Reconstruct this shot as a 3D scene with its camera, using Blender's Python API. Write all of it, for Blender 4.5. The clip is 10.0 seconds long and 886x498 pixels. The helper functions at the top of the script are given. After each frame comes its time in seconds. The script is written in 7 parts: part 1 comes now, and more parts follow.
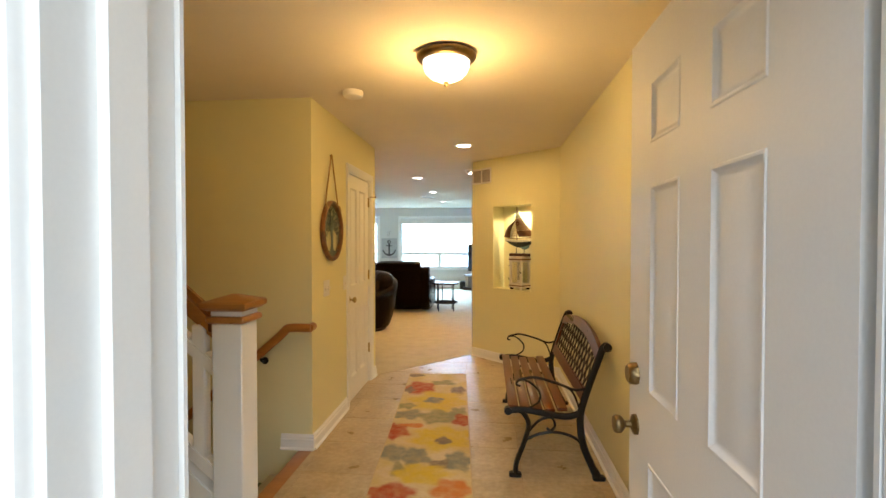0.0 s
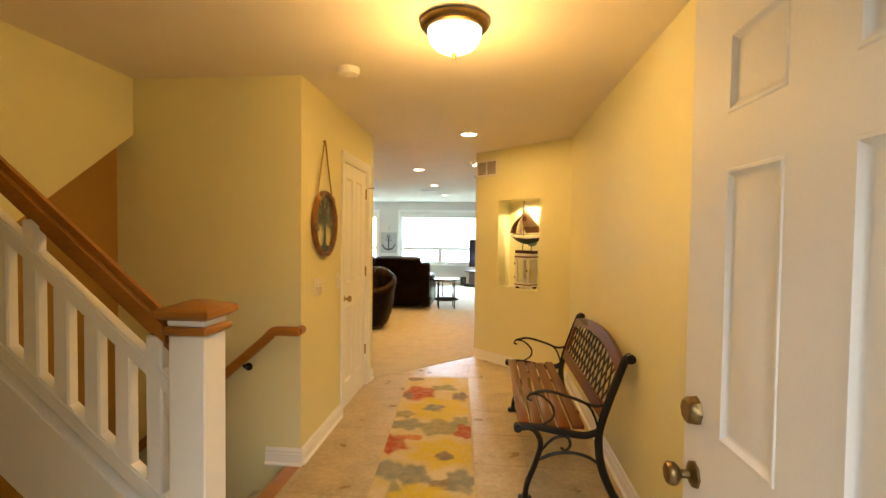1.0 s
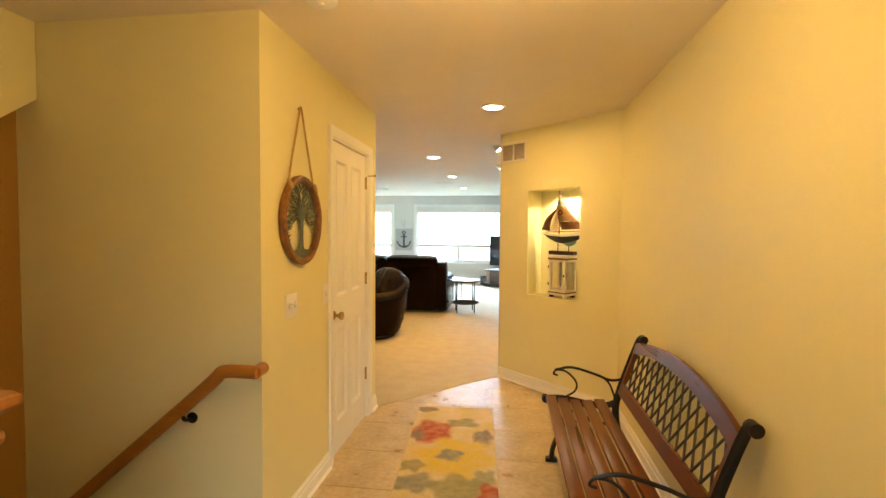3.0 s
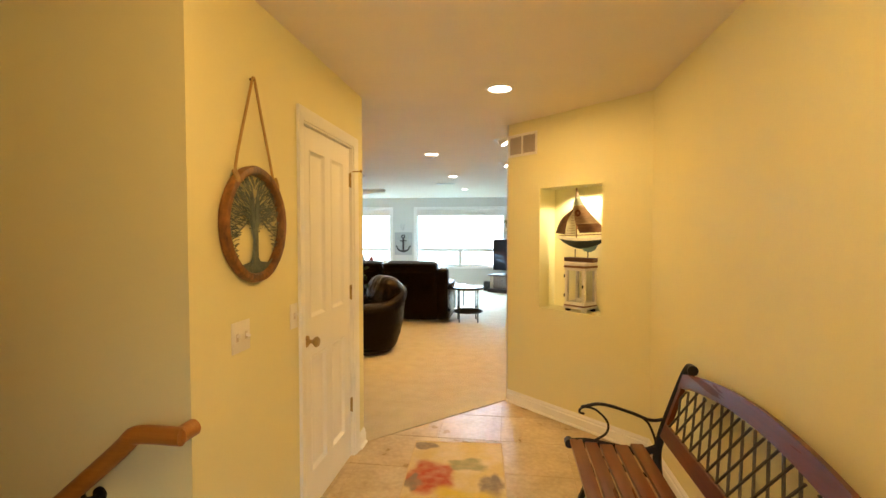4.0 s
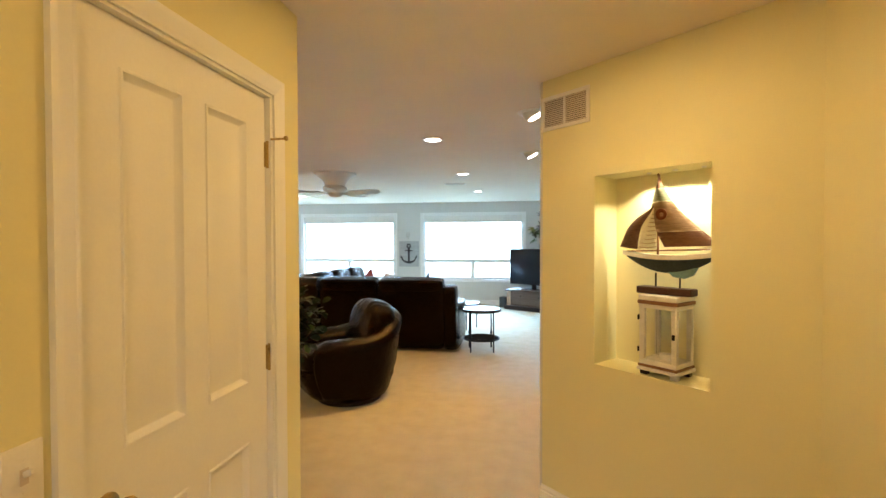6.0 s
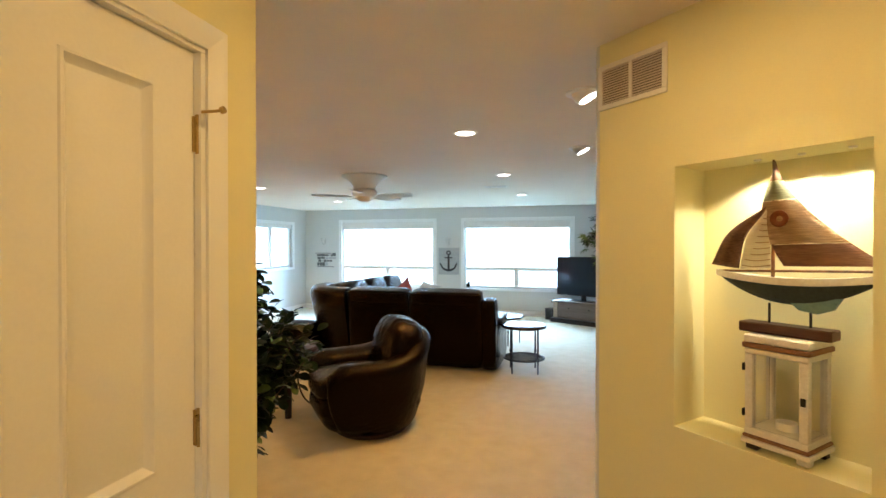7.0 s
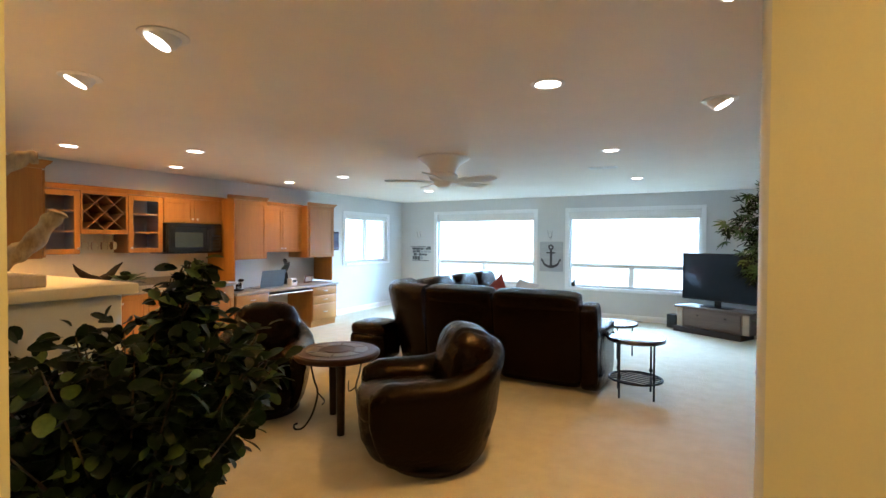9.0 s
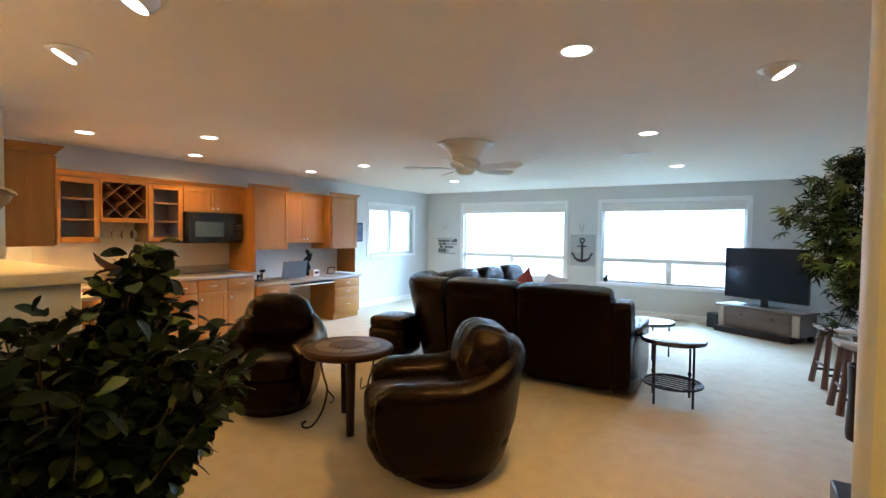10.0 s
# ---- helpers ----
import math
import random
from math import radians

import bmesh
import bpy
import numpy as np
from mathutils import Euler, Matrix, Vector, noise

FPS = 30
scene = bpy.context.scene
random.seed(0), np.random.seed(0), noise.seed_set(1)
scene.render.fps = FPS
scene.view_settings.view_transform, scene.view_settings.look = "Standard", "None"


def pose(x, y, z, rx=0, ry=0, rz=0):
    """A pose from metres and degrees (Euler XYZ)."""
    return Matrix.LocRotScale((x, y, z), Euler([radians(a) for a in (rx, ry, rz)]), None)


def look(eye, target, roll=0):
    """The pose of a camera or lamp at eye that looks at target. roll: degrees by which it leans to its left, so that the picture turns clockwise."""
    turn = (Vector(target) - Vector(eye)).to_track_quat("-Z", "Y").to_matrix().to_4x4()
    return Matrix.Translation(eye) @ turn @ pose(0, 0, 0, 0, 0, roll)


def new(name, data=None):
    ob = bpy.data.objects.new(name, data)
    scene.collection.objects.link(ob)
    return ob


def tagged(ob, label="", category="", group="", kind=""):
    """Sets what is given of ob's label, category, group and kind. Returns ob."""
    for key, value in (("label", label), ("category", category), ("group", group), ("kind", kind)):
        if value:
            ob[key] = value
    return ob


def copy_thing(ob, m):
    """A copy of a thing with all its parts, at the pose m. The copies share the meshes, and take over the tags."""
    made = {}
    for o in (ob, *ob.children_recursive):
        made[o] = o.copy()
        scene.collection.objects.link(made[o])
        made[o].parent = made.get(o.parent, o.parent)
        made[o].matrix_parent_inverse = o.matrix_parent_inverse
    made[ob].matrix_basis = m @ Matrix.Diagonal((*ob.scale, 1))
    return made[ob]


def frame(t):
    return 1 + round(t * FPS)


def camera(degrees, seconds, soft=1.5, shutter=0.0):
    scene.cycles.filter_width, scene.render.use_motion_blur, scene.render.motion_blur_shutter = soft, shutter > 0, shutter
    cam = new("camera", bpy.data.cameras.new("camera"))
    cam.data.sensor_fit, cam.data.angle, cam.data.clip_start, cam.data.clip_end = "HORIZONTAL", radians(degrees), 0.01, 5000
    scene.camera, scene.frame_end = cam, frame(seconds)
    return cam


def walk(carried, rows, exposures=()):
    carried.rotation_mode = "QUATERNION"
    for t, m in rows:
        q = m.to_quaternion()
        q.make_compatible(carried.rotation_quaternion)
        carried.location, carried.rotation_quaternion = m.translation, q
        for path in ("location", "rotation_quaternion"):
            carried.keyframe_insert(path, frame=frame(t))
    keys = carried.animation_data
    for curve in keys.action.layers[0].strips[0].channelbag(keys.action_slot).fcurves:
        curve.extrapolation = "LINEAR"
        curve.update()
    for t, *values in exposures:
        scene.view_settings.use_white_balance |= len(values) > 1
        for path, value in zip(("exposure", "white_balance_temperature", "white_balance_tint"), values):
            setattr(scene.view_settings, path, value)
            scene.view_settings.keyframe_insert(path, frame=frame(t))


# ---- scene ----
cam = camera(86.5, 10.0)
PATH = [
    (0, (0.354, 0.449, 1.463), (0.163, 2.439, 1.424), -0.0),
    (0.5, (0.328, 0.601, 1.46), (0.138, 2.592, 1.41), 0.3),
    (1, (0.299, 0.764, 1.47), (0.109, 2.754, 1.408), 0.7),
    (1.5, (0.288, 0.936, 1.481), (0.084, 2.924, 1.409), 0.8),
    (2, (0.28, 1.116, 1.493), (0.045, 3.1, 1.41), 0.9),
    (2.5, (0.247, 1.376, 1.486), (-0.011, 3.358, 1.399), 0.8),
    (4, (0.165, 2.212, 1.499), (-0.113, 4.191, 1.43), -0.0),
    (4.5, (0.11, 2.555, 1.491), (-0.156, 4.535, 1.418), 0.0),
    (5, (0.074, 2.895, 1.492), (-0.207, 4.873, 1.422), 0.1),
    (5.5, (0.058, 3.269, 1.509), (-0.238, 5.246, 1.456), -0.0),
    (7, (0.037, 4.231, 1.565), (-0.487, 6.161, 1.55), 0.0),
    (7.5, (0.052, 4.489, 1.571), (-0.611, 6.376, 1.552), 0.2),
    (8, (0.048, 4.729, 1.571), (-0.726, 6.573, 1.543), 0.2),
    (8.5, (0.047, 4.971, 1.549), (-0.83, 6.769, 1.517), 0.3),
    (9, (0.026, 5.133, 1.538), (-0.933, 6.887, 1.499), 0.3),
    (9.5, (-0.004, 5.277, 1.515), (-1.027, 6.995, 1.467), 0.5),
    (10, (-0.024, 5.426, 1.509), (-1.095, 7.114, 1.441), 0.7),
]
walk(cam, [(t, look(eye, target, roll)) for t, eye, target, roll in PATH], [(0, -0.08, 6300, 10), (0.5, -0.07, 6900, 13), (1.0, 0.14, 7500, 12), (1.5, 0.24, 7450, 11), (2.5, 0.33, 7350, 11), (4.5, 0.19, 6600, 10), (7, -0.13, 6150, 11), (8.5, -0.26, 6050, 13), (10, -0.31, 5900, 14)])

# ---------------------------------------------------------------- light
world = bpy.data.worlds.new("world")
scene.world = world
world.use_nodes = True
wn = world.node_tree.nodes
sky = wn.new("ShaderNodeTexSky")
sky.sky_type = "NISHITA"
sky.sun_disc = False
sky.sun_elevation, sky.sun_rotation = radians(40), radians(170)
sky.air_density, sky.dust_density = 1.0, 3.0
wn["Background"].inputs["Strength"].default_value = 0.15
world.node_tree.links.new(sky.outputs["Color"], wn["Background"].inputs["Color"])

sun = new("sun", bpy.data.lights.new("sun", "SUN"))
sun.data.energy, sun.data.angle, sun.data.color = 4.5, radians(60), (0.78, 0.91, 1.0)
sun.matrix_world = look((2.5, -14, 12), (0, 0, 0))

WARM = (1.0, 0.59, 0.19)
SOFTWARM = (1.0, 0.54, 0.135)
DAY = (0.42, 0.69, 1.0)


def area(name, m, power, size, size_y=None, color=DAY, shape="RECTANGLE", spread=180):
    ob = new(name, bpy.data.lights.new(name, "AREA"))
    ob.data.energy, ob.data.color, ob.data.shape, ob.data.size = power, color, shape, size
    if size_y:
        ob.data.size_y = size_y
    ob.data.spread = radians(spread)
    ob.matrix_world = m
    return ob


# ---------------------------------------------------------------- materials
def nodes_of(name):
    m = bpy.data.materials.new(name)
    m.use_nodes = True
    t = m.node_tree
    return m, t, t.nodes["Principled BSDF"]


def surface(name, a, b, scale=6.0, fine=90.0, rough=0.6, rough_var=0.1, bump=0.1, metal=0.0, stretch=(1, 1, 1), spec=0.5, per_piece=0.0, coat=0.0, depth=0.004):
    """Two tones mixed by broad stains and fine grain, with relief from the grain."""
    m, t, p = nodes_of(name)
    link, N = t.links.new, t.nodes.new
    co = N("ShaderNodeTexCoord")
    mp = N("ShaderNodeMapping")
    mp.inputs["Scale"].default_value = stretch
    link(co.outputs["Object"], mp.inputs["Vector"])
    big, small = N("ShaderNodeTexNoise"), N("ShaderNodeTexNoise")
    big.inputs["Scale"].default_value, big.inputs["Detail"].default_value = scale, 4
    small.inputs["Scale"].default_value, small.inputs["Detail"].default_value = fine, 3
    link(mp.outputs["Vector"], big.inputs["Vector"])
    link(mp.outputs["Vector"], small.inputs["Vector"])
    add = N("ShaderNodeMath")
    add.operation = "MULTIPLY_ADD"
    add.inputs[1].default_value = 0.45
    link(small.outputs["Fac"], add.inputs[0])
    half = N("ShaderNodeMath")
    half.operation = "MULTIPLY"
    half.inputs[1].default_value = 0.55
    link(big.outputs["Fac"], half.inputs[0])
    link(half.outputs[0], add.inputs[2])
    span = N("ShaderNodeMapRange")
    span.inputs["From Min"].default_value, span.inputs["From Max"].default_value = 0.33, 0.67
    link(add.outputs[0], span.inputs["Value"])
    mix = N("ShaderNodeMix")
    mix.data_type = "RGBA"
    mix.inputs["A"].default_value, mix.inputs["B"].default_value = (*a, 1), (*b, 1)
    link(span.outputs["Result"], mix.inputs["Factor"])
    out = mix.outputs["Result"]
    if per_piece:
        info = N("ShaderNodeObjectInfo")
        hsv = N("ShaderNodeHueSaturation")
        ran = N("ShaderNodeMapRange")
        ran.inputs["To Min"].default_value, ran.inputs["To Max"].default_value = 1 - per_piece, 1 + per_piece
        link(info.outputs["Random"], ran.inputs["Value"])
        link(ran.outputs["Result"], hsv.inputs["Value"])
        link(out, hsv.inputs["Color"])
        out = hsv.outputs["Color"]
    link(out, p.inputs["Base Color"])
    rr = N("ShaderNodeMapRange")
    rr.inputs["To Min"].default_value, rr.inputs["To Max"].default_value = max(0.02, rough - rough_var), min(1, rough + rough_var)
    link(big.outputs["Fac"], rr.inputs["Value"])
    link(rr.outputs["Result"], p.inputs["Roughness"])
    bp = N("ShaderNodeBump")
    bp.inputs["Strength"].default_value, bp.inputs["Distance"].default_value = bump, depth
    link(small.outputs["Fac"], bp.inputs["Height"])
    link(bp.outputs["Normal"], p.inputs["Normal"])
    p.inputs["Metallic"].default_value = metal
    p.inputs["Specular IOR Level"].default_value = spec
    p.inputs["Coat Weight"].default_value = coat
    return m


def wood(name, a, b, rough=0.35, along="Z", scale=1.0, coat=0.2, per_piece=0.06, spec=0.5):
    st = {"X": (0.06, 1, 1), "Y": (1, 0.06, 1), "Z": (1, 1, 0.06)}[along]
    return surface(name, a, b, 14 * scale, 120 * scale, rough, 0.08, 0.08, stretch=st, coat=coat, per_piece=per_piece, depth=0.002, spec=spec)


def glow(name, color, strength):
    m, t, p = nodes_of(name)
    p.inputs["Base Color"].default_value = (*color, 1)
    p.inputs["Emission Color"].default_value = (*color, 1)
    p.inputs["Emission Strength"].default_value = strength
    return m


def glass(name, color=(1, 1, 1), rough=0.0):
    m, t, p = nodes_of(name)
    p.inputs["Base Color"].default_value = (*color, 1)
    p.inputs["Transmission Weight"].default_value = 1.0
    p.inputs["Roughness"].default_value = rough
    p.inputs["IOR"].default_value = 1.45
    return m


def leather(name, a, b):
    m, t, p = nodes_of(name)
    link, N = t.links.new, t.nodes.new
    co = N("ShaderNodeTexCoord")
    wr, gr, st = N("ShaderNodeTexNoise"), N("ShaderNodeTexVoronoi"), N("ShaderNodeTexNoise")
    wr.inputs["Scale"].default_value, wr.inputs["Detail"].default_value, wr.inputs["Distortion"].default_value = 16, 4, 2.2
    gr.inputs["Scale"].default_value = 260
    st.inputs["Scale"].default_value, st.inputs["Detail"].default_value = 3.5, 4
    for n in (wr, gr, st):
        link(co.outputs["Object"], n.inputs["Vector"])
    mix = N("ShaderNodeMix")
    mix.data_type = "RGBA"
    mix.inputs["A"].default_value, mix.inputs["B"].default_value = (*a, 1), (*b, 1)
    link(st.outputs["Fac"], mix.inputs["Factor"])
    link(mix.outputs["Result"], p.inputs["Base Color"])
    rr = N("ShaderNodeMapRange")
    p.inputs["Specular IOR Level"].default_value = 0.13
    p.inputs["Specular Tint"].default_value = (1.0, 0.80, 0.62, 1)
    rr.inputs["To Min"].default_value, rr.inputs["To Max"].default_value = 0.18, 0.30
    link(st.outputs["Fac"], rr.inputs["Value"])
    link(rr.outputs["Result"], p.inputs["Roughness"])
    b1, b2 = N("ShaderNodeBump"), N("ShaderNodeBump")
    b1.inputs["Strength"].default_value, b1.inputs["Distance"].default_value = 0.55, 0.012
    b2.inputs["Strength"].default_value, b2.inputs["Distance"].default_value = 0.15, 0.001
    link(wr.outputs["Fac"], b1.inputs["Height"])
    link(gr.outputs["Distance"], b2.inputs["Height"])
    link(b1.outputs["Normal"], b2.inputs["Normal"])
    link(b2.outputs["Normal"], p.inputs["Normal"])
    return m


M_WALL = surface("cream_paint", (0.735, 0.685, 0.395), (0.765, 0.715, 0.42), 2, 160, 0.6, 0.08, 0.12, depth=0.002)
M_ROOM = surface("pale_green_paint", (0.60, 0.605, 0.575), (0.64, 0.645, 0.615), 2, 160, 0.6, 0.08, 0.12, depth=0.002)
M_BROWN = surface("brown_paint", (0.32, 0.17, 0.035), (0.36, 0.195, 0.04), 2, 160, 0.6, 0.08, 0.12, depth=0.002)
M_CEIL = surface("ceiling_paint", (0.76, 0.69, 0.59), (0.80, 0.73, 0.63), 3, 120, 0.8, 0.06, 0.2, depth=0.003)
M_TRIM = surface("white_trim_paint", (0.80, 0.80, 0.78), (0.83, 0.83, 0.81), 5, 140, 0.48, 0.08, 0.05, depth=0.001)
M_DOORPAINT = surface("white_door_paint", (0.78, 0.78, 0.77), (0.82, 0.82, 0.81), 4, 120, 0.5, 0.06, 0.06, depth=0.001, spec=0.35)
M_TILE = surface("beige_stone_tile", (0.33, 0.245, 0.13), (0.51, 0.40, 0.24), 5.5, 30, 0.30, 0.08, 0.05, per_piece=0.04, depth=0.002)
M_GROUT = surface("grout", (0.40, 0.305, 0.18), (0.46, 0.355, 0.215), 20, 200, 0.9, 0.05, 0.3)
M_CARPET = surface("cream_carpet", (0.50, 0.44, 0.315), (0.595, 0.535, 0.40), 7.0, 210, 0.95, 0.03, 1.0, spec=0.1, depth=0.012)
M_OAK = wood("oak", (0.28, 0.104, 0.018), (0.40, 0.162, 0.033), 0.32, "X")
M_MAPLE = wood("maple_cabinet", (0.295, 0.122, 0.022), (0.39, 0.175, 0.036), 0.42, "Z", coat=0.0, spec=0.25)
# darker copy of the maple: shade inside the open units, put into the colour
M_MAPLE_SHADE = wood("shaded_maple_inside", (0.13, 0.058, 0.022), (0.18, 0.080, 0.030), 0.5, "Z")
M_CHERRY = wood("red_brown_wood", (0.085, 0.019, 0.004), (0.15, 0.038, 0.008), 0.30, "Y", coat=0.0, spec=0.30)
M_IRON = surface("black_iron", (0.006, 0.005, 0.0045), (0.014, 0.012, 0.010), 20, 200, 0.40, 0.1, 0.2, spec=0.25)
M_BRONZE = surface("bronze", (0.16, 0.11, 0.05), (0.24, 0.17, 0.08), 15, 160, 0.36, 0.1, 0.1, metal=1.0)
M_BRASS = surface("antique_brass", (0.34, 0.24, 0.10), (0.44, 0.32, 0.14), 20, 160, 0.3, 0.1, 0.08, metal=1.0)
M_NICKEL = surface("satin_nickel", (0.55, 0.54, 0.52), (0.66, 0.65, 0.62), 20, 160, 0.3, 0.06, 0.05, metal=1.0)
M_LEATHER = leather("dark_brown_leather", (0.0016, 0.0006, 0.0003), (0.0048, 0.0018, 0.0009))
M_DARKWOOD = wood("dark_stained_wood", (0.007, 0.0032, 0.002), (0.020, 0.009, 0.005), 0.36, "X", coat=0.05, spec=0.3)
M_COUNTER = surface("grey_laminate", (0.26, 0.23, 0.20), (0.38, 0.34, 0.30), 60, 300, 0.35, 0.1, 0.04)
M_BLACK = surface("black_plastic", (0.008, 0.008, 0.009), (0.014, 0.014, 0.016), 30, 200, 0.22, 0.06, 0.03)
M_SCREEN = surface("dark_screen", (0.018, 0.024, 0.031), (0.023, 0.030, 0.038), 3, 100, 0.08, 0.03, 0.0)
M_WHITEPLASTIC = surface("white_plastic", (0.74, 0.72, 0.68), (0.80, 0.78, 0.74), 8, 120, 0.4, 0.06, 0.03)
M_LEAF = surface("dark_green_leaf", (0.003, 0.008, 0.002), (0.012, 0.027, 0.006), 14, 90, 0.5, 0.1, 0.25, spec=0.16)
M_LEAF_B = surface("light_green_leaf", (0.05, 0.10, 0.02), (0.12, 0.18, 0.04), 14, 90, 0.4, 0.1, 0.25)
M_BARK = surface("bark", (0.05, 0.035, 0.022), (0.12, 0.085, 0.055), 12, 80, 0.9, 0.05, 0.6, stretch=(1, 1, 0.3))
M_GLASS = glass("clear_glass")
M_FROST = glow("frosted_lamp_glass", (1.0, 0.90, 0.72), 3.2)
M_BULB = glow("lit_bulb", (1.0, 0.93, 0.80), 14.0)
M_STEELGREY = surface("grey_steel", (0.30, 0.30, 0.31), (0.40, 0.40, 0.41), 10, 200, 0.35, 0.06, 0.04, metal=0.9)


# ---------------------------------------------------------------- building helpers
def thing(name, m=None, label="", category="", group="", kind=""):
    ob = new(name)
    ob.empty_display_size = 0.1
    ob.matrix_world = m or Matrix()
    return tagged(ob, label, category, group, kind)


def finish(bm, name, material, smooth=True, angle=40):
    bmesh.ops.recalc_face_normals(bm, faces=bm.faces)
    me = bpy.data.meshes.new(name)
    if smooth:
        for f in bm.faces:
            f.smooth = True
        lim = radians(angle)
        for e in bm.edges:
            if len(e.link_faces) == 2 and e.calc_face_angle(0) > lim:
                e.smooth = False
    bm.to_mesh(me)
    bm.free()
    me.materials.append(material)
    return me


def part(name, bm, material, parent=None, label="", smooth=True, angle=40):
    ob = new(name, finish(bm, name, material, smooth, angle))
    if parent:
        ob.parent = parent
    return tagged(ob, label)


def struct(name, bm, material, label="", parent=None, category=""):
    return tagged(part(name, bm, material, parent), label, category or name.split("_")[0], kind="structure")


def box(bm, x0, x1, y0, y1, z0, z1, bevel=0.0, seg=1, m=None):
    vs = [bm.verts.new(Vector((x, y, z))) for z in (z0, z1) for y in (y0, y1) for x in (x0, x1)]
    fs = [bm.faces.new([vs[i] for i in q]) for q in ((0, 2, 3, 1), (4, 5, 7, 6), (0, 1, 5, 4), (2, 6, 7, 3), (0, 4, 6, 2), (1, 3, 7, 5))]
    got = vs
    if bevel > 0:
        es = list({e for f in fs for e in f.edges})
        r = bmesh.ops.bevel(bm, geom=es, offset=bevel, segments=seg, profile=0.5, affect="EDGES")
        got = list({v for f in r["faces"] for v in f.verts} | {v for v in vs if v.is_valid})
    if m is not None:
        for v in got:
            v.co = m @ v.co
    return got


def boxed(x0, x1, y0, y1, z0, z1, bevel=0.0, seg=1, m=None):
    bm = bmesh.new()
    box(bm, x0, x1, y0, y1, z0, z1, bevel, seg, m)
    return bm


def ring_faces(bm, rings, closed=True, caps=True):
    for a, b in zip(rings, rings[1:]):
        n = len(a)
        for i in range(n if closed else n - 1):
            j = (i + 1) % n
            bm.faces.new((a[i], a[j], b[j], b[i]))
    if caps and closed:
        bm.faces.new(rings[0][::-1])
        bm.faces.new(rings[-1])


def lathe(bm, profile, seg=24, m=None, caps=True):
    """Rings of (radius, height) round the z axis."""
    m = m or Matrix()
    rings = [[bm.verts.new(m @ Vector((r * math.cos(2 * math.pi * i / seg), r * math.sin(2 * math.pi * i / seg), z))) for i in range(seg)] for r, z in profile]
    ring_faces(bm, rings, True, caps)


def tube(bm, pts, r, seg=8, flat=1.0, caps=True):
    """A round bar along points; r may be one radius or one for each point; flat squeezes it sideways."""
    pts = [Vector(p) for p in pts]
    rr = r if isinstance(r, (list, tuple)) else [r] * len(pts)
    rings, up = [], None
    for i, p in enumerate(pts):
        d = (pts[min(i + 1, len(pts) - 1)] - pts[max(i - 1, 0)]).normalized()
        if up is None:
            up = Vector((0, 0, 1)) if abs(d.z) < 0.9 else Vector((0, 1, 0))
        side = d.cross(up).normalized()
        up = side.cross(d).normalized()
        rings.append([bm.verts.new(p + (side * math.cos(2 * math.pi * k / seg) * flat + up * math.sin(2 * math.pi * k / seg)) * rr[i]) for k in range(seg)])
    ring_faces(bm, rings, True, caps)


def curve(pts, n=8):
    """Points of a smooth line through pts."""
    pts = [Vector(p) for p in pts]
    ext = [2 * pts[0] - pts[1]] + pts + [2 * pts[-1] - pts[-2]]
    out = []
    for i in range(1, len(ext) - 2):
        a, b, c, d = ext[i - 1:i + 3]
        for k in range(n):
            t = k / n
            out.append(0.5 * (2 * b + (c - a) * t + (2 * a - 5 * b + 4 * c - d) * t * t + (3 * b - a - 3 * c + d) * t ** 3))
    return out + [pts[-1]]


def prism(bm, outline, depth, m=None):
    """An outline in x and z, extruded along y from 0 to depth."""
    m = m or Matrix()
    a = [bm.verts.new(m @ Vector((x, 0, z))) for x, z in outline]
    b = [bm.verts.new(m @ Vector((x, depth, z))) for x, z in outline]
    n = len(a)
    for i in range(n):
        j = (i + 1) % n
        bm.faces.new((a[i], a[j], b[j], b[i]))
    bm.faces.new(a[::-1])
    bm.faces.new(b)


def cushion(bm, sx, sy, sz, m=None, power=4.0, n=12, puff=0.0):
    """A padded block about the origin with rounded sides."""
    m = m or Matrix()
    V = {}

    def at(i, j, k):
        if (i, j, k) not in V:
            c = Vector((2 * i / n - 1, 2 * j / n - 1, 2 * k / n - 1))
            c = c / (abs(c.x) ** power + abs(c.y) ** power + abs(c.z) ** power) ** (1 / power)
            bulge = 1 + puff * (1 - c.x ** 2) * (1 - c.y ** 2)
            V[i, j, k] = bm.verts.new(m @ Vector((c.x * sx / 2, c.y * sy / 2, c.z * sz / 2 * bulge)))
        return V[i, j, k]

    for e in (0, n):
        for i in range(n):
            for j in range(n):
                bm.faces.new((at(e, i, j), at(e, i + 1, j), at(e, i + 1, j + 1), at(e, i, j + 1)))
                bm.faces.new((at(i, e, j), at(i + 1, e, j), at(i + 1, e, j + 1), at(i, e, j + 1)))
                bm.faces.new((at(i, j, e), at(i + 1, j, e), at(i + 1, j + 1, e), at(i, j + 1, e)))


def frame_panel(bm, w, h, t, stile=0.06, rail=0.06, recess=0.008, m=None):
    """A door leaf in x (0..w), z (0..h), front towards -y, with a recessed flat panel in a frame."""
    m = m or Matrix()
    for q in ((0, stile, 0, h), (w - stile, w, 0, h), (stile, w - stile, 0, rail), (stile, w - stile, h - rail, h)):
        box(bm, q[0], q[1], 0, t, q[2], q[3], 0.0025, 1, m)
    box(bm, stile - 0.002, w - stile + 0.002, recess, t - 0.002, rail - 0.002, h - rail + 0.002, 0, 1, m)


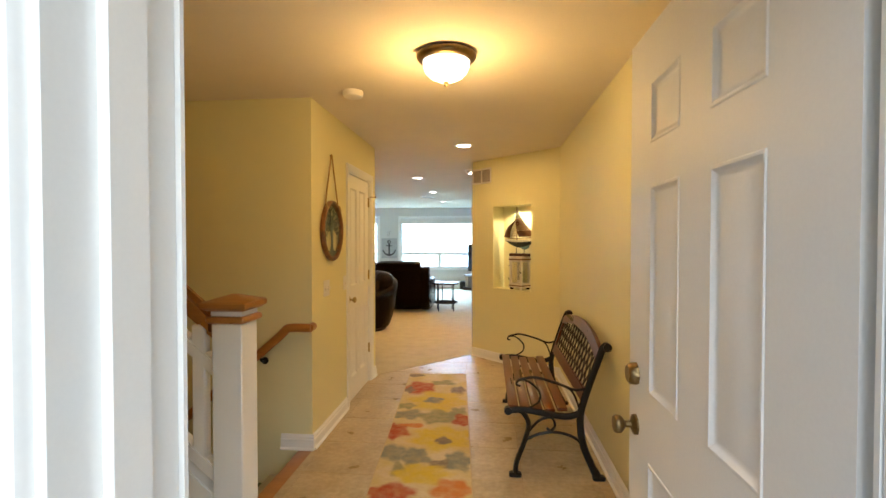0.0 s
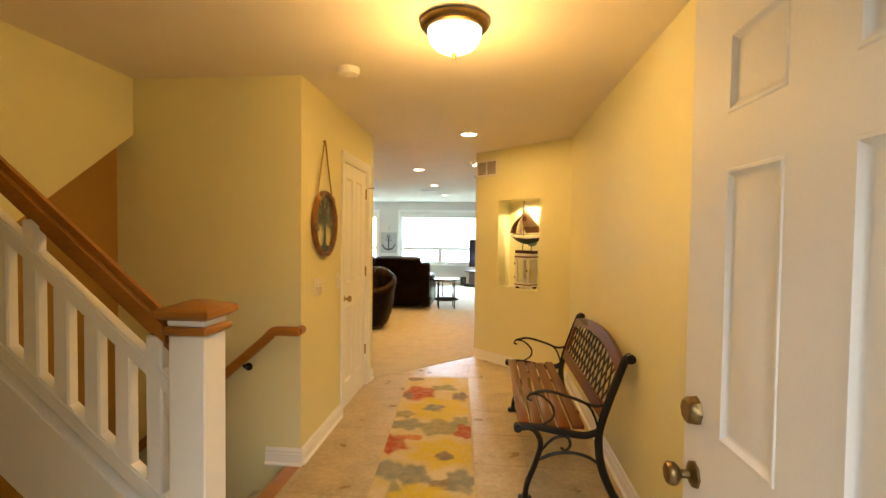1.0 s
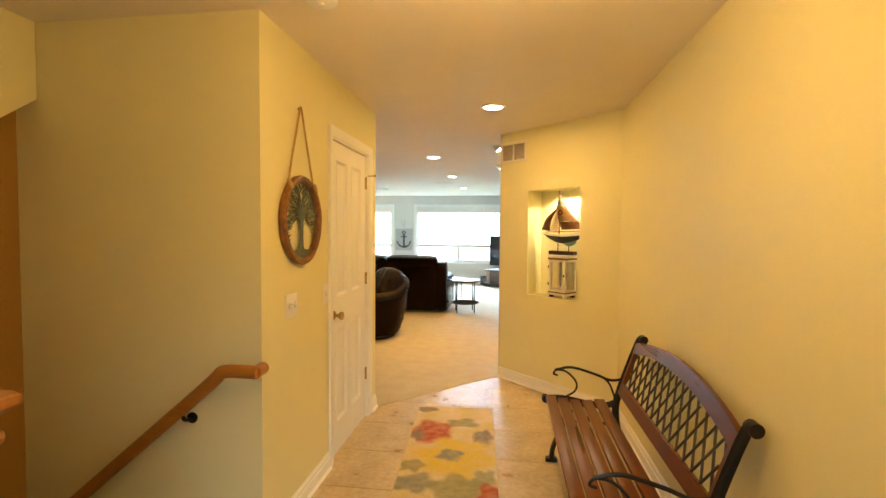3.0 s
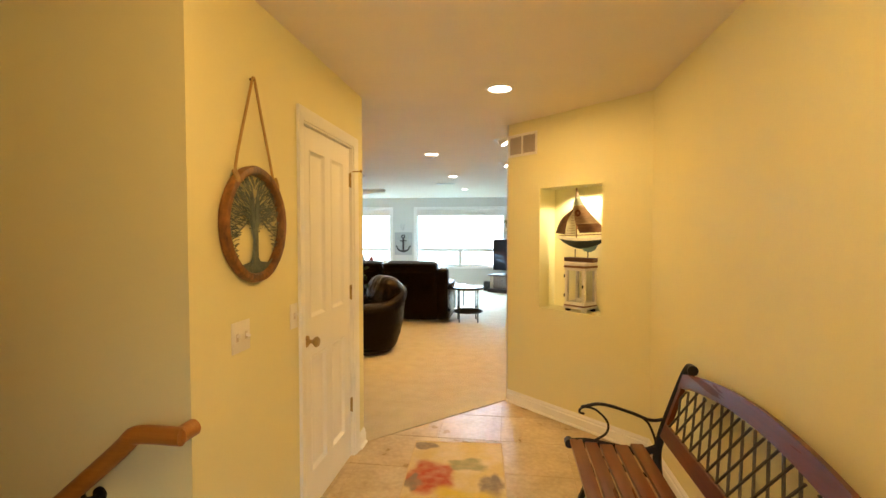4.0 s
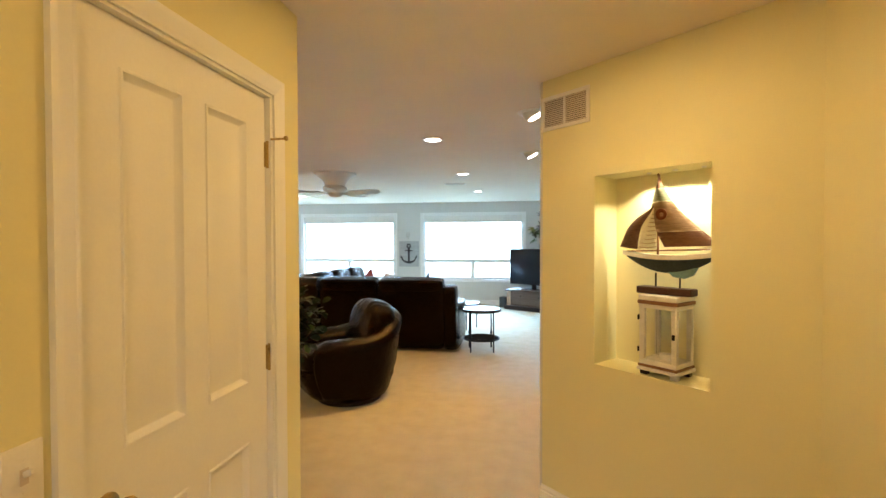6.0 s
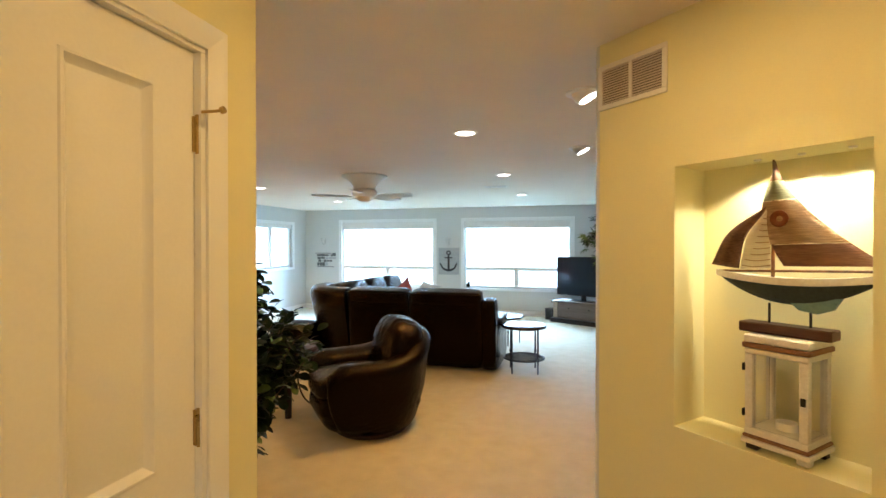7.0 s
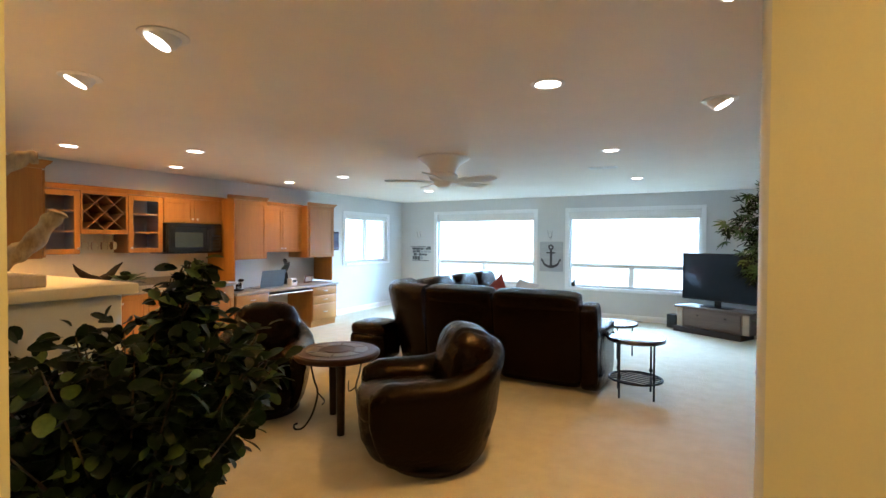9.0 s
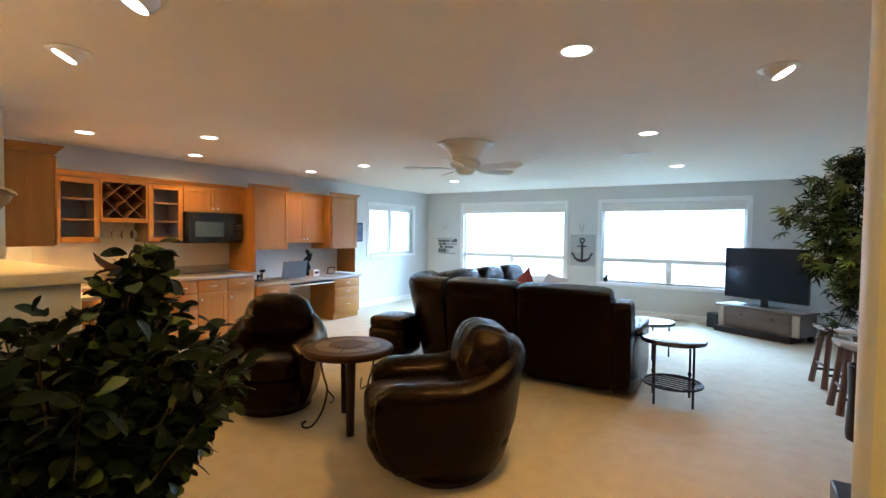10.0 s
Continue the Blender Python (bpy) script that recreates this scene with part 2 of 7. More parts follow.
# ---------------------------------------------------------------- the structure
CEIL = 2.44
FY = 1.060                         # inner face of the entrance wall
LEFT, RIGHT = -0.86, 1.108          # hall walls
END = 5.43                         # end of the hall's left wall
CB = Vector((0.147, 6.420, 0))
CA = CB + (Vector((1.08, 5.54, 0)) - CB) * 1.03      # the angled wall, from CA to CB
ROOM_L, ROOM_R, ROOM_N = -6.42, 1.40, 14.80
U = (CB - CA).normalized()
ANG = math.degrees(math.atan2(U.y, U.x))
AW = pose(1.08, 5.54, 0, 0, 0, ANG)      # x along the angled wall; the hall lies at +y, the inside of the wall at -y


def wall_with_holes(bm, x0, x1, y0, y1, z0, z1, holes, m=None, reveals=True):
    """A wall along x, with openings (xa, xb, za, zb) right through it."""
    xs = sorted({x0, x1, *[h[0] for h in holes], *[h[1] for h in holes]})
    zs = sorted({z0, z1, *[h[2] for h in holes], *[h[3] for h in holes]})
    m = m or Matrix()
    nx, nz = len(xs), len(zs)
    solid = [[not any(h[0] <= (xs[i] + xs[i + 1]) / 2 <= h[1] and h[2] <= (zs[j] + zs[j + 1]) / 2 <= h[3] for h in holes) for j in range(nz - 1)] for i in range(nx - 1)]
    V = {}

    def v(i, j, k):
        if (i, j, k) not in V:
            V[i, j, k] = bm.verts.new(m @ Vector((xs[i], (y0, y1)[k], zs[j])))
        return V[i, j, k]

    inside = lambda i, j: 0 <= i < nx - 1 and 0 <= j < nz - 1
    ok = lambda i, j: inside(i, j) and (solid[i][j] or not reveals)
    for i in range(nx - 1):
        for j in range(nz - 1):
            if not solid[i][j]:
                continue
            bm.faces.new((v(i, j, 0), v(i + 1, j, 0), v(i + 1, j + 1, 0), v(i, j + 1, 0)))
            bm.faces.new((v(i, j, 1), v(i, j + 1, 1), v(i + 1, j + 1, 1), v(i + 1, j, 1)))
            if not ok(i - 1, j):
                bm.faces.new((v(i, j, 0), v(i, j + 1, 0), v(i, j + 1, 1), v(i, j, 1)))
            if not ok(i + 1, j):
                bm.faces.new((v(i + 1, j, 0), v(i + 1, j, 1), v(i + 1, j + 1, 1), v(i + 1, j + 1, 0)))
            if not ok(i, j - 1):
                bm.faces.new((v(i, j, 0), v(i, j, 1), v(i + 1, j, 1), v(i + 1, j, 0)))
            if not ok(i, j + 1):
                bm.faces.new((v(i, j + 1, 0), v(i + 1, j + 1, 0), v(i + 1, j + 1, 1), v(i, j + 1, 1)))


DOOR_Y0, DOOR_Y1, DOOR_H = 4.470, 5.215, 2.05     # closet door
WEST = pose(0, 0, 0, 0, 0, 90)                      # local x runs along +y, local y along -x

# hall, left: the wall with the closet door, and the stairwell wall round its corner
bm = bmesh.new()
wall_with_holes(bm, 3.60, END, -LEFT, -LEFT + 0.115, 0, CEIL, [(DOOR_Y0 - 0.018, DOOR_Y1 + 0.018, 0, DOOR_H + 0.018)], WEST)
struct("wall_hall_left", bm, M_WALL, "cream painted hall wall with a closet door")
struct("wall_stair_end", boxed(-2.09, LEFT - 0.115, 3.60, 3.72, -1.6, CEIL), M_WALL, "cream painted wall over the stairs down")
struct("wall_stair_corner", boxed(LEFT - 0.115, LEFT - 0.003, 3.603, 3.715, -1.6, -0.003), M_WALL, "cream painted wall below floor level")
struct("wall_closet", boxed(LEFT - 1.0, LEFT - 0.9, 3.72, END - 0.12, 0, CEIL), M_WALL, "plain closet back wall")
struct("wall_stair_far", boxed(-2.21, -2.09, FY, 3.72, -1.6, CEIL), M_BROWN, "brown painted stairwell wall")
# the side of the flight overhead, cut along its slope
bm = bmesh.new()
prism(bm, [(3.597, CEIL), (3.597, 2.085), (1.7, 0.64), (1.7, CEIL)], 0.115, pose(-1.972, 0, 0, 0, 0, 90))
struct("wall_flight_side", bm, M_WALL, "cream painted side of the upper stair flight")
# hall, right
struct("wall_hall_right", boxed(RIGHT, RIGHT + 0.12, 1.0, 5.62, 0, CEIL), M_WALL, "cream painted hall wall behind the bench")
# the angled wall with its niche
NICHE = (0.342, 0.917, 0.884, 1.862)
bm = bmesh.new()
L_ANG = (CB - CA).length / 1.03
wall_with_holes(bm, -0.03 * L_ANG, L_ANG - 0.016, -0.12, 0, 0, CEIL, [NICHE], AW)
bm2 = bmesh.new()       # the free end, turned square to the room; its pale colour carries the daylight
END_PTS = [AW @ Vector((L_ANG - 0.0165, -0.0005, 0)), Vector((0.158, 6.4096, 0)), Vector((0.151, 6.418, 0)), Vector((0.1475, 6.426, 0)), Vector((0.1465, 6.445, 0)), Vector((0.1465, 6.474, 0)), Vector((0.152, 6.486, 0)), Vector((0.2385, 6.556, 0)), Vector((0.2385, 6.722, 0)), Vector((0.252, 6.722, 0)), Vector((0.252, 6.505, 0)), AW @ Vector((L_ANG - 0.0165, -0.12, 0))]
ring_faces(bm2, [[bm2.verts.new(p + Vector((0, 0, z))) for p in END_PTS] for z in (0, CEIL)])
struct("wall_end", bm2, M_ROOM, "pale rounded end of the angled wall")
struct("wall_angled", bm, M_WALL, "cream painted angled wall with a lit niche")
bm = bmesh.new()
a, b, c, d = NICHE
DEEP = 0.20
shell = [[bm.verts.new(AW @ Vector(v)) for v in ((a - g, y, c - g), (b + g, y, c - g), (b + g, y, d + g), (a - g, y, d + g))] for g, y in ((0.012, -0.1205), (0.012, -DEEP - 0.012), (0.0, -0.1205), (0.0, -DEEP))]
for p, q in ((shell[0], shell[1]), (shell[2], shell[3]), (shell[0], shell[2])):
    for i in range(4):
        bm.faces.new((p[i], p[(i + 1) % 4], q[(i + 1) % 4], q[i]))
bm.faces.new(shell[1])
bm.faces.new(shell[3])
struct("wall_niche", bm, M_WALL, "cream painted inside of the display niche")
# front wall with the entrance
DX0, DX1, DH = -0.070, 0.825, 2.07
bm = bmesh.new()
wall_with_holes(bm, -2.21, RIGHT + 0.12, FY - 0.16, FY, -0.1, CEIL, [(DX0 - 0.03, DX1 + 0.03, -0.1, DH + 0.03)])
struct("wall_front", bm, M_WALL, "cream painted entrance wall")
# great room
struct("wall_room_south", boxed(-4.84, LEFT - 0.12, END - 0.115, END, 0, CEIL), M_ROOM, "pale wall behind the hall")
struct("wall_kitchen_side", boxed(-6.42, -4.84, 6.55, 6.69, 0, CEIL), M_ROOM, "pale kitchen side wall")
struct("wall_kitchen_return", boxed(-4.96, -4.84, END, 6.55, 0, CEIL), M_ROOM, "pale wall beside the kitchen")
bm = bmesh.new()
SW = (12.70, 14.20, 1.05, 2.05)       # side window opening: y0, y1, z0, z1
wall_with_holes(bm, 6.55, ROOM_N, -ROOM_L, -ROOM_L + 0.16, 0, CEIL, [SW], WEST)
struct("wall_west", bm, M_ROOM, "pale green-grey room wall with cabinets")
WR = (-2.33, 0.04, 0.60, 2.12)        # right window opening: x0, x1, z0, z1
WL = (-5.42, -3.06, 0.60, 2.12)
bm = bmesh.new()
wall_with_holes(bm, ROOM_L - 0.16, ROOM_R + 0.12, ROOM_N, ROOM_N + 0.16, 0, CEIL, [WR, WL])
struct("wall_north", bm, M_ROOM, "pale green-grey wall with two wide windows")
struct("wall_east", boxed(ROOM_R, ROOM_R + 0.12, 6.8, ROOM_N, 0, CEIL), M_ROOM, "pale green-grey room wall")
# two unseen walls, added so that no sun leaks through behind the niche
struct("wall_niche_outer", boxed(ROOM_R, ROOM_R + 0.12, 5.62, 6.799, 0, CEIL), M_ROOM, "unseen wall added behind the niche to keep sunlight out")
struct("wall_niche_return", boxed(RIGHT + 0.1205, ROOM_R + 0.12, 5.50, 5.619, 0, CEIL), M_ROOM, "unseen wall added behind the niche to keep sunlight out")
struct("wall_behind_niche", boxed(0.24, ROOM_R + 0.12, 6.72, 6.80, 0, CEIL), M_ROOM, "pale room wall behind the niche")
# ceiling
struct("ceiling", boxed(-6.7, 1.7, FY - 0.16, 15.1, CEIL, CEIL + 0.2), M_CEIL, "off-white textured ceiling")
# floors
bm = bmesh.new()
prism(bm, [(LEFT, FY), (RIGHT + 0.02, FY), (RIGHT + 0.02, CA.y + 0.02), (CB.x, CB.y), (LEFT, END - 0.02)], -0.02, Matrix(((1, 0, 0, 0), (0, 0, 1, 0), (0, 1, 0, 0.0), (0, 0, 0, 1))) @ pose(0, 0.0005, 0))
struct("floor", bm, M_GROUT, "grouted hall floor bed")
bm = bmesh.new()
prism(bm, [(LEFT - 0.0, END - 0.02), (CB.x, CB.y + 0.01), (1.45, 5.4), (1.5, ROOM_N), (ROOM_L, ROOM_N), (ROOM_L, END - 0.12), (LEFT - 0.0, END - 0.12)], -0.03, Matrix(((1, 0, 0, 0), (0, 0, 1, 0), (0, 1, 0, 0.0), (0, 0, 0, 1))) @ pose(0, 0.004, 0))
struct("floor_carpet", bm, M_CARPET, "cream cut-pile carpet in the great room")
struct("ground", boxed(-60, 60, -60, 60, -0.5, -0.25), surface("lawn", (0.10, 0.13, 0.05), (0.16, 0.18, 0.08), 0.5, 9, 0.9), "ground outside")
struct("porch_floor", boxed(-2.3, 2.2, -2.2, FY - 0.16, -0.25, -0.06), surface("porch_concrete", (0.40, 0.39, 0.37), (0.50, 0.49, 0.47), 4, 90, 0.85), "concrete porch slab")


def baseboard(name, p, q, side, h=0.106, t=0.016):
    """A moulded skirting from p to q on the floor, its face turned to the given side."""
    p, q, s = Vector((*p, 0)), Vector((*q, 0)), Vector((*side, 0))
    d = (q - p)
    n = d.normalized()
    m = Matrix(((n.x, s.x, 0, p.x), (n.y, s.y, 0, p.y), (0, 0, 1, 0.003), (0, 0, 0, 1)))
    bm = bmesh.new()
    prof = [(0.0005, 0), (t + 0.012, 0), (t + 0.011, 0.008), (t, 0.017), (t, h * 0.66), (t * 0.62, h * 0.71), (t * 0.78, h * 0.80), (t * 0.55, h * 0.90), (t * 0.30, h * 0.94), (t * 0.28, h), (0.0005, h)]
    L = d.length
    a = [bm.verts.new(m @ Vector((0, y, z))) for y, z in prof]
    b = [bm.verts.new(m @ Vector((L, y, z))) for y, z in prof]
    ring_faces(bm, [a, b])
    bmesh.ops.recalc_face_normals(bm, faces=bm.faces)
    return struct(name, bm, M_TRIM, "white painted baseboard", category="baseboard")


baseboard("baseboard", (LEFT, 3.60), (LEFT, 4.39), (1, 0))
baseboard("baseboard", (LEFT, 5.30), (LEFT, END), (1, 0))
baseboard("baseboard", (-1.085, 3.60), (LEFT + 0.014, 3.60), (0, -1))
baseboard("baseboard", (RIGHT, FY), (RIGHT, CA.y - 0.004), (-1, 0))
baseboard("baseboard", CA.to_2d(), (CB - U * 0.012).to_2d(), (-U.y, U.x))
baseboard("baseboard", (ROOM_L, ROOM_N), (ROOM_R, ROOM_N), (0, -1))
baseboard("baseboard", (ROOM_L, 11.83), (ROOM_L, ROOM_N), (1, 0))
baseboard("baseboard", (ROOM_R, 6.9), (ROOM_R, ROOM_N), (-1, 0))


# panelled doors
def panel_door(bm, w, h, t, panels, m=None, deep=1.0):
    """A moulded door leaf in x (0..w) and z (0..h), from y 0 to t, with raised panels (x0, x1, z0, z1) on both faces."""
    m = m or Matrix()
    wall_with_holes(bm, 0, w, 0, t, 0, h, panels, m, False)
    for x0, x1, z0, z1 in panels:
        for side in (0, 1):
            rings = []
            for inset, dep in ((0, 0), (0.003, -0.0025), (0.009, -0.0025), (0.016, 0.004), (0.024, 0.0075), (0.030, 0.0075), (0.058, 0.0015)):
                y = dep * deep if side == 0 else t - dep * deep
                rings.append([bm.verts.new(m @ Vector(c)) for c in ((x0 + inset, y, z0 + inset), (x1 - inset, y, z0 + inset), (x1 - inset, y, z1 - inset), (x0 + inset, y, z1 - inset))])
            for r0, r1 in zip(rings, rings[1:]):
                for i in range(4):
                    j = (i + 1) % 4
                    bm.faces.new((r0[i], r0[j], r1[j], r1[i]))
            bm.faces.new(rings[-1])
    bmesh.ops.remove_doubles(bm, verts=bm.verts, dist=0.0002)


def knob_set(parent, m, mat, deadbolt=None):
    bm = bmesh.new()
    lathe(bm, [(0.003, 0), (0.031, 0), (0.031, 0.005), (0.024, 0.010), (0.011, 0.014), (0.010, 0.032), (0.018, 0.040), (0.027, 0.050), (0.028, 0.058), (0.022, 0.066), (0.004, 0.069)], 24, m)
    return part("door_handle", bm, mat, parent, "round bronze knob")


def casing(parent, w, h, m, width=0.062, t=0.016):
    """Moulded trim round an opening of width w and height h, its lower inner corner at the origin, its face towards -y."""
    def leg(path_w, name, mm):
        bm = bmesh.new()
        prof = [(0, 0), (0, -t * 0.55), (width * 0.18, -t * 0.6), (width * 0.25, -t * 0.8), (width * 0.7, -t * 0.85), (width * 0.8, -t), (width, -t), (width, 0)]
        a = [bm.verts.new(mm @ Vector((x, y, -x * path_w[1]))) for x, y in prof]
        b = [bm.verts.new(mm @ Vector((x, y, path_w[0] + x * path_w[2]))) for x, y in prof]
        ring_faces(bm, [a, b])
        part(name, bm, M_TRIM, parent)
    leg((h, 0, 1), "side_trim", m @ pose(w, 0, 0))
    leg((h, 0, 1), "side_trim", m @ Matrix.Diagonal((-1, 1, 1, 1)))
    leg((w, 1, 1), "head_trim", m @ pose(0, 0, h) @ Matrix(((0, 0, 1, 0), (0, 1, 0, 0), (1, 0, 0, 0), (0, 0, 0, 1))))


# closet door in the hall's left wall; local x along +y, the face towards the hall at local -y
CL = pose(LEFT, DOOR_Y0, 0, 0, 0, 90)
closet = thing("door_1", CL, "white four-panel closet door, closed", "door", kind="structure")
W_C = DOOR_Y1 - DOOR_Y0
bm = bmesh.new()
sx, mid = 0.115, W_C / 2
panel_door(bm, W_C, DOOR_H - 0.004, 0.035, [(sx, mid - 0.045, 0.20, 0.835), (mid + 0.045, W_C - sx, 0.20, 0.835), (sx, mid - 0.045, 1.035, 1.935), (mid + 0.045, W_C - sx, 1.035, 1.935)], pose(0, 0.022, 0.004), 1.7)
leaf = part("door_leaf", bm, M_DOORPAINT, closet, angle=25)
for q in ((-0.018, 0, 0, DOOR_H), (W_C, W_C + 0.018, 0, DOOR_H), (-0.018, W_C + 0.018, DOOR_H + 0.002, DOOR_H + 0.018)):
    part("jamb", boxed(q[0], q[1] - 0.003 if q[0] == -0.018 and q[1] == 0 else q[1], 0.0, 0.115, q[2], q[3]), M_TRIM, closet)
casing(closet, W_C + 0.03, DOOR_H + 0.012, pose(-0.015, -0.0005, 0))
knob_set(leaf, pose(0.065, 0.022, 0.93, 90), M_BRASS)
for z in (0.35, 1.105, 1.845):
    bm = bmesh.new()
    lathe(bm, [(0.002, -0.05), (0.007, -0.049), (0.007, 0.049), (0.002, 0.05)], 10, pose(W_C + 0.004, 0.012, z))
    box(bm, W_C - 0.006, W_C + 0.006, 0.014, 0.0235, z - 0.045, z + 0.045, 0.001)
    if z > 1.5:   # hinge-pin stop
        tube(bm, [(W_C + 0.004, 0.012, z + 0.05), (W_C + 0.004, 0.0, z + 0.056), (W_C + 0.012, -0.05, z + 0.058)], 0.004, 8)
        lathe(bm, [(0.002, 0), (0.009, 0.001), (0.009, 0.01), (0.002, 0.012)], 10, pose(W_C + 0.012, -0.05, z + 0.058, 80))
    part("hinge", bm, M_BRASS, closet)

struct("floor_closet", boxed(LEFT - 0.114, LEFT - 0.001, DOOR_Y0 - 0.017, DOOR_Y1 + 0.017, -0.02, 0.003), M_TILE, "tiled threshold under the closet door")

# entrance door, open against the hall's right wall
entry = thing("door_2", pose(DX1 + 0.003, FY + 0.04, 0, 0, 0, 90.8), "white six-panel entrance door, standing open", "door", kind="structure")
EW, EH = 0.93, 2.06
bm = bmesh.new()
s1, c1 = 0.16, 0.078
ex = [(0.20, 0.40), (0.555, 0.755)]
panel_door(bm, EW, EH, 0.044, [(x0, x1, z0, z1) for x0, x1 in ex for z0, z1 in ((0.23, 0.80), (1.00, 1.605), (1.725, 1.90))], pose(0, -0.044, 0.015), 1.0)
leaf = part("door_leaf", bm, M_DOORPAINT, entry, angle=25)
for y, s in ((0, 1),):
    bm = bmesh.new()
    lathe(bm, [(0.003, 0), (0.033, 0), (0.033, 0.006), (0.024, 0.012), (0.011, 0.016), (0.011, 0.034), (0.02, 0.040), (0.029, 0.050), (0.030, 0.060), (0.024, 0.068), (0.004, 0.070)], 8, pose(EW - 0.065, 0, 0.885, -90))
    part("door_handle", bm, M_BRONZE, leaf, "bronze knob")
    bm = bmesh.new()
    lathe(bm, [(0.004, 0), (0.036, 0), (0.034, 0.02), (0.026, 0.028), (0.004, 0.028)], 8, pose(EW - 0.065, 0, 1.045, -90))
    part("deadbolt", bm, M_BRONZE, leaf, "bronze deadbolt")
# door frame
fr = thing("door_frame", pose(0, 0, 0), "white painted entrance door frame", "door frame", kind="structure")
part("jamb", boxed(DX0 - 0.03, DX0 - 0.002, FY - 0.20, FY, -0.05, DH, 0.003), M_TRIM, fr)
part("jamb", boxed(DX0 - 0.002, DX0 + 0.012, FY - 0.134, FY - 0.069, -0.05, DH, 0.003), M_TRIM, fr)
part("jamb", boxed(DX1 + 0.002, DX1 + 0.03, FY - 0.20, FY, -0.05, DH, 0.003), M_TRIM, fr)
part("jamb", boxed(DX0 - 0.03, DX1 + 0.03, FY - 0.20, FY, DH + 0.001, DH + 0.03, 0.003), M_TRIM, fr)
for x0, x1 in ((DX0 - 0.10, DX0 - 0.012), (DX1 + 0.012, DX1 + 0.10)):
    part("brick_mould", boxed(x0, x1, FY - 0.22, FY - 0.1605, -0.05, DH + 0.10, 0.01, 2), M_TRIM, fr)
part("threshold", boxed(DX0 - 0.002, DX1 + 0.002, FY - 0.20, FY, -0.03, 0.012, 0.004), M_BRONZE, fr)
casing(fr, DX1 - DX0 - 0.004, DH, pose(DX1, FY + 0.0005, 0, 0, 0, 180))
# siding outside the entrance
siding = thing("siding", pose(0, 0, 0), "white lap siding beside the entrance", "siding", kind="structure")
for x0, x1 in ((-2.21, DX0 - 0.101), (DX1 + 0.101, 1.2)):
    for i in range(20):
        part("board", boxed(x0, x1, FY - 0.185, FY - 0.1605, -0.1 + i * 0.127, -0.1 + i * 0.127 + 0.124, 0.002), M_TRIM, siding)


# windows
def window(name, x0, x1, z0, z1, m, fixed_split, mull, label, blind=0.16):
    """A window in local x, z with its inside face at y 0 (room at -y): casing, frame, bars and panes; a raised blind under the head."""
    w = thing(name, m, label, "window", kind="structure")
    cw = 0.075
    part("window_frame", boxed(x0 - cw, x0 + 0.005, -0.018, -0.0005, z0 - 0.06, z1 + cw, 0.004), M_TRIM, w)
    part("window_frame", boxed(x1 - 0.005, x1 + cw, -0.018, -0.0005, z0 - 0.06, z1 + cw, 0.004), M_TRIM, w)
    part("window_frame", boxed(x0 + 0.0055, x1 - 0.0055, -0.018, -0.0005, z1, z1 + cw, 0.004), M_TRIM, w)
    part("window_sill", boxed(x0 + 0.0055, x1 - 0.0055, -0.035, 0.10, z0 - 0.06, z0, 0.006), M_TRIM, w)
    f = 0.045
    for q in ((x0, x0 + f, z0, z1), (x1 - f, x1, z0, z1), (x0 + f, x1 - f, z1 - f, z1), (x0 + f, x1 - f, z0, z0 + f)):
        part("sash", boxed(q[0], q[1], 0.06, 0.12, q[2], q[3], 0.004), M_TRIM, w)
    if fixed_split:
        part("transom", boxed(x0 + f, x1 - f, 0.062, 0.118, fixed_split - 0.042, fixed_split + 0.042, 0.004), M_TRIM, w)
        part("mullion", boxed(mull - 0.05, mull + 0.05, 0.063, 0.117, z0 + f, fixed_split - 0.035, 0.004), M_TRIM, w)
        panes = [(x0 + f, x1 - f, fixed_split + 0.035, z1 - f), (x0 + f, mull - 0.05, z0 + f, fixed_split - 0.035), (mull + 0.05, x1 - f, z0 + f, fixed_split - 0.035)]
    else:
        part("mullion", boxed(mull - 0.05, mull + 0.05, 0.063, 0.117, z0 + f, z1 - f, 0.004), M_TRIM, w)
        panes = [(x0 + f, mull - 0.05, z0 + f, z1 - f), (mull + 0.05, x1 - f, z0 + f, z1 - f)]
    for q in panes:
        p = part("pane", boxed(q[0] - 0.003, q[1] + 0.003, 0.088, 0.093, q[2] - 0.003, q[3] + 0.003), M_GLASS, w)
        p.visible_shadow = False
    for i in range(4):
        part("blind_fold", boxed(x0 + 0.012, x1 - 0.012, 0.012, 0.05, z1 - 0.002 - blind * (i + 1) / 4, z1 - 0.003 - blind * i / 4, 0.003), M_WHITEPLASTIC, w)
    return w


NORTH = pose(0, ROOM_N, 0)
window("window_1", *WR, NORTH, 1.035, -1.14, "white framed picture window over two small lights, bright outside")
window("window_2", *WL, NORTH, 1.035, -4.24, "white framed picture window over two small lights, bright outside")
window("window_3", *SW, pose(ROOM_L, 0, 0, 0, 0, 90), None, 13.45, "white framed two-light side window, bright outside", 0.09)
# bright overcast sky outside the windows
M_OUT = glow("bright_overcast_sky", (0.78, 0.90, 1.0), 2.0)
struct("backdrop_north", boxed(-24.0, 16.0, ROOM_N + 8.0, ROOM_N + 8.02, -0.24, 7.0), M_OUT, "bright white overcast sky outside")
struct("backdrop_west", boxed(ROOM_L - 5.02, ROOM_L - 5.0, 6.0, ROOM_N + 7.9, -0.24, 6.0), M_OUT, "bright white overcast sky outside")
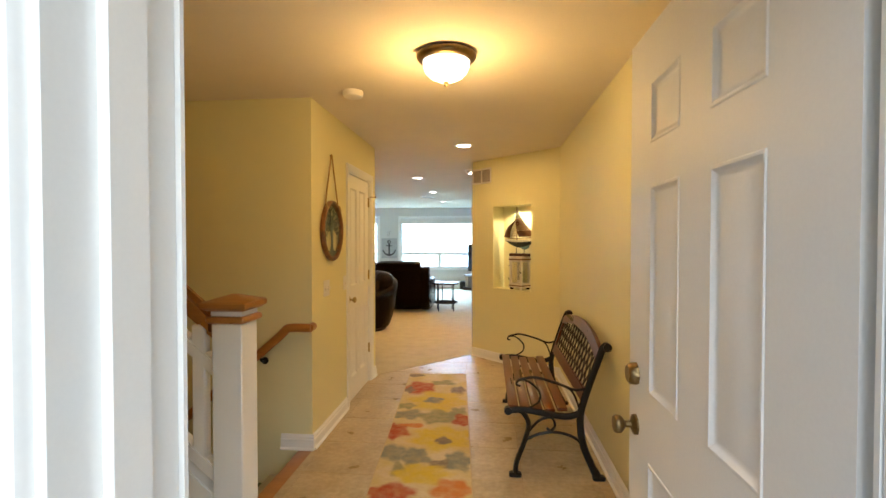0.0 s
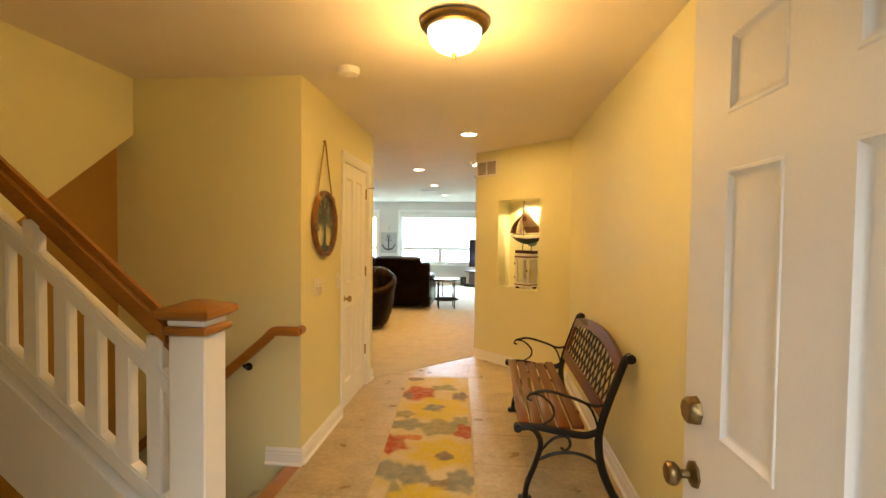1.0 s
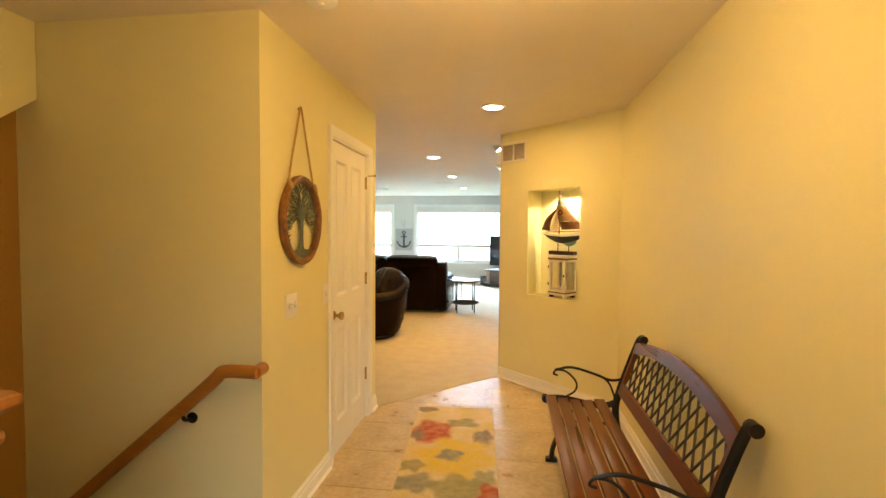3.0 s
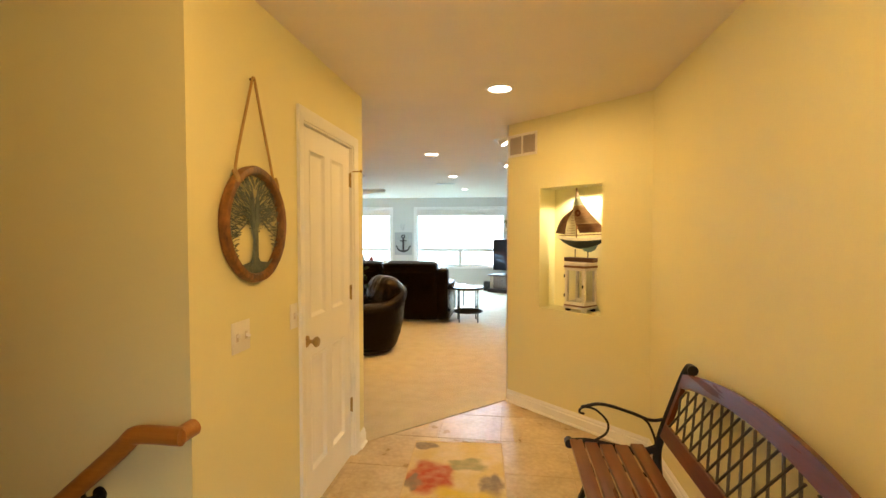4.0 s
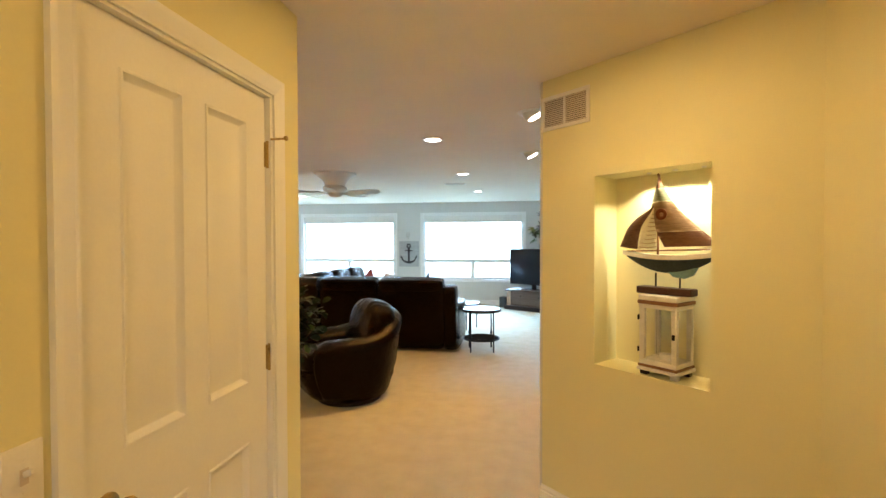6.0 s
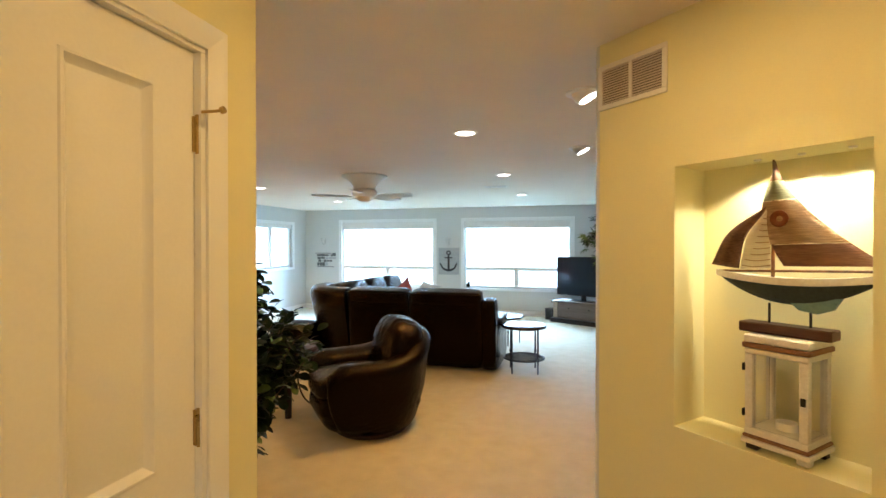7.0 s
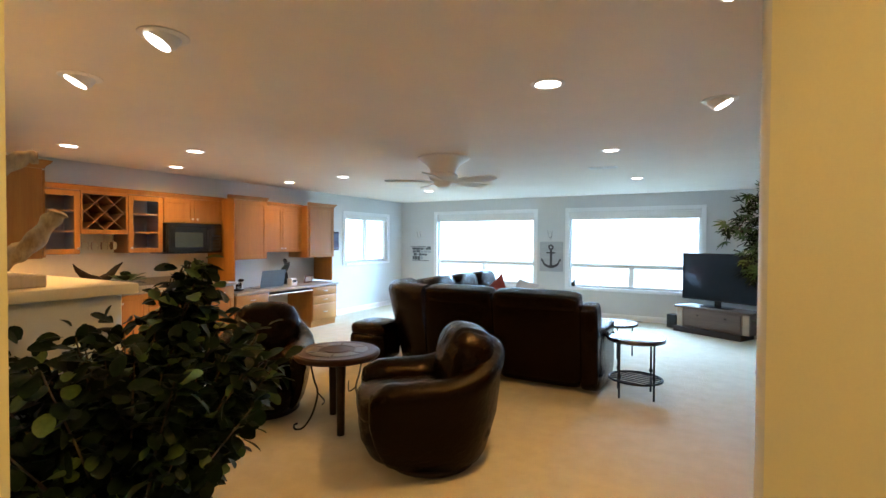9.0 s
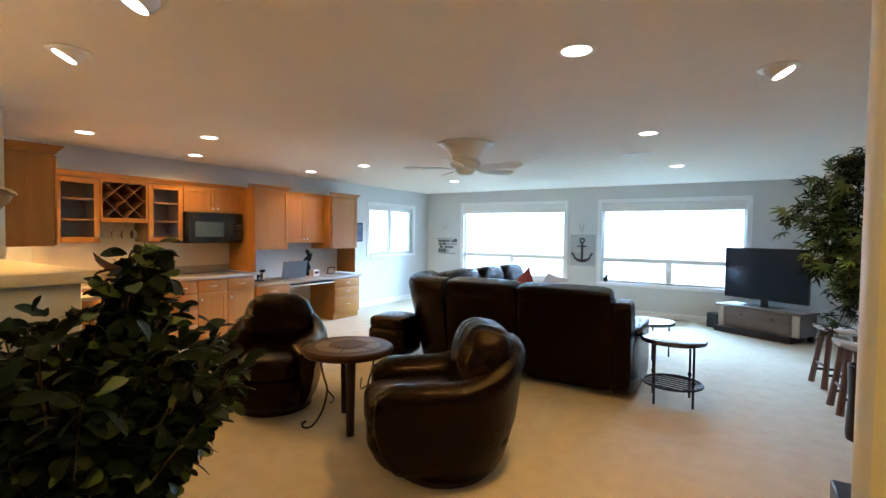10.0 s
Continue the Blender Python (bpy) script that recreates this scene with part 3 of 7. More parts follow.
# daylight from the open sky over the two wide windows, and over the side window
area("daylight", look((-2.7, ROOM_N + 6.0, 4.4), (-2.7, ROOM_N - 2.0, 1.2)), 13500, 11.0, 3.3)
area("daylight", look((ROOM_L - 2.5, 13.45, 3.4), (ROOM_L + 2, 13.45, 0.6)), 150, 2.4, 1.6)


# ---------------------------------------------------------------- lamps
# flush ceiling lamp in the hall
lampf = thing("ceiling_lamp", pose(0.133, 2.93, CEIL) @ Matrix.Scale(0.82, 4), "lit frosted dome ceiling lamp with a bronze rim", "ceiling lamp")
bm = bmesh.new()
lathe(bm, [(0.02, -0.001), (0.175, -0.001), (0.19, -0.012), (0.19, -0.03), (0.178, -0.045), (0.165, -0.055), (0.150, -0.055), (0.145, -0.03), (0.02, -0.02)], 40)
part("rim", bm, M_BRONZE, lampf, "brushed bronze rim")
bm = bmesh.new()
lathe(bm, [(0.150, -0.05), (0.148, -0.085), (0.134, -0.12), (0.104, -0.15), (0.058, -0.172), (0.012, -0.178)], 40)
part("shade", bm, M_FROST, lampf, "glowing frosted glass dome")
bm = bmesh.new()
lathe(bm, [(0.003, -0.177), (0.016, -0.179), (0.016, -0.187), (0.008, -0.193), (0.012, -0.203), (0.003, -0.212)], 16)
part("finial", bm, M_BRONZE, lampf)
pt = new("hall_light", bpy.data.lights.new("hall_light", "POINT"))
pt.data.energy, pt.data.color, pt.data.shadow_soft_size = 23, WARM, 0.06
pt.location = (0.133, 2.93, CEIL - 0.36)

# smoke detector
sd = thing("smoke_detector", pose(-0.535, 3.50, CEIL), "white round smoke detector on the ceiling", "smoke detector")
bm = bmesh.new()
lathe(bm, [(0.003, -0.001), (0.068, -0.001), (0.068, -0.02), (0.060, -0.036), (0.045, -0.042), (0.003, -0.042)], 32)
part("housing", bm, M_WHITEPLASTIC, sd)
bm = bmesh.new()
lathe(bm, [(0.003, -0.0425), (0.012, -0.0425), (0.010, -0.047), (0.003, -0.047)], 16)
part("button", bm, M_WHITEPLASTIC, sd)


def can_light(x, y, power, color, spread=150, first=[]):
    if first:
        ob = copy_thing(first[0], pose(x, y, CEIL))
    else:
        ob = thing("recessed_light", pose(x, y, CEIL), "lit round recessed ceiling light with a white ring", "ceiling light", "recessed ceiling lights")
        bm = bmesh.new()
        lathe(bm, [(0.072, -0.001), (0.097, -0.001), (0.097, -0.004), (0.090, -0.007), (0.074, -0.007), (0.072, -0.003)], 32, None, False)
        part("ring", bm, M_WHITEPLASTIC, ob)
        bm = bmesh.new()
        lathe(bm, [(0.003, -0.002), (0.073, -0.002), (0.070, -0.005), (0.003, -0.006)], 32)
        part("lens", bm, M_BULB, ob, "glowing lens")
        first.append(ob)
    area("can_light", look((x, y, CEIL - 0.012), (x, y + 0.0001, 0)), power, 0.12, None, color, "DISK", spread)
    return ob


P_CAN = 10.5
can_light(0.10, 5.34, 13.5, WARM, 180)
for x, y in ((-0.757, 7.815), (-0.77, 10.06), (-0.785, 12.41), (-4.52, 10.42), (-5.71, 10.53), (-4.565, 8.18), (-5.79, 8.74), (-5.405, 7.43), (-4.42, 12.69)):
    can_light(x, y, P_CAN * (3.7 if y < 8 and x > -1 else 0.9 if x > -1 else 1.25), SOFTWARM)


def eyeball(x, y, aim, power):
    ob = thing("eyeball_light", pose(x, y, CEIL, 0, 0, aim), "lit white tilted eyeball ceiling spotlight", "ceiling light", "eyeball spotlights")
    bm = bmesh.new()
    lathe(bm, [(0.060, -0.001), (0.105, -0.001), (0.105, -0.005), (0.095, -0.010), (0.070, -0.010)], 32, None, False)
    part("ring", bm, M_WHITEPLASTIC, ob)
    bm = bmesh.new()
    tilt = pose(0, 0, 0.010, 0, 28, 0)
    lathe(bm, [(0.072, 0.03), (0.075, 0.0), (0.071, -0.03), (0.060, -0.048), (0.052, -0.050), (0.050, -0.035)], 28, tilt, False)
    part("ball", bm, M_WHITEPLASTIC, ob)
    bm = bmesh.new()
    lathe(bm, [(0.003, -0.036), (0.052, -0.036), (0.056, -0.051), (0.050, -0.056), (0.003, -0.060)], 24, tilt)
    part("bulb", bm, M_BULB, ob, "glowing reflector bulb")
    a = radians(aim + 180)
    sp = new("eyeball_beam", bpy.data.lights.new("eyeball_beam", "SPOT"))
    sp.data.energy, sp.data.color, sp.data.spot_size, sp.data.spot_blend, sp.data.shadow_soft_size = power, SOFTWARM, radians(75), 0.6, 0.04
    sp.matrix_world = look((x + 0.06 * math.cos(a), y + 0.06 * math.sin(a), CEIL - 0.07), (x + 2.0 * math.cos(a), y + 2.0 * math.sin(a), 0))
    return ob


eyeball(-2.085, 6.39, 62, 95)
eyeball(-3.03, 6.485, 62, 95)
eyeball(0.12, 8.62, 180, 12)
eyeball(0.11, 7.05, 180, 12)

# ceiling fan
fan = thing("ceiling_fan", pose(-2.47, 9.70, CEIL), "white flush ceiling fan with five blades, at rest", "ceiling fan")
bm = bmesh.new()
lathe(bm, [(0.02, -0.001), (0.285, -0.001), (0.285, -0.018), (0.25, -0.035), (0.19, -0.075), (0.145, -0.13), (0.135, -0.17), (0.02, -0.17)], 40)
part("mount", bm, M_WHITEPLASTIC, fan)
bm = bmesh.new()
lathe(bm, [(0.02, -0.171), (0.13, -0.171), (0.155, -0.19), (0.16, -0.22), (0.14, -0.25), (0.10, -0.265), (0.09, -0.30), (0.055, -0.325), (0.01, -0.33)], 40)
part("motor", bm, M_WHITEPLASTIC, fan)
for k in range(5):
    m = pose(0, 0, -0.262, 0, 0, 68 + 72 * k) @ pose(0, 0, 0, -13, 0, 0)
    bm = bmesh.new()
    out = [(0.20, -0.045), (0.30, -0.066), (0.55, -0.076), (0.62, -0.06), (0.645, -0.02), (0.645, 0.02), (0.62, 0.06), (0.55, 0.076), (0.30, 0.066), (0.20, 0.045)]
    prism(bm, out, 0.008, m @ Matrix(((1, 0, 0, 0), (0, 0, 1, 0), (0, 1, 0, 0), (0, 0, 0, 1))))
    blade = part("blade", bm, M_WHITEPLASTIC, fan)
    part("blade_arm", boxed(0.12, 0.26, -0.02, 0.02, -0.006, -0.001, 0.002, 1, m), M_WHITEPLASTIC, fan)

# ceiling air vent
cv = thing("ceiling_vent", pose(-1.04, 11.18, CEIL), "white slim ceiling air vent", "air vent")
part("frame", boxed(-0.17, 0.17, -0.08, 0.08, -0.008, -0.001, 0.003), M_WHITEPLASTIC, cv)
for i in range(6):
    part("slat", boxed(-0.145, 0.145, -0.058 + i * 0.021, -0.046 + i * 0.021, -0.013, -0.0085, 0.001), M_WHITEPLASTIC, cv)

# niche lamps
for s in (0.42, 0.55, 0.68):
    p = AW @ Vector((s, -0.105, NICHE[3] - 0.004))
    sp = new("niche_beam", bpy.data.lights.new("niche_beam", "SPOT"))
    sp.data.energy, sp.data.color, sp.data.spot_size, sp.data.spot_blend, sp.data.shadow_soft_size = 9, (1.0, 0.86, 0.58), radians(128), 0.35, 0.014
    sp.matrix_world = look(p - Vector((0, 0, 0.01)), p - Vector((0, 0, 1)))
    puck = thing("puck_light", Matrix.Translation(p), "small puck light in the niche top", "puck light", "niche puck lights")
    bm = bmesh.new()
    lathe(bm, [(0.002, 0.003), (0.011, 0.003), (0.011, -0.002), (0.009, -0.003), (0.002, -0.003)], 20)
    part("housing", bm, M_WHITEPLASTIC, puck)

# under-cabinet light
area("under_cabinet_light", look((-5.3, 6.86, 1.34), (-5.3, 6.861, 0)), 80, 0.9, 0.05, SOFTWARM)



# ---------------------------------------------------------------- stairs
SL = 0.857                       # slope of the stairs
NX, NY = -0.630, 2.195            # newel
newel = thing("newel_post", pose(NX, NY, 0), "white square newel post with an oak cap", "newel post")
part("post", boxed(-0.06, 0.06, -0.06, 0.06, 0.002, 1.145, 0.004), M_TRIM, newel)
part("band", boxed(-0.078, 0.078, -0.078, 0.078, 1.146, 1.173, 0.012, 3), M_OAK, newel, "oak band")
part("collar", boxed(-0.062, 0.062, -0.062, 0.062, 1.1735, 1.193, 0.003), M_TRIM, newel)
bm = bmesh.new()
rings = []
for h, z in ((0.070, 1.1935), (0.084, 1.203), (0.0885, 1.208), (0.0885, 1.223), (0.082, 1.230), (0.012, 1.252)):
    rings.append([bm.verts.new((sx * h, sy * h, z)) for sx, sy in ((-1, -1), (1, -1), (1, 1), (-1, 1))])
ring_faces(bm, rings)
part("cap", bm, M_OAK, newel, "oak pyramid cap")

bal = thing("balustrade", pose(NX - 0.07, NY, 0), "white slatted balustrade with an oak handrail, rising with the stairs", "balustrade")


def slope_bar(x0, x1, z, h, w, bevel, mat, name, label=""):
    """A bar along -x that climbs with the stairs; z is its underside at local x 0."""
    bm = bmesh.new()
    prism(bm, [(-x0, z + x0 * SL), (-x1, z + x1 * SL), (-x1, z + x1 * SL + h), (-x0, z + x0 * SL + h)], w, pose(0, -w / 2, 0))
    bmesh.ops.bevel(bm, geom=list(bm.edges), offset=bevel, segments=2, affect="EDGES")
    return part(name, bm, mat, bal, label)


slope_bar(0.0, 1.27, 1.062, 0.112, 0.062, 0.022, M_OAK, "handrail", "oak handrail")
slope_bar(0.0, 1.27, 0.924, 0.064, 0.050, 0.006, M_TRIM, "upper_rail")
slope_bar(0.0, 1.27, 0.508, 0.068, 0.050, 0.006, M_TRIM, "lower_rail")
slope_bar(0.0, 1.27, 0.15, 0.338, 0.095, 0.004, M_TRIM, "stringer")
for i in range(11):
    x = 0.07 + i * 0.1085
    top = 1.072 + x * SL if i % 4 == 0 else 0.945 + x * SL
    part("baluster", boxed(-x - 0.028, -x + 0.028, -0.021, 0.021, 0.535 + x * SL, top, 0.006), M_TRIM, bal)

# flight up, carpeted
flight = thing("stairs_up", pose(0, 0, 0), "carpeted stairs going up beside the hall", "stairs", kind="structure")
for i in range(6):
    part("step", boxed(-2.085, -0.72 - i * 0.215, FY + 0.003, NY - 0.04, 0.0 if i == 0 else 0.18 * i + 0.001, 0.18 * (i + 1), 0.006), M_CARPET, flight)
# flight down
down = thing("stairs_down", pose(0, 0, 0), "carpeted stairs going down", "stairs", kind="structure")
for i in range(6):
    part("step", boxed(-0.95 - (i + 1) * 0.22, -0.95 - i * 0.22 if i else -0.93, NY + 0.05, 3.598, -1.6, -0.18 * (i + 1), 0.006), M_CARPET, down)
part("step", boxed(-0.93, -0.86, NY + 0.05, 3.598, -1.6, -0.03), M_TRIM, down)
part("step", boxed(-0.86, -0.70, NY + 0.05, 3.0, -0.2, -0.03), M_TRIM, down)
struct("floor_nosing", boxed(-0.955, LEFT - 0.001, NY + 0.06, 3.596, -0.028, 0.003, 0.006, 2), M_OAK, "oak nosing at the head of the stairs")
struct("floor_edge", boxed(LEFT - 0.14, LEFT - 0.002, FY, NY + 0.058, -0.028, -0.002), M_GROUT, "hall floor edge")
rail = thing("wall_handrail", pose(-0.87, 3.53, 0.865), "oak wall handrail going down the stairs", "handrail")
bm = bmesh.new()
pts = curve([(0.03, 0.0, 0.0), (-0.12, 0, -0.003), (-0.165, 0, -0.035), (-0.22, 0, -0.085), (-0.53, 0, -0.350), (-0.843, 0, -0.618), (-1.19, 0, -0.915)], 6)
tube(bm, pts, 0.030, 12, 0.85)
part("rail", bm, M_OAK, rail)
bm = bmesh.new()
tube(bm, [(0.018, 0.0, 0.0), (0.018, 0.03, 0.0), (0.018, 0.069, 0.0)], 0.028, 10)
part("rail_return", bm, M_OAK, rail)
for x in (-0.33, -0.95):
    z = -0.178 if x > -0.5 else -0.708
    bm = bmesh.new()
    tube(bm, curve([(x, 0.0, z - 0.02), (x, 0.01, z - 0.055), (x, 0.045, z - 0.07), (x, 0.069, z - 0.07)], 5), 0.008, 8)
    lathe(bm, [(0.002, 0), (0.025, 0), (0.025, 0.006), (0.002, 0.009)], 16, pose(x, 0.0695, z - 0.07, 90))
    part("bracket", bm, M_IRON, rail)

# ---------------------------------------------------------------- bench
bench = thing("bench", pose(0.478, 3.34, 0), "park bench with red-brown wooden slats and black scrolled iron ends", "bench")
BL = 1.37


def bench_end(y):
    e = []
    bm = bmesh.new()
    # front leg, back leg that runs on into the backrest post, seat bar
    tube(bm, curve([(0.045, y, 0.015), (0.055, y, 0.10), (0.10, y, 0.22), (0.125, y, 0.33), (0.085, y, 0.405), (0.02, y, 0.415)], 6), [0.024] * 3 + [0.021] * 28, 8, 0.75)
    tube(bm, curve([(0.545, y, 0.015), (0.50, y, 0.10), (0.452, y, 0.22), (0.435, y, 0.36), (0.45, y, 0.46), (0.50, y, 0.62), (0.565, y, 0.80), (0.585, y, 0.815)], 6), [0.024] * 4 + [0.022] * 39, 8, 0.75)
    tube(bm, curve([(0.0, y, 0.412), (0.10, y, 0.418), (0.25, y, 0.395), (0.36, y, 0.385), (0.44, y, 0.41)], 6), 0.021, 8, 0.75)
    for c in ((0.045, 0.012), (0.548, 0.012)):
        box(bm, c[0] - 0.038, c[0] + 0.038, y - 0.024, y + 0.024, 0.001, 0.03, 0.008)
    lathe(bm, [(0.003, -0.024), (0.026, -0.024), (0.026, 0.024), (0.003, 0.024)], 14, pose(0.59, y, 0.815, 90))
    lathe(bm, [(0.003, -0.022), (0.023, -0.022), (0.023, 0.022), (0.003, 0.022)], 14, pose(0.0, y, 0.412, 90))
    part("iron_end", bm, M_IRON, bench, "black cast-iron end")
    # arm and scrolls
    bm = bmesh.new()
    tube(bm, curve([(0.12, y, 0.425), (0.185, y, 0.47), (0.19, y, 0.53), (0.13, y, 0.59), (0.07, y, 0.60), (0.05, y, 0.575), (0.075, y, 0.565)], 7), 0.0062, 7)
    tube(bm, curve([(0.06, y, 0.60), (0.16, y, 0.62), (0.30, y, 0.585), (0.40, y, 0.55), (0.475, y, 0.56)], 7), 0.0085, 7, 1.0)
    tube(bm, curve([(0.33, y, 0.578), (0.385, y, 0.54), (0.415, y, 0.48), (0.43, y, 0.43)], 6), 0.0062, 7)
    part("armrest", bm, M_IRON, bench, "thin scrolled iron armrest")
    bm = bmesh.new()
    tube(bm, curve([(0.11, y, 0.235), (0.20, y, 0.275), (0.30, y, 0.285), (0.39, y, 0.262), (0.455, y, 0.215)], 7), 0.009, 7)
    tube(bm, curve([(0.125, y, 0.285), (0.19, y, 0.355), (0.26, y, 0.375), (0.285, y, 0.33), (0.26, y, 0.295), (0.235, y, 0.31)], 7), 0.008, 7)
    part("brace", bm, M_IRON, bench, "scrolled iron brace")


bench_end(0.02)
bench_end(BL - 0.02)
for i in range(5):
    x = 0.033 + i * 0.0745
    z = 0.428 - 0.018 * math.sin(math.pi * min(1, i / 4.5))
    part("slat", boxed(x - 0.0315, x + 0.0315, 0.034, BL - 0.034, z - 0.012, z + 0.011, 0.005, 2), M_CHERRY, bench)
BACK = pose(0.452, 0, 0.47, 0, 18.5, 0)      # local z runs up the leaning back
part("back_rail", boxed(-0.012, 0.012, 0.03, BL - 0.03, 0.0, 0.075, 0.004, 1, BACK), M_CHERRY, bench)
bm = bmesh.new()
n = 24
prof = lambda s: 0.335 + 0.085 * math.sin(math.pi * s) ** 0.8
rows_ = []
for i in range(n + 1):
    s = i / n
    y = 0.03 + s * (BL - 0.06)
    z1 = prof(s)
    rows_.append([bm.verts.new(BACK @ Vector((x, y, z))) for x, z in ((-0.014, z1 - 0.07), (0.014, z1 - 0.07), (0.014, z1), (-0.014, z1))])
ring_faces(bm, rows_)
part("top_rail", bm, M_CHERRY, bench, "arched top rail")
for y in (0.045, BL - 0.045):
    part("back_stile", boxed(-0.012, 0.012, y - 0.02, y + 0.02, 0.076, 0.275, 0.003, 1, BACK), M_CHERRY, bench)
bm = bmesh.new()
y0, y1, zb = 0.065, BL - 0.065, 0.07
step = 0.088
for k in range(-6, 22):
    for sgn in (1, -1):
        a0 = y0 + k * step
        pts = []
        for q in range(13):
            z = zb + q * 0.03
            y = a0 + sgn * (z - zb) * 0.62
            s = (y - 0.03) / (BL - 0.06)
            if y0 <= y <= y1 and z <= prof(min(max(s, 0), 1)) - 0.06:
                pts.append(BACK @ Vector((0.003 * sgn, y, z)))
        if len(pts) > 1:
            tube(bm, pts, 0.0055, 6)
# lighter brown than the iron ends: lamplight on the bars, put into the colour
part("lattice", bm, surface("lamplit_iron", (0.028, 0.021, 0.013), (0.05, 0.038, 0.024), 20, 200, 0.45, 0.1, 0.2, spec=0.4), bench, "crossed iron lattice in the back, coloured as lamplit")

# ---------------------------------------------------------------- runner rug
def rug_material():
    m, t, p = nodes_of("floral_rug")
    link, N = t.links.new, t.nodes.new
    co = N("ShaderNodeTexCoord")
    warp = N("ShaderNodeTexNoise")
    warp.inputs["Scale"].default_value, warp.inputs["Detail"].default_value = 7.0, 3
    link(co.outputs["Object"], warp.inputs["Vector"])
    add = N("ShaderNodeMixRGB")
    add.blend_type = "LINEAR_LIGHT"
    add.inputs["Fac"].default_value = 0.055
    link(co.outputs["Object"], add.inputs["Color1"])
    link(warp.outputs["Color"], add.inputs["Color2"])
    last = None
    base = N("ShaderNodeTexNoise")
    base.inputs["Scale"].default_value, base.inputs["Detail"].default_value = 6.0, 4
    link(co.outputs["Object"], base.inputs["Vector"])
    r = N("ShaderNodeValToRGB")
    r.color_ramp.elements[0].color, r.color_ramp.elements[0].position = (0.56, 0.445, 0.26, 1), 0.40
    r.color_ramp.elements[1].color, r.color_ramp.elements[1].position = (0.52, 0.39, 0.15, 1), 0.64
    link(base.outputs["Fac"], r.inputs["Fac"])
    last = r.outputs["Color"]
    # blooms: place on the rug, radii across and along, petal colour, petals
    gold, red, olive, slate, plum, orange = (0.56, 0.395, 0.04), (0.36, 0.058, 0.016), (0.25, 0.235, 0.105), (0.20, 0.205, 0.15), (0.19, 0.145, 0.095), (0.50, 0.17, 0.04)
    blooms = [(0.08, 2.44, 0.09, 0.06, plum, 3), (0.15, 2.03, 0.165, 0.20, red, 5), (0.06, 1.96, 0.06, 0.10, plum, 4), (0.36, 2.20, 0.13, 0.09, olive, 4), (0.52, 1.97, 0.085, 0.14, plum, 5),
              (0.33, 1.66, 0.28, 0.27, gold, 6), (0.31, 1.68, 0.095, 0.085, slate, 4), (0.07, 1.52, 0.085, 0.09, olive, 5), (0.11, 1.32, 0.14, 0.11, slate, 5), (0.36, 1.28, 0.17, 0.16, olive, 5), (0.52, 1.40, 0.085, 0.11, olive, 5),
              (0.55, 1.22, 0.085, 0.13, red, 4), (0.05, 0.99, 0.10, 0.17, red, 5), (0.16, 1.10, 0.085, 0.05, orange, 3), (0.40, 0.88, 0.25, 0.22, gold, 6), (0.41, 0.83, 0.06, 0.07, plum, 4),
              (0.07, 0.62, 0.10, 0.14, slate, 4), (0.23, 0.58, 0.10, 0.14, slate, 5), (0.14, 0.40, 0.06, 0.10, olive, 3), (0.40, 0.48, 0.10, 0.08, plum, 4), (0.52, 0.52, 0.09, 0.15, slate, 5), (0.29, 0.34, 0.19, 0.14, gold, 6), (0.13, 0.11, 0.15, 0.12, red, 5), (0.48, 0.16, 0.13, 0.12, orange, 5)]
    wash = N("ShaderNodeTexNoise")
    wash.inputs["Scale"].default_value, wash.inputs["Detail"].default_value = 16.0, 5
    link(co.outputs["Object"], wash.inputs["Vector"])
    thin = N("ShaderNodeMapRange")
    thin.inputs["From Min"].default_value, thin.inputs["From Max"].default_value = 0.30, 0.62
    thin.inputs["To Min"].default_value, thin.inputs["To Max"].default_value = 0.66, 1.0
    link(wash.outputs["Fac"], thin.inputs["Value"])
    for bx, by, rx, ry, col, k in blooms:
        mp = N("ShaderNodeMapping")
        mp.inputs["Location"].default_value = (-bx / rx, -by / ry, 0)
        mp.inputs["Scale"].default_value = (1 / rx, 1 / ry, 0)
        link(add.outputs["Color"], mp.inputs["Vector"])
        sep = N("ShaderNodeSeparateXYZ")
        link(mp.outputs["Vector"], sep.inputs["Vector"])
        ang = N("ShaderNodeMath"); ang.operation = "ARCTAN2"
        link(sep.outputs["X"], ang.inputs[0]); link(sep.outputs["Y"], ang.inputs[1])
        mul = N("ShaderNodeMath"); mul.operation = "MULTIPLY_ADD"; mul.inputs[1].default_value = k; mul.inputs[2].default_value = bx * 9 + by * 4
        link(ang.outputs[0], mul.inputs[0])
        sn = N("ShaderNodeMath"); sn.operation = "SINE"
        link(mul.outputs[0], sn.inputs[0])
        ln = N("ShaderNodeVectorMath"); ln.operation = "LENGTH"
        link(mp.outputs["Vector"], ln.inputs[0])
        edge = N("ShaderNodeMath"); edge.operation = "MULTIPLY_ADD"; edge.inputs[1].default_value = 0.13; edge.inputs[2].default_value = 0.95
        link(sn.outputs[0], edge.inputs[0])
        sub = N("ShaderNodeMath"); sub.operation = "SUBTRACT"
        link(edge.outputs[0], sub.inputs[0]); link(ln.outputs["Value"], sub.inputs[1])
        sm = N("ShaderNodeMapRange")
        sm.interpolation_type = "SMOOTHSTEP"
        sm.inputs["From Min"].default_value, sm.inputs["From Max"].default_value = -0.16, 0.26
        link(sub.outputs[0], sm.inputs["Value"])
        cov = N("ShaderNodeMath"); cov.operation = "MULTIPLY"
        link(sm.outputs["Result"], cov.inputs[0]); link(thin.outputs["Result"], cov.inputs[1])
        mx = N("ShaderNodeMix"); mx.data_type = "RGBA"
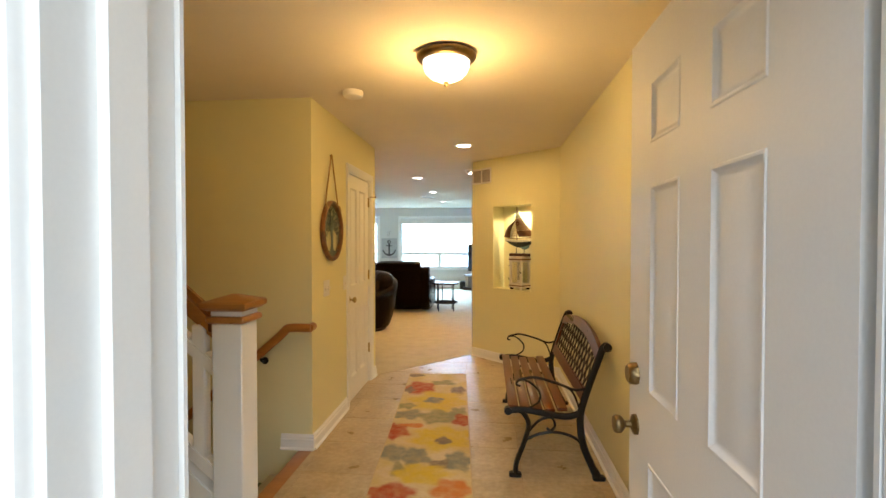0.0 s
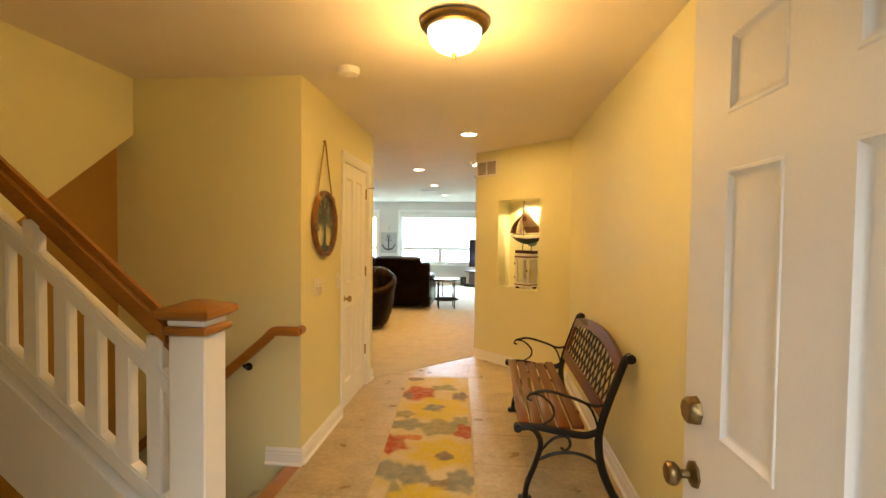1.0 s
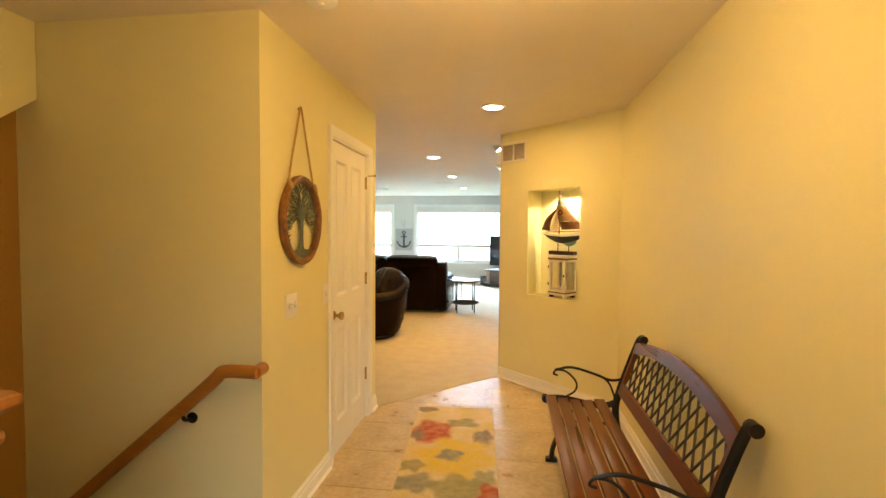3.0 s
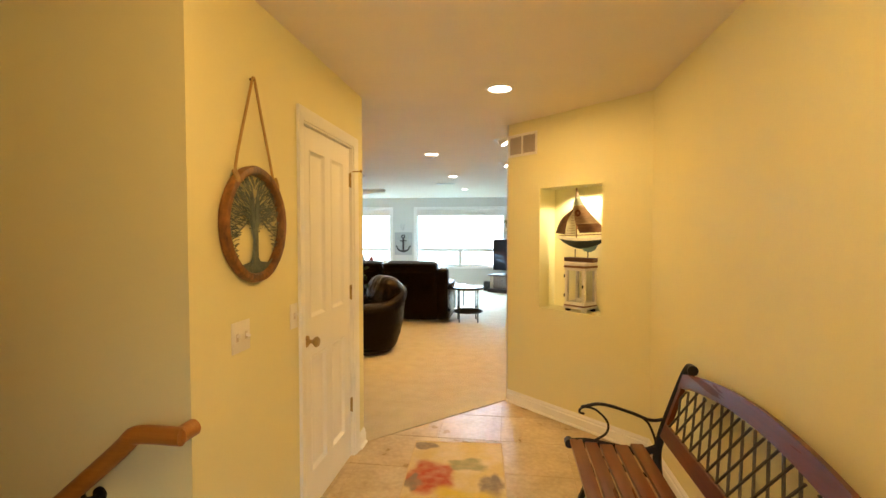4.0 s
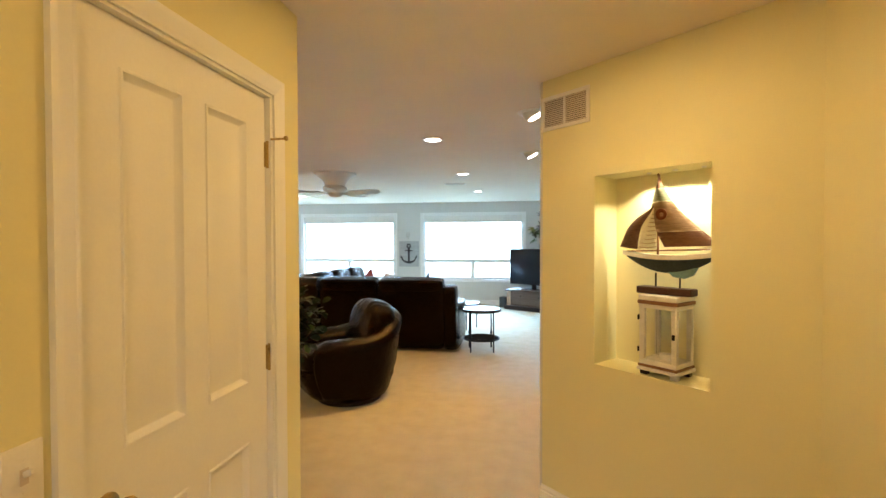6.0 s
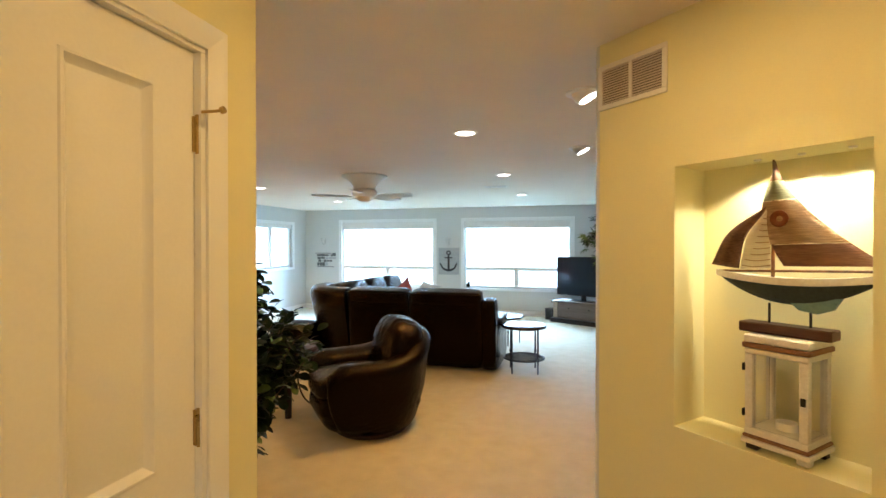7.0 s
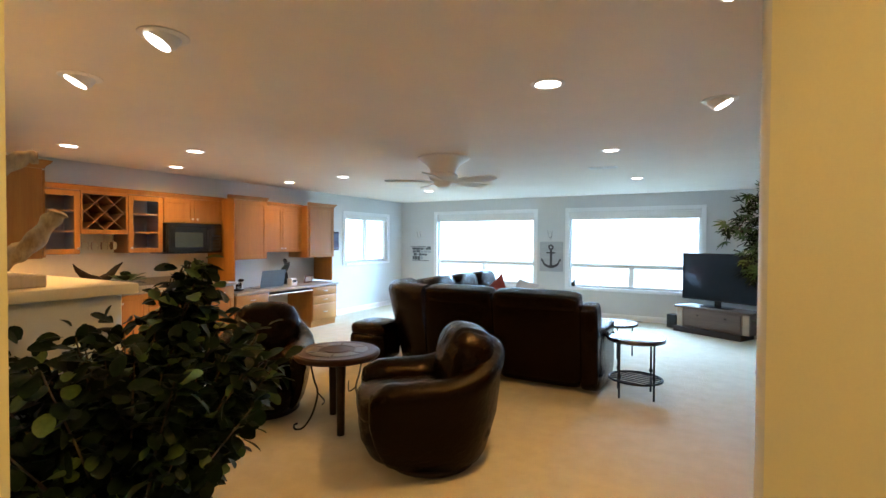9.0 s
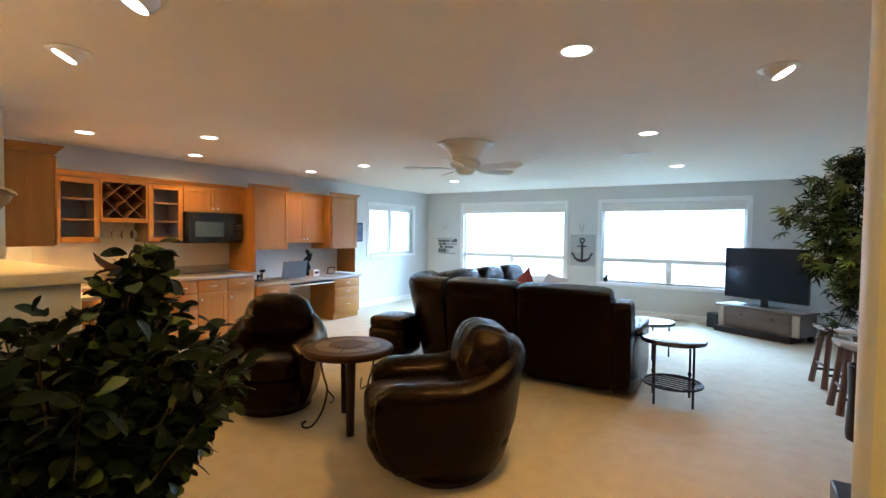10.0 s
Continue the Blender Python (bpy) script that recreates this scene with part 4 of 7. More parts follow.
        mx.inputs["B"].default_value = (*col, 1)
        link(last, mx.inputs["A"]); link(cov.outputs[0], mx.inputs["Factor"])
        last = mx.outputs["Result"]
    grain = N("ShaderNodeTexNoise")
    grain.inputs["Scale"].default_value, grain.inputs["Detail"].default_value = 45, 4
    link(co.outputs["Object"], grain.inputs["Vector"])
    hv = N("ShaderNodeHueSaturation")
    mr = N("ShaderNodeMapRange")
    mr.inputs["To Min"].default_value, mr.inputs["To Max"].default_value = 0.88, 1.12
    link(grain.outputs["Fac"], mr.inputs["Value"])
    link(mr.outputs["Result"], hv.inputs["Value"])
    link(last, hv.inputs["Color"])
    link(hv.outputs["Color"], p.inputs["Base Color"])
    p.inputs["Roughness"].default_value = 0.95
    pile = N("ShaderNodeTexNoise")
    pile.inputs["Scale"].default_value = 350
    link(co.outputs["Object"], pile.inputs["Vector"])
    bp = N("ShaderNodeBump")
    bp.inputs["Strength"].default_value, bp.inputs["Distance"].default_value = 0.6, 0.004
    link(pile.outputs["Fac"], bp.inputs["Height"])
    link(bp.outputs["Normal"], p.inputs["Normal"])
    return m


rug = thing("runner_rug", pose(-0.325, 2.95, 0.006, 0, 0, 3.6), "runner rug with large yellow, red and grey flowers", "rug")
part("rug_top", boxed(0, 0.60, 0, 2.52, 0, 0.010, 0.004, 2), rug_material(), rug)
bm = bmesh.new()
tube(bm, [(0, 0, 0.006), (0.60, 0, 0.006), (0.60, 2.52, 0.006), (0, 2.52, 0.006), (0, 0, 0.006)], 0.005, 6)
part("binding", bm, surface("tan_binding", (0.45, 0.34, 0.18), (0.52, 0.40, 0.22), 30, 200, 0.9), rug)


# ---------------------------------------------------------------- leather armchairs
def barrel_chair(m, label, seed):
    """A swivel barrel chair that faces local -y."""
    ch = thing("armchair", m, label, "armchair", "leather armchairs")
    off = Vector((seed * 3.7, seed * 1.9, 0))
    crease = lambda p, f: (1 - 2 * abs(noise.noise(p * f + off))) * 0.5 + noise.noise(p * f * 2.3 - off) * 0.5
    bm = bmesh.new()
    lathe(bm, [(0.02, 0.002), (0.30, 0.002), (0.31, 0.012), (0.31, 0.035), (0.27, 0.045), (0.02, 0.05)], 32)
    part("swivel_base", bm, M_DARKWOOD, ch)
    # wrap-round shell: padded arms that climb into the back
    bm = bmesh.new()
    n = 112
    rings = []
    for i in range(n + 1):
        u = -1 + 2 * i / n
        au = abs(u)
        sgn = 1 if u >= 0 else -1
        if au < 0.58:
            a = au / 0.58 * radians(90)
            c = Vector((sgn * 0.40 * math.sin(a), 0.05 + 0.39 * math.cos(a), 0))
            nd = Vector((sgn * math.sin(a), math.cos(a), 0))
        else:                 # arms running forward, closing in a little
            k = (au - 0.58) / 0.42
            c = Vector((sgn * (0.40 - 0.03 * k * k), 0.05 - 0.48 * k, 0))
            nd = Vector((sgn, -0.14 * k, 0)).normalized()
        rise = 0.5 + 0.5 * math.cos(math.pi * min(1, au / 0.70))
        top = 0.635 + 0.205 * rise ** 1.3
        end = max(0, (au - 0.90) / 0.10)
        top -= 0.05 * end * end
        th = 0.20 * (1 - 0.16 * end)
        lean = 0.045 * rise
        prof = [(-0.085, 0.05), (-0.050, 0.11), (-0.020, 0.22), (0.004 + lean * 0.4, 0.36), (0.014 + lean, top - 0.16), (0.026 + lean, top - 0.12), (0.032 + lean, top - 0.080), (0.022 + lean, top - 0.040), (-0.008 + lean, top - 0.012), (-0.05 + lean, top + 0.002), (-0.09 + lean, top + 0.004),
                (-0.135 + lean * 0.8, top - 0.012), (-th + lean * 0.5, top - 0.05), (-th - 0.014, top - 0.10), (-th - 0.004, top - 0.15), (-th + 0.005, 0.34), (-th + 0.02, 0.08)]
        kk = max(0, (au - 0.58) / 0.42)       # the arm fronts draw back towards the floor
        ring = []
        for j, (q, z) in enumerate(prof):
            p = c + nd * (q * (1 - 0.3 * end) - 0.05 * kk * max(0, 1 - z / 0.30)) + Vector((0, 0.11 * kk ** 2 * max(0, 1 - z / 0.42) ** 1.4, z + 0.05 * kk ** 3 * max(0, 1 - z / 0.2)))
            if 4 < j < 15:       # slack creases over the roll
                p += nd * 0.008 * crease(p, 13) + Vector((0, 0, 0.009 * crease(p, 15)))
            ring.append(bm.verts.new(p))
        rings.append(ring)
    for i in (0, -1):      # arm fronts closed with a soft pad
        mid_ = sum((v.co for v in rings[i]), Vector()) / len(rings[i])
        extra = [[bm.verts.new(mid_ + (v.co - mid_) * k + Vector((0, -f, 0))) for v in rings[i]] for k, f in ((0.965, 0.014), (0.90, 0.026), (0.68, 0.038), (0.3, 0.043))]
        rings = extra[::-1] + rings if i == 0 else rings + extra
    ring_faces(bm, rings)
    part("shell", bm, M_LEATHER, ch, angle=75)
    bm = bmesh.new()
    cushion(bm, 0.62, 0.88, 0.34, pose(0, -0.055, 0.22), 5, 18)
    for v in bm.verts:       # drawn in towards the swivel base
        k = 1 - 0.15 * max(0, 0.24 - v.co.z) / 0.15
        v.co.x *= k
        v.co.y *= k
        v.co.y -= 0.006 * crease(v.co, 5)
    part("apron", bm, M_LEATHER, ch)
    bm = bmesh.new()
    cushion(bm, 0.56, 0.80, 0.22, pose(0, -0.115, 0.425), 3.8, 24, 0.12)
    for v in bm.verts:
        v.co.z += 0.006 * crease(v.co, 6)
    part("seat_cushion", bm, M_LEATHER, ch)
    bm = bmesh.new()
    cushion(bm, 0.60, 0.36, 0.54, pose(0, 0.235, 0.67, -9), 2.8, 36)
    for v in bm.verts:       # pleats gathered over the pillow's crest
        up_ = min(1, max(0, (v.co.z - 0.62) / 0.22))
        fan = v.co.x * 62 + 5 * noise.noise(v.co * 7 + off)
        v.co += Vector((0, -0.5, 1)) * 0.0055 * up_ * math.sin(fan) * (0.4 + 0.6 * abs(noise.noise(v.co * 5)) * 2) + Vector((0, -0.008, 0)) * crease(v.co, 6)
    part("back_cushion", bm, M_LEATHER, ch, angle=80)
    return ch


barrel_chair(pose(-1.62, 7.98, 0.004, 0, 0, -48), "dark brown leather barrel swivel armchair on the carpet", 1)
barrel_chair(pose(-3.405, 8.06, 0.004, 0, 0, 42), "dark brown leather barrel swivel armchair beside the round table", 2)

# ---------------------------------------------------------------- sectional sofa
sofa = thing("sectional_sofa", pose(0, 0, 0.004), "dark brown leather corner sofa with rounded backs", "sofa")


def pad(name, sx, sy, sz, m, power=5.0, puff=0.0, label=""):
    bm = bmesh.new()
    cushion(bm, sx, sy, sz, m, power, 14, puff)
    return part(name, bm, M_LEATHER, sofa, label)


SY = 9.86       # outside of the back at the floor
for x0, x1 in ((-1.905, -0.98), (-2.74, -1.906)):
    w, xc = x1 - x0, (x0 + x1) / 2
    pad("base", w, 0.84, 0.40, pose(xc, SY + 0.47, 0.225), 9)
    pad("back", w, 0.22, 0.86, pose(xc, SY + 0.02, 0.545, 7), 11)
    pad("back_cushion", w - 0.02, 0.26, 0.52, pose(xc, SY + 0.16, 0.72, 8), 4)
    pad("seat_cushion", w - 0.02, 0.66, 0.20, pose(xc, SY + 0.58, 0.46), 5, 0.15)
pad("arm", 0.24, 0.96, 0.60, pose(-0.92, SY + 0.44, 0.32), 5)
pad("arm_pad", 0.26, 0.80, 0.13, pose(-0.92, SY + 0.50, 0.60), 4)
pad("back_wing", 0.17, 0.24, 0.80, pose(-0.905, SY + 0.03, 0.52, 7), 8)
pad("headrest", 0.90, 0.25, 0.17, pose(-1.445, SY - 0.03, 0.93, 10), 6)
pad("headrest", 0.82, 0.25, 0.17, pose(-2.323, SY - 0.03, 0.93, 10), 6)
# rounded corner
bm = bmesh.new()
rings = []
for i in range(15):
    a = radians(-90 - 92 * i / 14)
    c = Vector((-2.76, SY + 0.70, 0))
    d = Vector((math.cos(a), math.sin(a), 0))
    rings.append([bm.verts.new(c + d * r + Vector((0, 0, z))) for r, z in ((0.68, 0.04), (0.74, 0.35), (0.82, 0.70), (0.86, 0.90), (0.845, 0.96), (0.80, 1.0), (0.70, 1.015), (0.62, 0.99), (0.54, 0.90), (0.50, 0.60), (0.50, 0.06))])
ring_faces(bm, rings)
part("corner_back", bm, M_LEATHER, sofa, angle=70)
pad("corner_seat", 0.95, 0.95, 0.44, pose(-2.80, SY + 0.72, 0.28), 6)
# run along the far side, facing the television
for k in range(3):
    y0 = SY + 1.0 + k * 0.80
    pad("base", 0.84, 0.79, 0.40, pose(-3.06, y0 + 0.40, 0.225), 9)
    pad("back", 0.22, 0.79, 0.84, pose(-3.52, y0 + 0.40, 0.545, 0, -7), 6)
    pad("back_cushion", 0.30, 0.77, 0.52, pose(-3.37, y0 + 0.40, 0.74, 0, -10), 3.5)
    pad("seat_cushion", 0.66, 0.77, 0.20, pose(-2.96, y0 + 0.40, 0.46), 5, 0.15)
pad("arm", 0.96, 0.24, 0.60, pose(-3.0, SY + 3.52, 0.32), 5)

# pillows on the sofa
M_RED = surface("red_fabric", (0.22, 0.035, 0.025), (0.30, 0.055, 0.04), 20, 220, 0.9, 0.05, 0.4)
M_BEIGE = surface("beige_fabric", (0.46, 0.40, 0.33), (0.56, 0.50, 0.42), 20, 220, 0.9, 0.05, 0.4)
M_PALEGREY = surface("pale_grey_fabric", (0.42, 0.44, 0.46), (0.56, 0.58, 0.60), 20, 220, 0.9, 0.05, 0.4)
M_BLUEGREY = surface("blue_grey_fabric", (0.10, 0.12, 0.16), (0.22, 0.25, 0.30), 12, 200, 0.85, 0.05, 0.4)
def pillow(bm, w, t):
    """A square throw pillow standing in x and z, with pinched edges."""
    n = 12
    for s in (-1, 1):
        g = [[bm.verts.new(((2 * i / n - 1) * w / 2 * (1 - 0.06 * math.sin(math.pi * j / n)), s * t / 2 * (math.sin(math.pi * i / n) * math.sin(math.pi * j / n)) ** 0.55, (2 * j / n - 1) * w / 2 * (1 - 0.06 * math.sin(math.pi * i / n)))) for i in range(n + 1)] for j in range(n + 1)]
        ring_faces(bm, g, False, False)
    bmesh.ops.remove_doubles(bm, verts=bm.verts, dist=0.0005)


for m, mat, lab in ((pose(-3.00, 12.62, 0.70, -22, 45, -50), M_RED, "dark red throw pillow on the sofa"), (pose(-2.62, 12.85, 0.66, -35, 12, -15), M_PALEGREY, "pale grey throw pillow on the sofa")):
    pl = thing("throw_pillow", m, lab, "pillow")
    bm = bmesh.new()
    pillow(bm, 0.42, 0.15)
    part("cover", bm, mat, pl)
# ottoman beside the sofa
ot = thing("ottoman", pose(-3.61, 10.0, 0.004, 0, 0, 8), "dark brown leather ottoman beside the sofa", "ottoman")
bm = bmesh.new()
cushion(bm, 0.50, 0.52, 0.36, pose(0, 0, 0.20), 8, 10)
part("body", bm, M_LEATHER, ot)
bm = bmesh.new()
cushion(bm, 0.52, 0.54, 0.16, pose(0, 0, 0.42), 4, 12, 0.2)
part("top_cushion", bm, M_LEATHER, ot)

# ---------------------------------------------------------------- tables
M_TABLE = surface("red_brown_table_wood", (0.018, 0.006, 0.0035), (0.048, 0.017, 0.008), 14, 120, 0.42, 0.08, 0.08, stretch=(0.06, 1, 1), spec=0.18, depth=0.002)
rt = thing("round_side_table", pose(-2.60, 8.12, 0.004), "round side table with inlaid dark wood top and iron scroll legs", "side table")
bm = bmesh.new()
lathe(bm, [(0.02, 0.555), (0.30, 0.555), (0.335, 0.565), (0.35, 0.585), (0.35, 0.605), (0.335, 0.618), (0.02, 0.62)], 48)
part("tabletop", bm, M_TABLE, rt)
for k in range(6):     # inlay of alternate stone segments, with a disc in the middle
    bm = bmesh.new()
    a0, a1 = 2 * math.pi * k / 6 + 0.05, 2 * math.pi * (k + 1) / 6 - 0.05
    lo = [bm.verts.new((r * math.cos(a), r * math.sin(a), 0.6205)) for r, aa in ((0.150, range(9)), (0.250, range(8, -1, -1))) for a in [a0 + (a1 - a0) * q / 8 for q in aa]]
    hi = [bm.verts.new(v.co + Vector((0, 0, 0.003))) for v in lo]
    ring_faces(bm, [lo, hi])
    part("inlay", bm, surface("slate_inlay", (0.085, 0.075, 0.070), (0.15, 0.135, 0.125), 18, 120, 0.42, spec=0.2), rt)
bm = bmesh.new()
lathe(bm, [(0.004, 0.6205), (0.11, 0.6205), (0.108, 0.624), (0.004, 0.624)], 32)
part("inlay", bm, M_TABLE, rt)
for k, a in enumerate((-42, 140)):
    m = pose(0, 0, 0, 0, 0, a)
    bm = bmesh.new()
    tube(bm, [m @ Vector(p) for p in ((0.24, 0, 0.556), (0.235, 0, 0.30), (0.235, 0, 0.002))], [0.040, 0.034, 0.030], 12)
    part("leg", bm, M_DARKWOOD, rt)
    m = pose(0, 0, 0, 0, 0, a - 84)
    bm = bmesh.new()
    tube(bm, [m @ p for p in curve([(0.22, 0, 0.555), (0.19, 0, 0.40), (0.16, 0, 0.28), (0.20, 0, 0.12), (0.27, 0, 0.02), (0.33, 0, 0.012), (0.345, 0, 0.045), (0.315, 0, 0.06)], 6)], 0.008, 7)
    tube(bm, [m @ p for p in curve([(0.165, 0, 0.29), (0.12, 0.06, 0.24), (0.14, 0.16, 0.25), (0.17, 0.25, 0.27)], 5)], 0.006, 7)
    part("scroll_leg", bm, M_IRON, rt, "black iron scroll")


M_GLOSSTOP = surface("polished_dark_top", (0.018, 0.010, 0.007), (0.030, 0.017, 0.011), 10, 90, 0.22, 0.04, 0.02, coat=0.6)


def metal_table(m, top, rad, label, shelf=True):
    tb = thing("end_table", m, label, "end table")
    bm = bmesh.new()
    lathe(bm, [(0.02, top - 0.045), (rad - 0.02, top - 0.045), (rad, top - 0.035), (rad, top - 0.012), (rad - 0.008, top - 0.002), (rad - 0.02, top), (0.02, top)], 48)
    part("tabletop", bm, M_GLOSSTOP, tb)
    if shelf:
        bm = bmesh.new()
        rr = rad * 0.90
        spin = pose(0, 0, 0, 0, 0, 42)
        tube(bm, [(rr * math.cos(q * math.pi / 20), rr * math.sin(q * math.pi / 20), 0.17) for q in range(41)], 0.011, 8)
        part("shelf_ring", bm, M_IRON, tb)
        for k in range(7):
            x = -rr + (k + 1) * 2 * rr / 8
            h = math.sqrt(rr * rr - x * x)
            bm = bmesh.new()
            tube(bm, [spin @ Vector((x, -h, 0.17)), spin @ Vector((x, h, 0.17))], 0.007, 7)
            part("shelf_bar", bm, M_IRON, tb)
    for k in range(4):
        a = radians(20 + 90 * k)
        x, y = rad * 0.8 * math.cos(a), rad * 0.8 * math.sin(a)
        bm = bmesh.new()
        tube(bm, [(x, y, 0.001), (x, y, 0.2), (x, y, 0.21), (x, y, 0.23), (x, y, 0.24), (x, y, top - 0.046)], [0.010, 0.010, 0.018, 0.018, 0.010, 0.010], 10)
        part("leg", bm, M_IRON, tb)
    return tb


metal_table(pose(-0.525, 10.14, 0.004, 0, 0, 35), 0.585, 0.275, "round dark end table with black metal legs and slatted shelf")
metal_table(pose(-0.98, 11.75, 0.004, 0, 0, 0), 0.45, 0.30, "low round dark table with metal legs beside the sofa", False)

# ---------------------------------------------------------------- television and its stand
TVM = pose(0.30, 14.08, 0.004, 0, 0, -30)
ts = thing("tv_stand", TVM, "grey weathered wood corner television stand with a dark plinth", "tv stand")
M_GREYWOOD = wood("weathered_grey_wood", (0.075, 0.055, 0.042), (0.16, 0.122, 0.095), 0.7, "X", coat=0, per_piece=0.08)
M_PALEWOOD = wood("pale_wood", (0.36, 0.30, 0.22), (0.46, 0.39, 0.30), 0.6, "Z", coat=0)
part("top", boxed(-0.62, 0.62, -0.24, 0.24, 0.40, 0.435, 0.004), M_GREYWOOD, ts)
part("body", boxed(-0.585, 0.585, -0.205, 0.22, 0.09, 0.399, 0.003), M_GREYWOOD, ts)
part("drawer_front", boxed(-0.45, 0.45, -0.222, -0.206, 0.13, 0.385, 0.003), M_GREYWOOD, ts)
for s in (-1, 1):
    part("corner_post", boxed(s * 0.53 - 0.045, s * 0.53 + 0.045, -0.228, -0.206, 0.09, 0.399, 0.003), M_PALEWOOD, ts)
    part("leg", boxed(s * 0.55 - 0.035, s * 0.55 + 0.035, 0.12, 0.19, 0.0, 0.0895, 0.003), M_DARKWOOD, ts)
    bm = bmesh.new()
    lathe(bm, [(0.002, 0), (0.016, 0), (0.014, 0.012), (0.002, 0.016)], 14, pose(s * 0.22, -0.2225, 0.30, 90))
    part("knob", bm, M_IRON, ts)
part("plinth", boxed(-0.60, 0.50, -0.30, 0.10, 0.0, 0.0895, 0.004), M_DARKWOOD, ts)
tv = thing("television", TVM @ pose(-0.03, 0.02, 0.435), "black flat television, switched off, on the stand", "television")
bm = bmesh.new()
box(bm, -0.60, 0.60, -0.018, 0.035, 0.10, 0.895, 0.006, 2)
part("housing", bm, M_BLACK, tv)
part("screen", boxed(-0.588, 0.588, -0.021, -0.0185, 0.118, 0.883), M_SCREEN, tv, "dark glossy screen")
part("foot", boxed(-0.24, 0.24, -0.11, 0.11, 0.001, 0.016, 0.005), M_BLACK, tv)
part("neck", boxed(-0.05, 0.05, 0.0, 0.03, 0.0165, 0.15, 0.004), M_BLACK, tv)
sb = thing("speaker", pose(-0.36, 14.42, 0.004, 0, 0, -30), "small black speaker box on the floor", "speaker")
part("body", boxed(-0.09, 0.09, -0.10, 0.10, 0.0, 0.24, 0.006), M_BLACK, sb)


# ---------------------------------------------------------------- kitchen, along the west wall
KM = lambda y, z=0.0: pose(ROOM_L, y, z, 0, 0, 90)     # local x runs along +y, the front looks to local -y
UP = 0.32                                              # depth of the wall units


def pull(parent, m, w=0.085):
    bm = bmesh.new()
    tube(bm, [m @ p for p in curve([(-w / 2, 0, 0), (-w / 2 + 0.006, -0.018, 0), (0, -0.026, 0), (w / 2 - 0.006, -0.018, 0), (w / 2, 0, 0)], 5)], 0.0055, 8)
    part("handle", bm, M_NICKEL, parent, "satin metal pull")


def knob(parent, m):
    bm = bmesh.new()
    lathe(bm, [(0.002, 0), (0.006, 0), (0.006, 0.012), (0.014, 0.018), (0.013, 0.026), (0.002, 0.028)], 14, m @ pose(0, 0, 0, 90))
    part("handle", bm, M_NICKEL, parent, "small metal knob")


def carcass(name, y, w, z0, z1, depth, label, category="cabinet", open_front=False, mat=None):
    c = thing(name, KM(y), label, category, "kitchen cabinets")
    bm = bmesh.new()
    if open_front:
        t = 0.018
        for q in ((0, t, -depth, -0.002, z0, z1), (w - t, w, -depth, -0.002, z0, z1), (t, w - t, -depth, -0.002, z0, z0 + t), (t, w - t, -depth, -0.002, z1 - t, z1), (t, w - t, -0.014, -0.002, z0 + t, z1 - t)):
            box(bm, *q)
    else:
        box(bm, 0, w, -depth, -0.002, z0, z1, 0.002)
    part("body", bm, mat or M_MAPLE, c)
    return c


def leaf_door(c, x0, x1, z0, z1, depth, knob_at=None, glassy=False, pulls=None, slab=False, name="cabinet_door"):
    bm = bmesh.new()
    m = pose(x0, -depth - 0.021, z0)
    w, h = x1 - x0, z1 - z0
    if glassy:
        s = 0.055
        for q in ((0, s, 0, h), (w - s, w, 0, h), (s, w - s, 0, s), (s, w - s, h - s, h)):
            box(bm, q[0], q[1], 0, 0.02, q[2], q[3], 0.003, 1, m)
    elif slab:
        box(bm, 0, w, 0, 0.02, 0, h, 0.004, 2, m)
    else:
        frame_panel(bm, w, h, 0.02, 0.055, 0.055, 0.008, m)
    d = part(name, bm, M_MAPLE, c)
    if glassy:
        g = part("pane", boxed(0.05, w - 0.05, 0.008, 0.012, 0.05, h - 0.05, 0, 1, m), M_GLASS, d)
        g.visible_shadow = False
    if knob_at:
        knob(d, pose(*knob_at))
    if pulls:
        pull(d, pose(x0 + w / 2, -depth - 0.021, z0 + h * pulls))
    return d


G = 0.004
# glazed unit
for y0, y1 in ((7.40, 7.82), (8.325, 8.745)):
    w = y1 - y0
    c = carcass("glass_cabinet", y0, w, 1.355, 2.075, UP, "maple wall cabinet with a glazed door and shelves", open_front=True, mat=M_MAPLE_SHADE)
    for z in (1.60, 1.83):
        part("shelf", boxed(0.019, w - 0.019, -UP + 0.02, -0.016, z, z + 0.018), M_MAPLE, c)
    leaf_door(c, G, w - G, 1.36, 2.06, UP, (w - 0.03 if y0 < 8 else 0.03, -UP - 0.021, 1.42), True)
    for k in range(4):
        gl = thing("drinking_glass", KM(y0) @ pose(0.10 + k * 0.07, -0.16 + 0.04 * (k % 2), 1.618), "clear drinking glass on a cabinet shelf", "glass", "glasses in the cabinets")
        bm = bmesh.new()
        lathe(bm, [(0.004, 0.0), (0.026, 0.0), (0.032, 0.11), (0.030, 0.11), (0.024, 0.006), (0.004, 0.006)], 14)
        part("tumbler", bm, M_GLASS, gl)
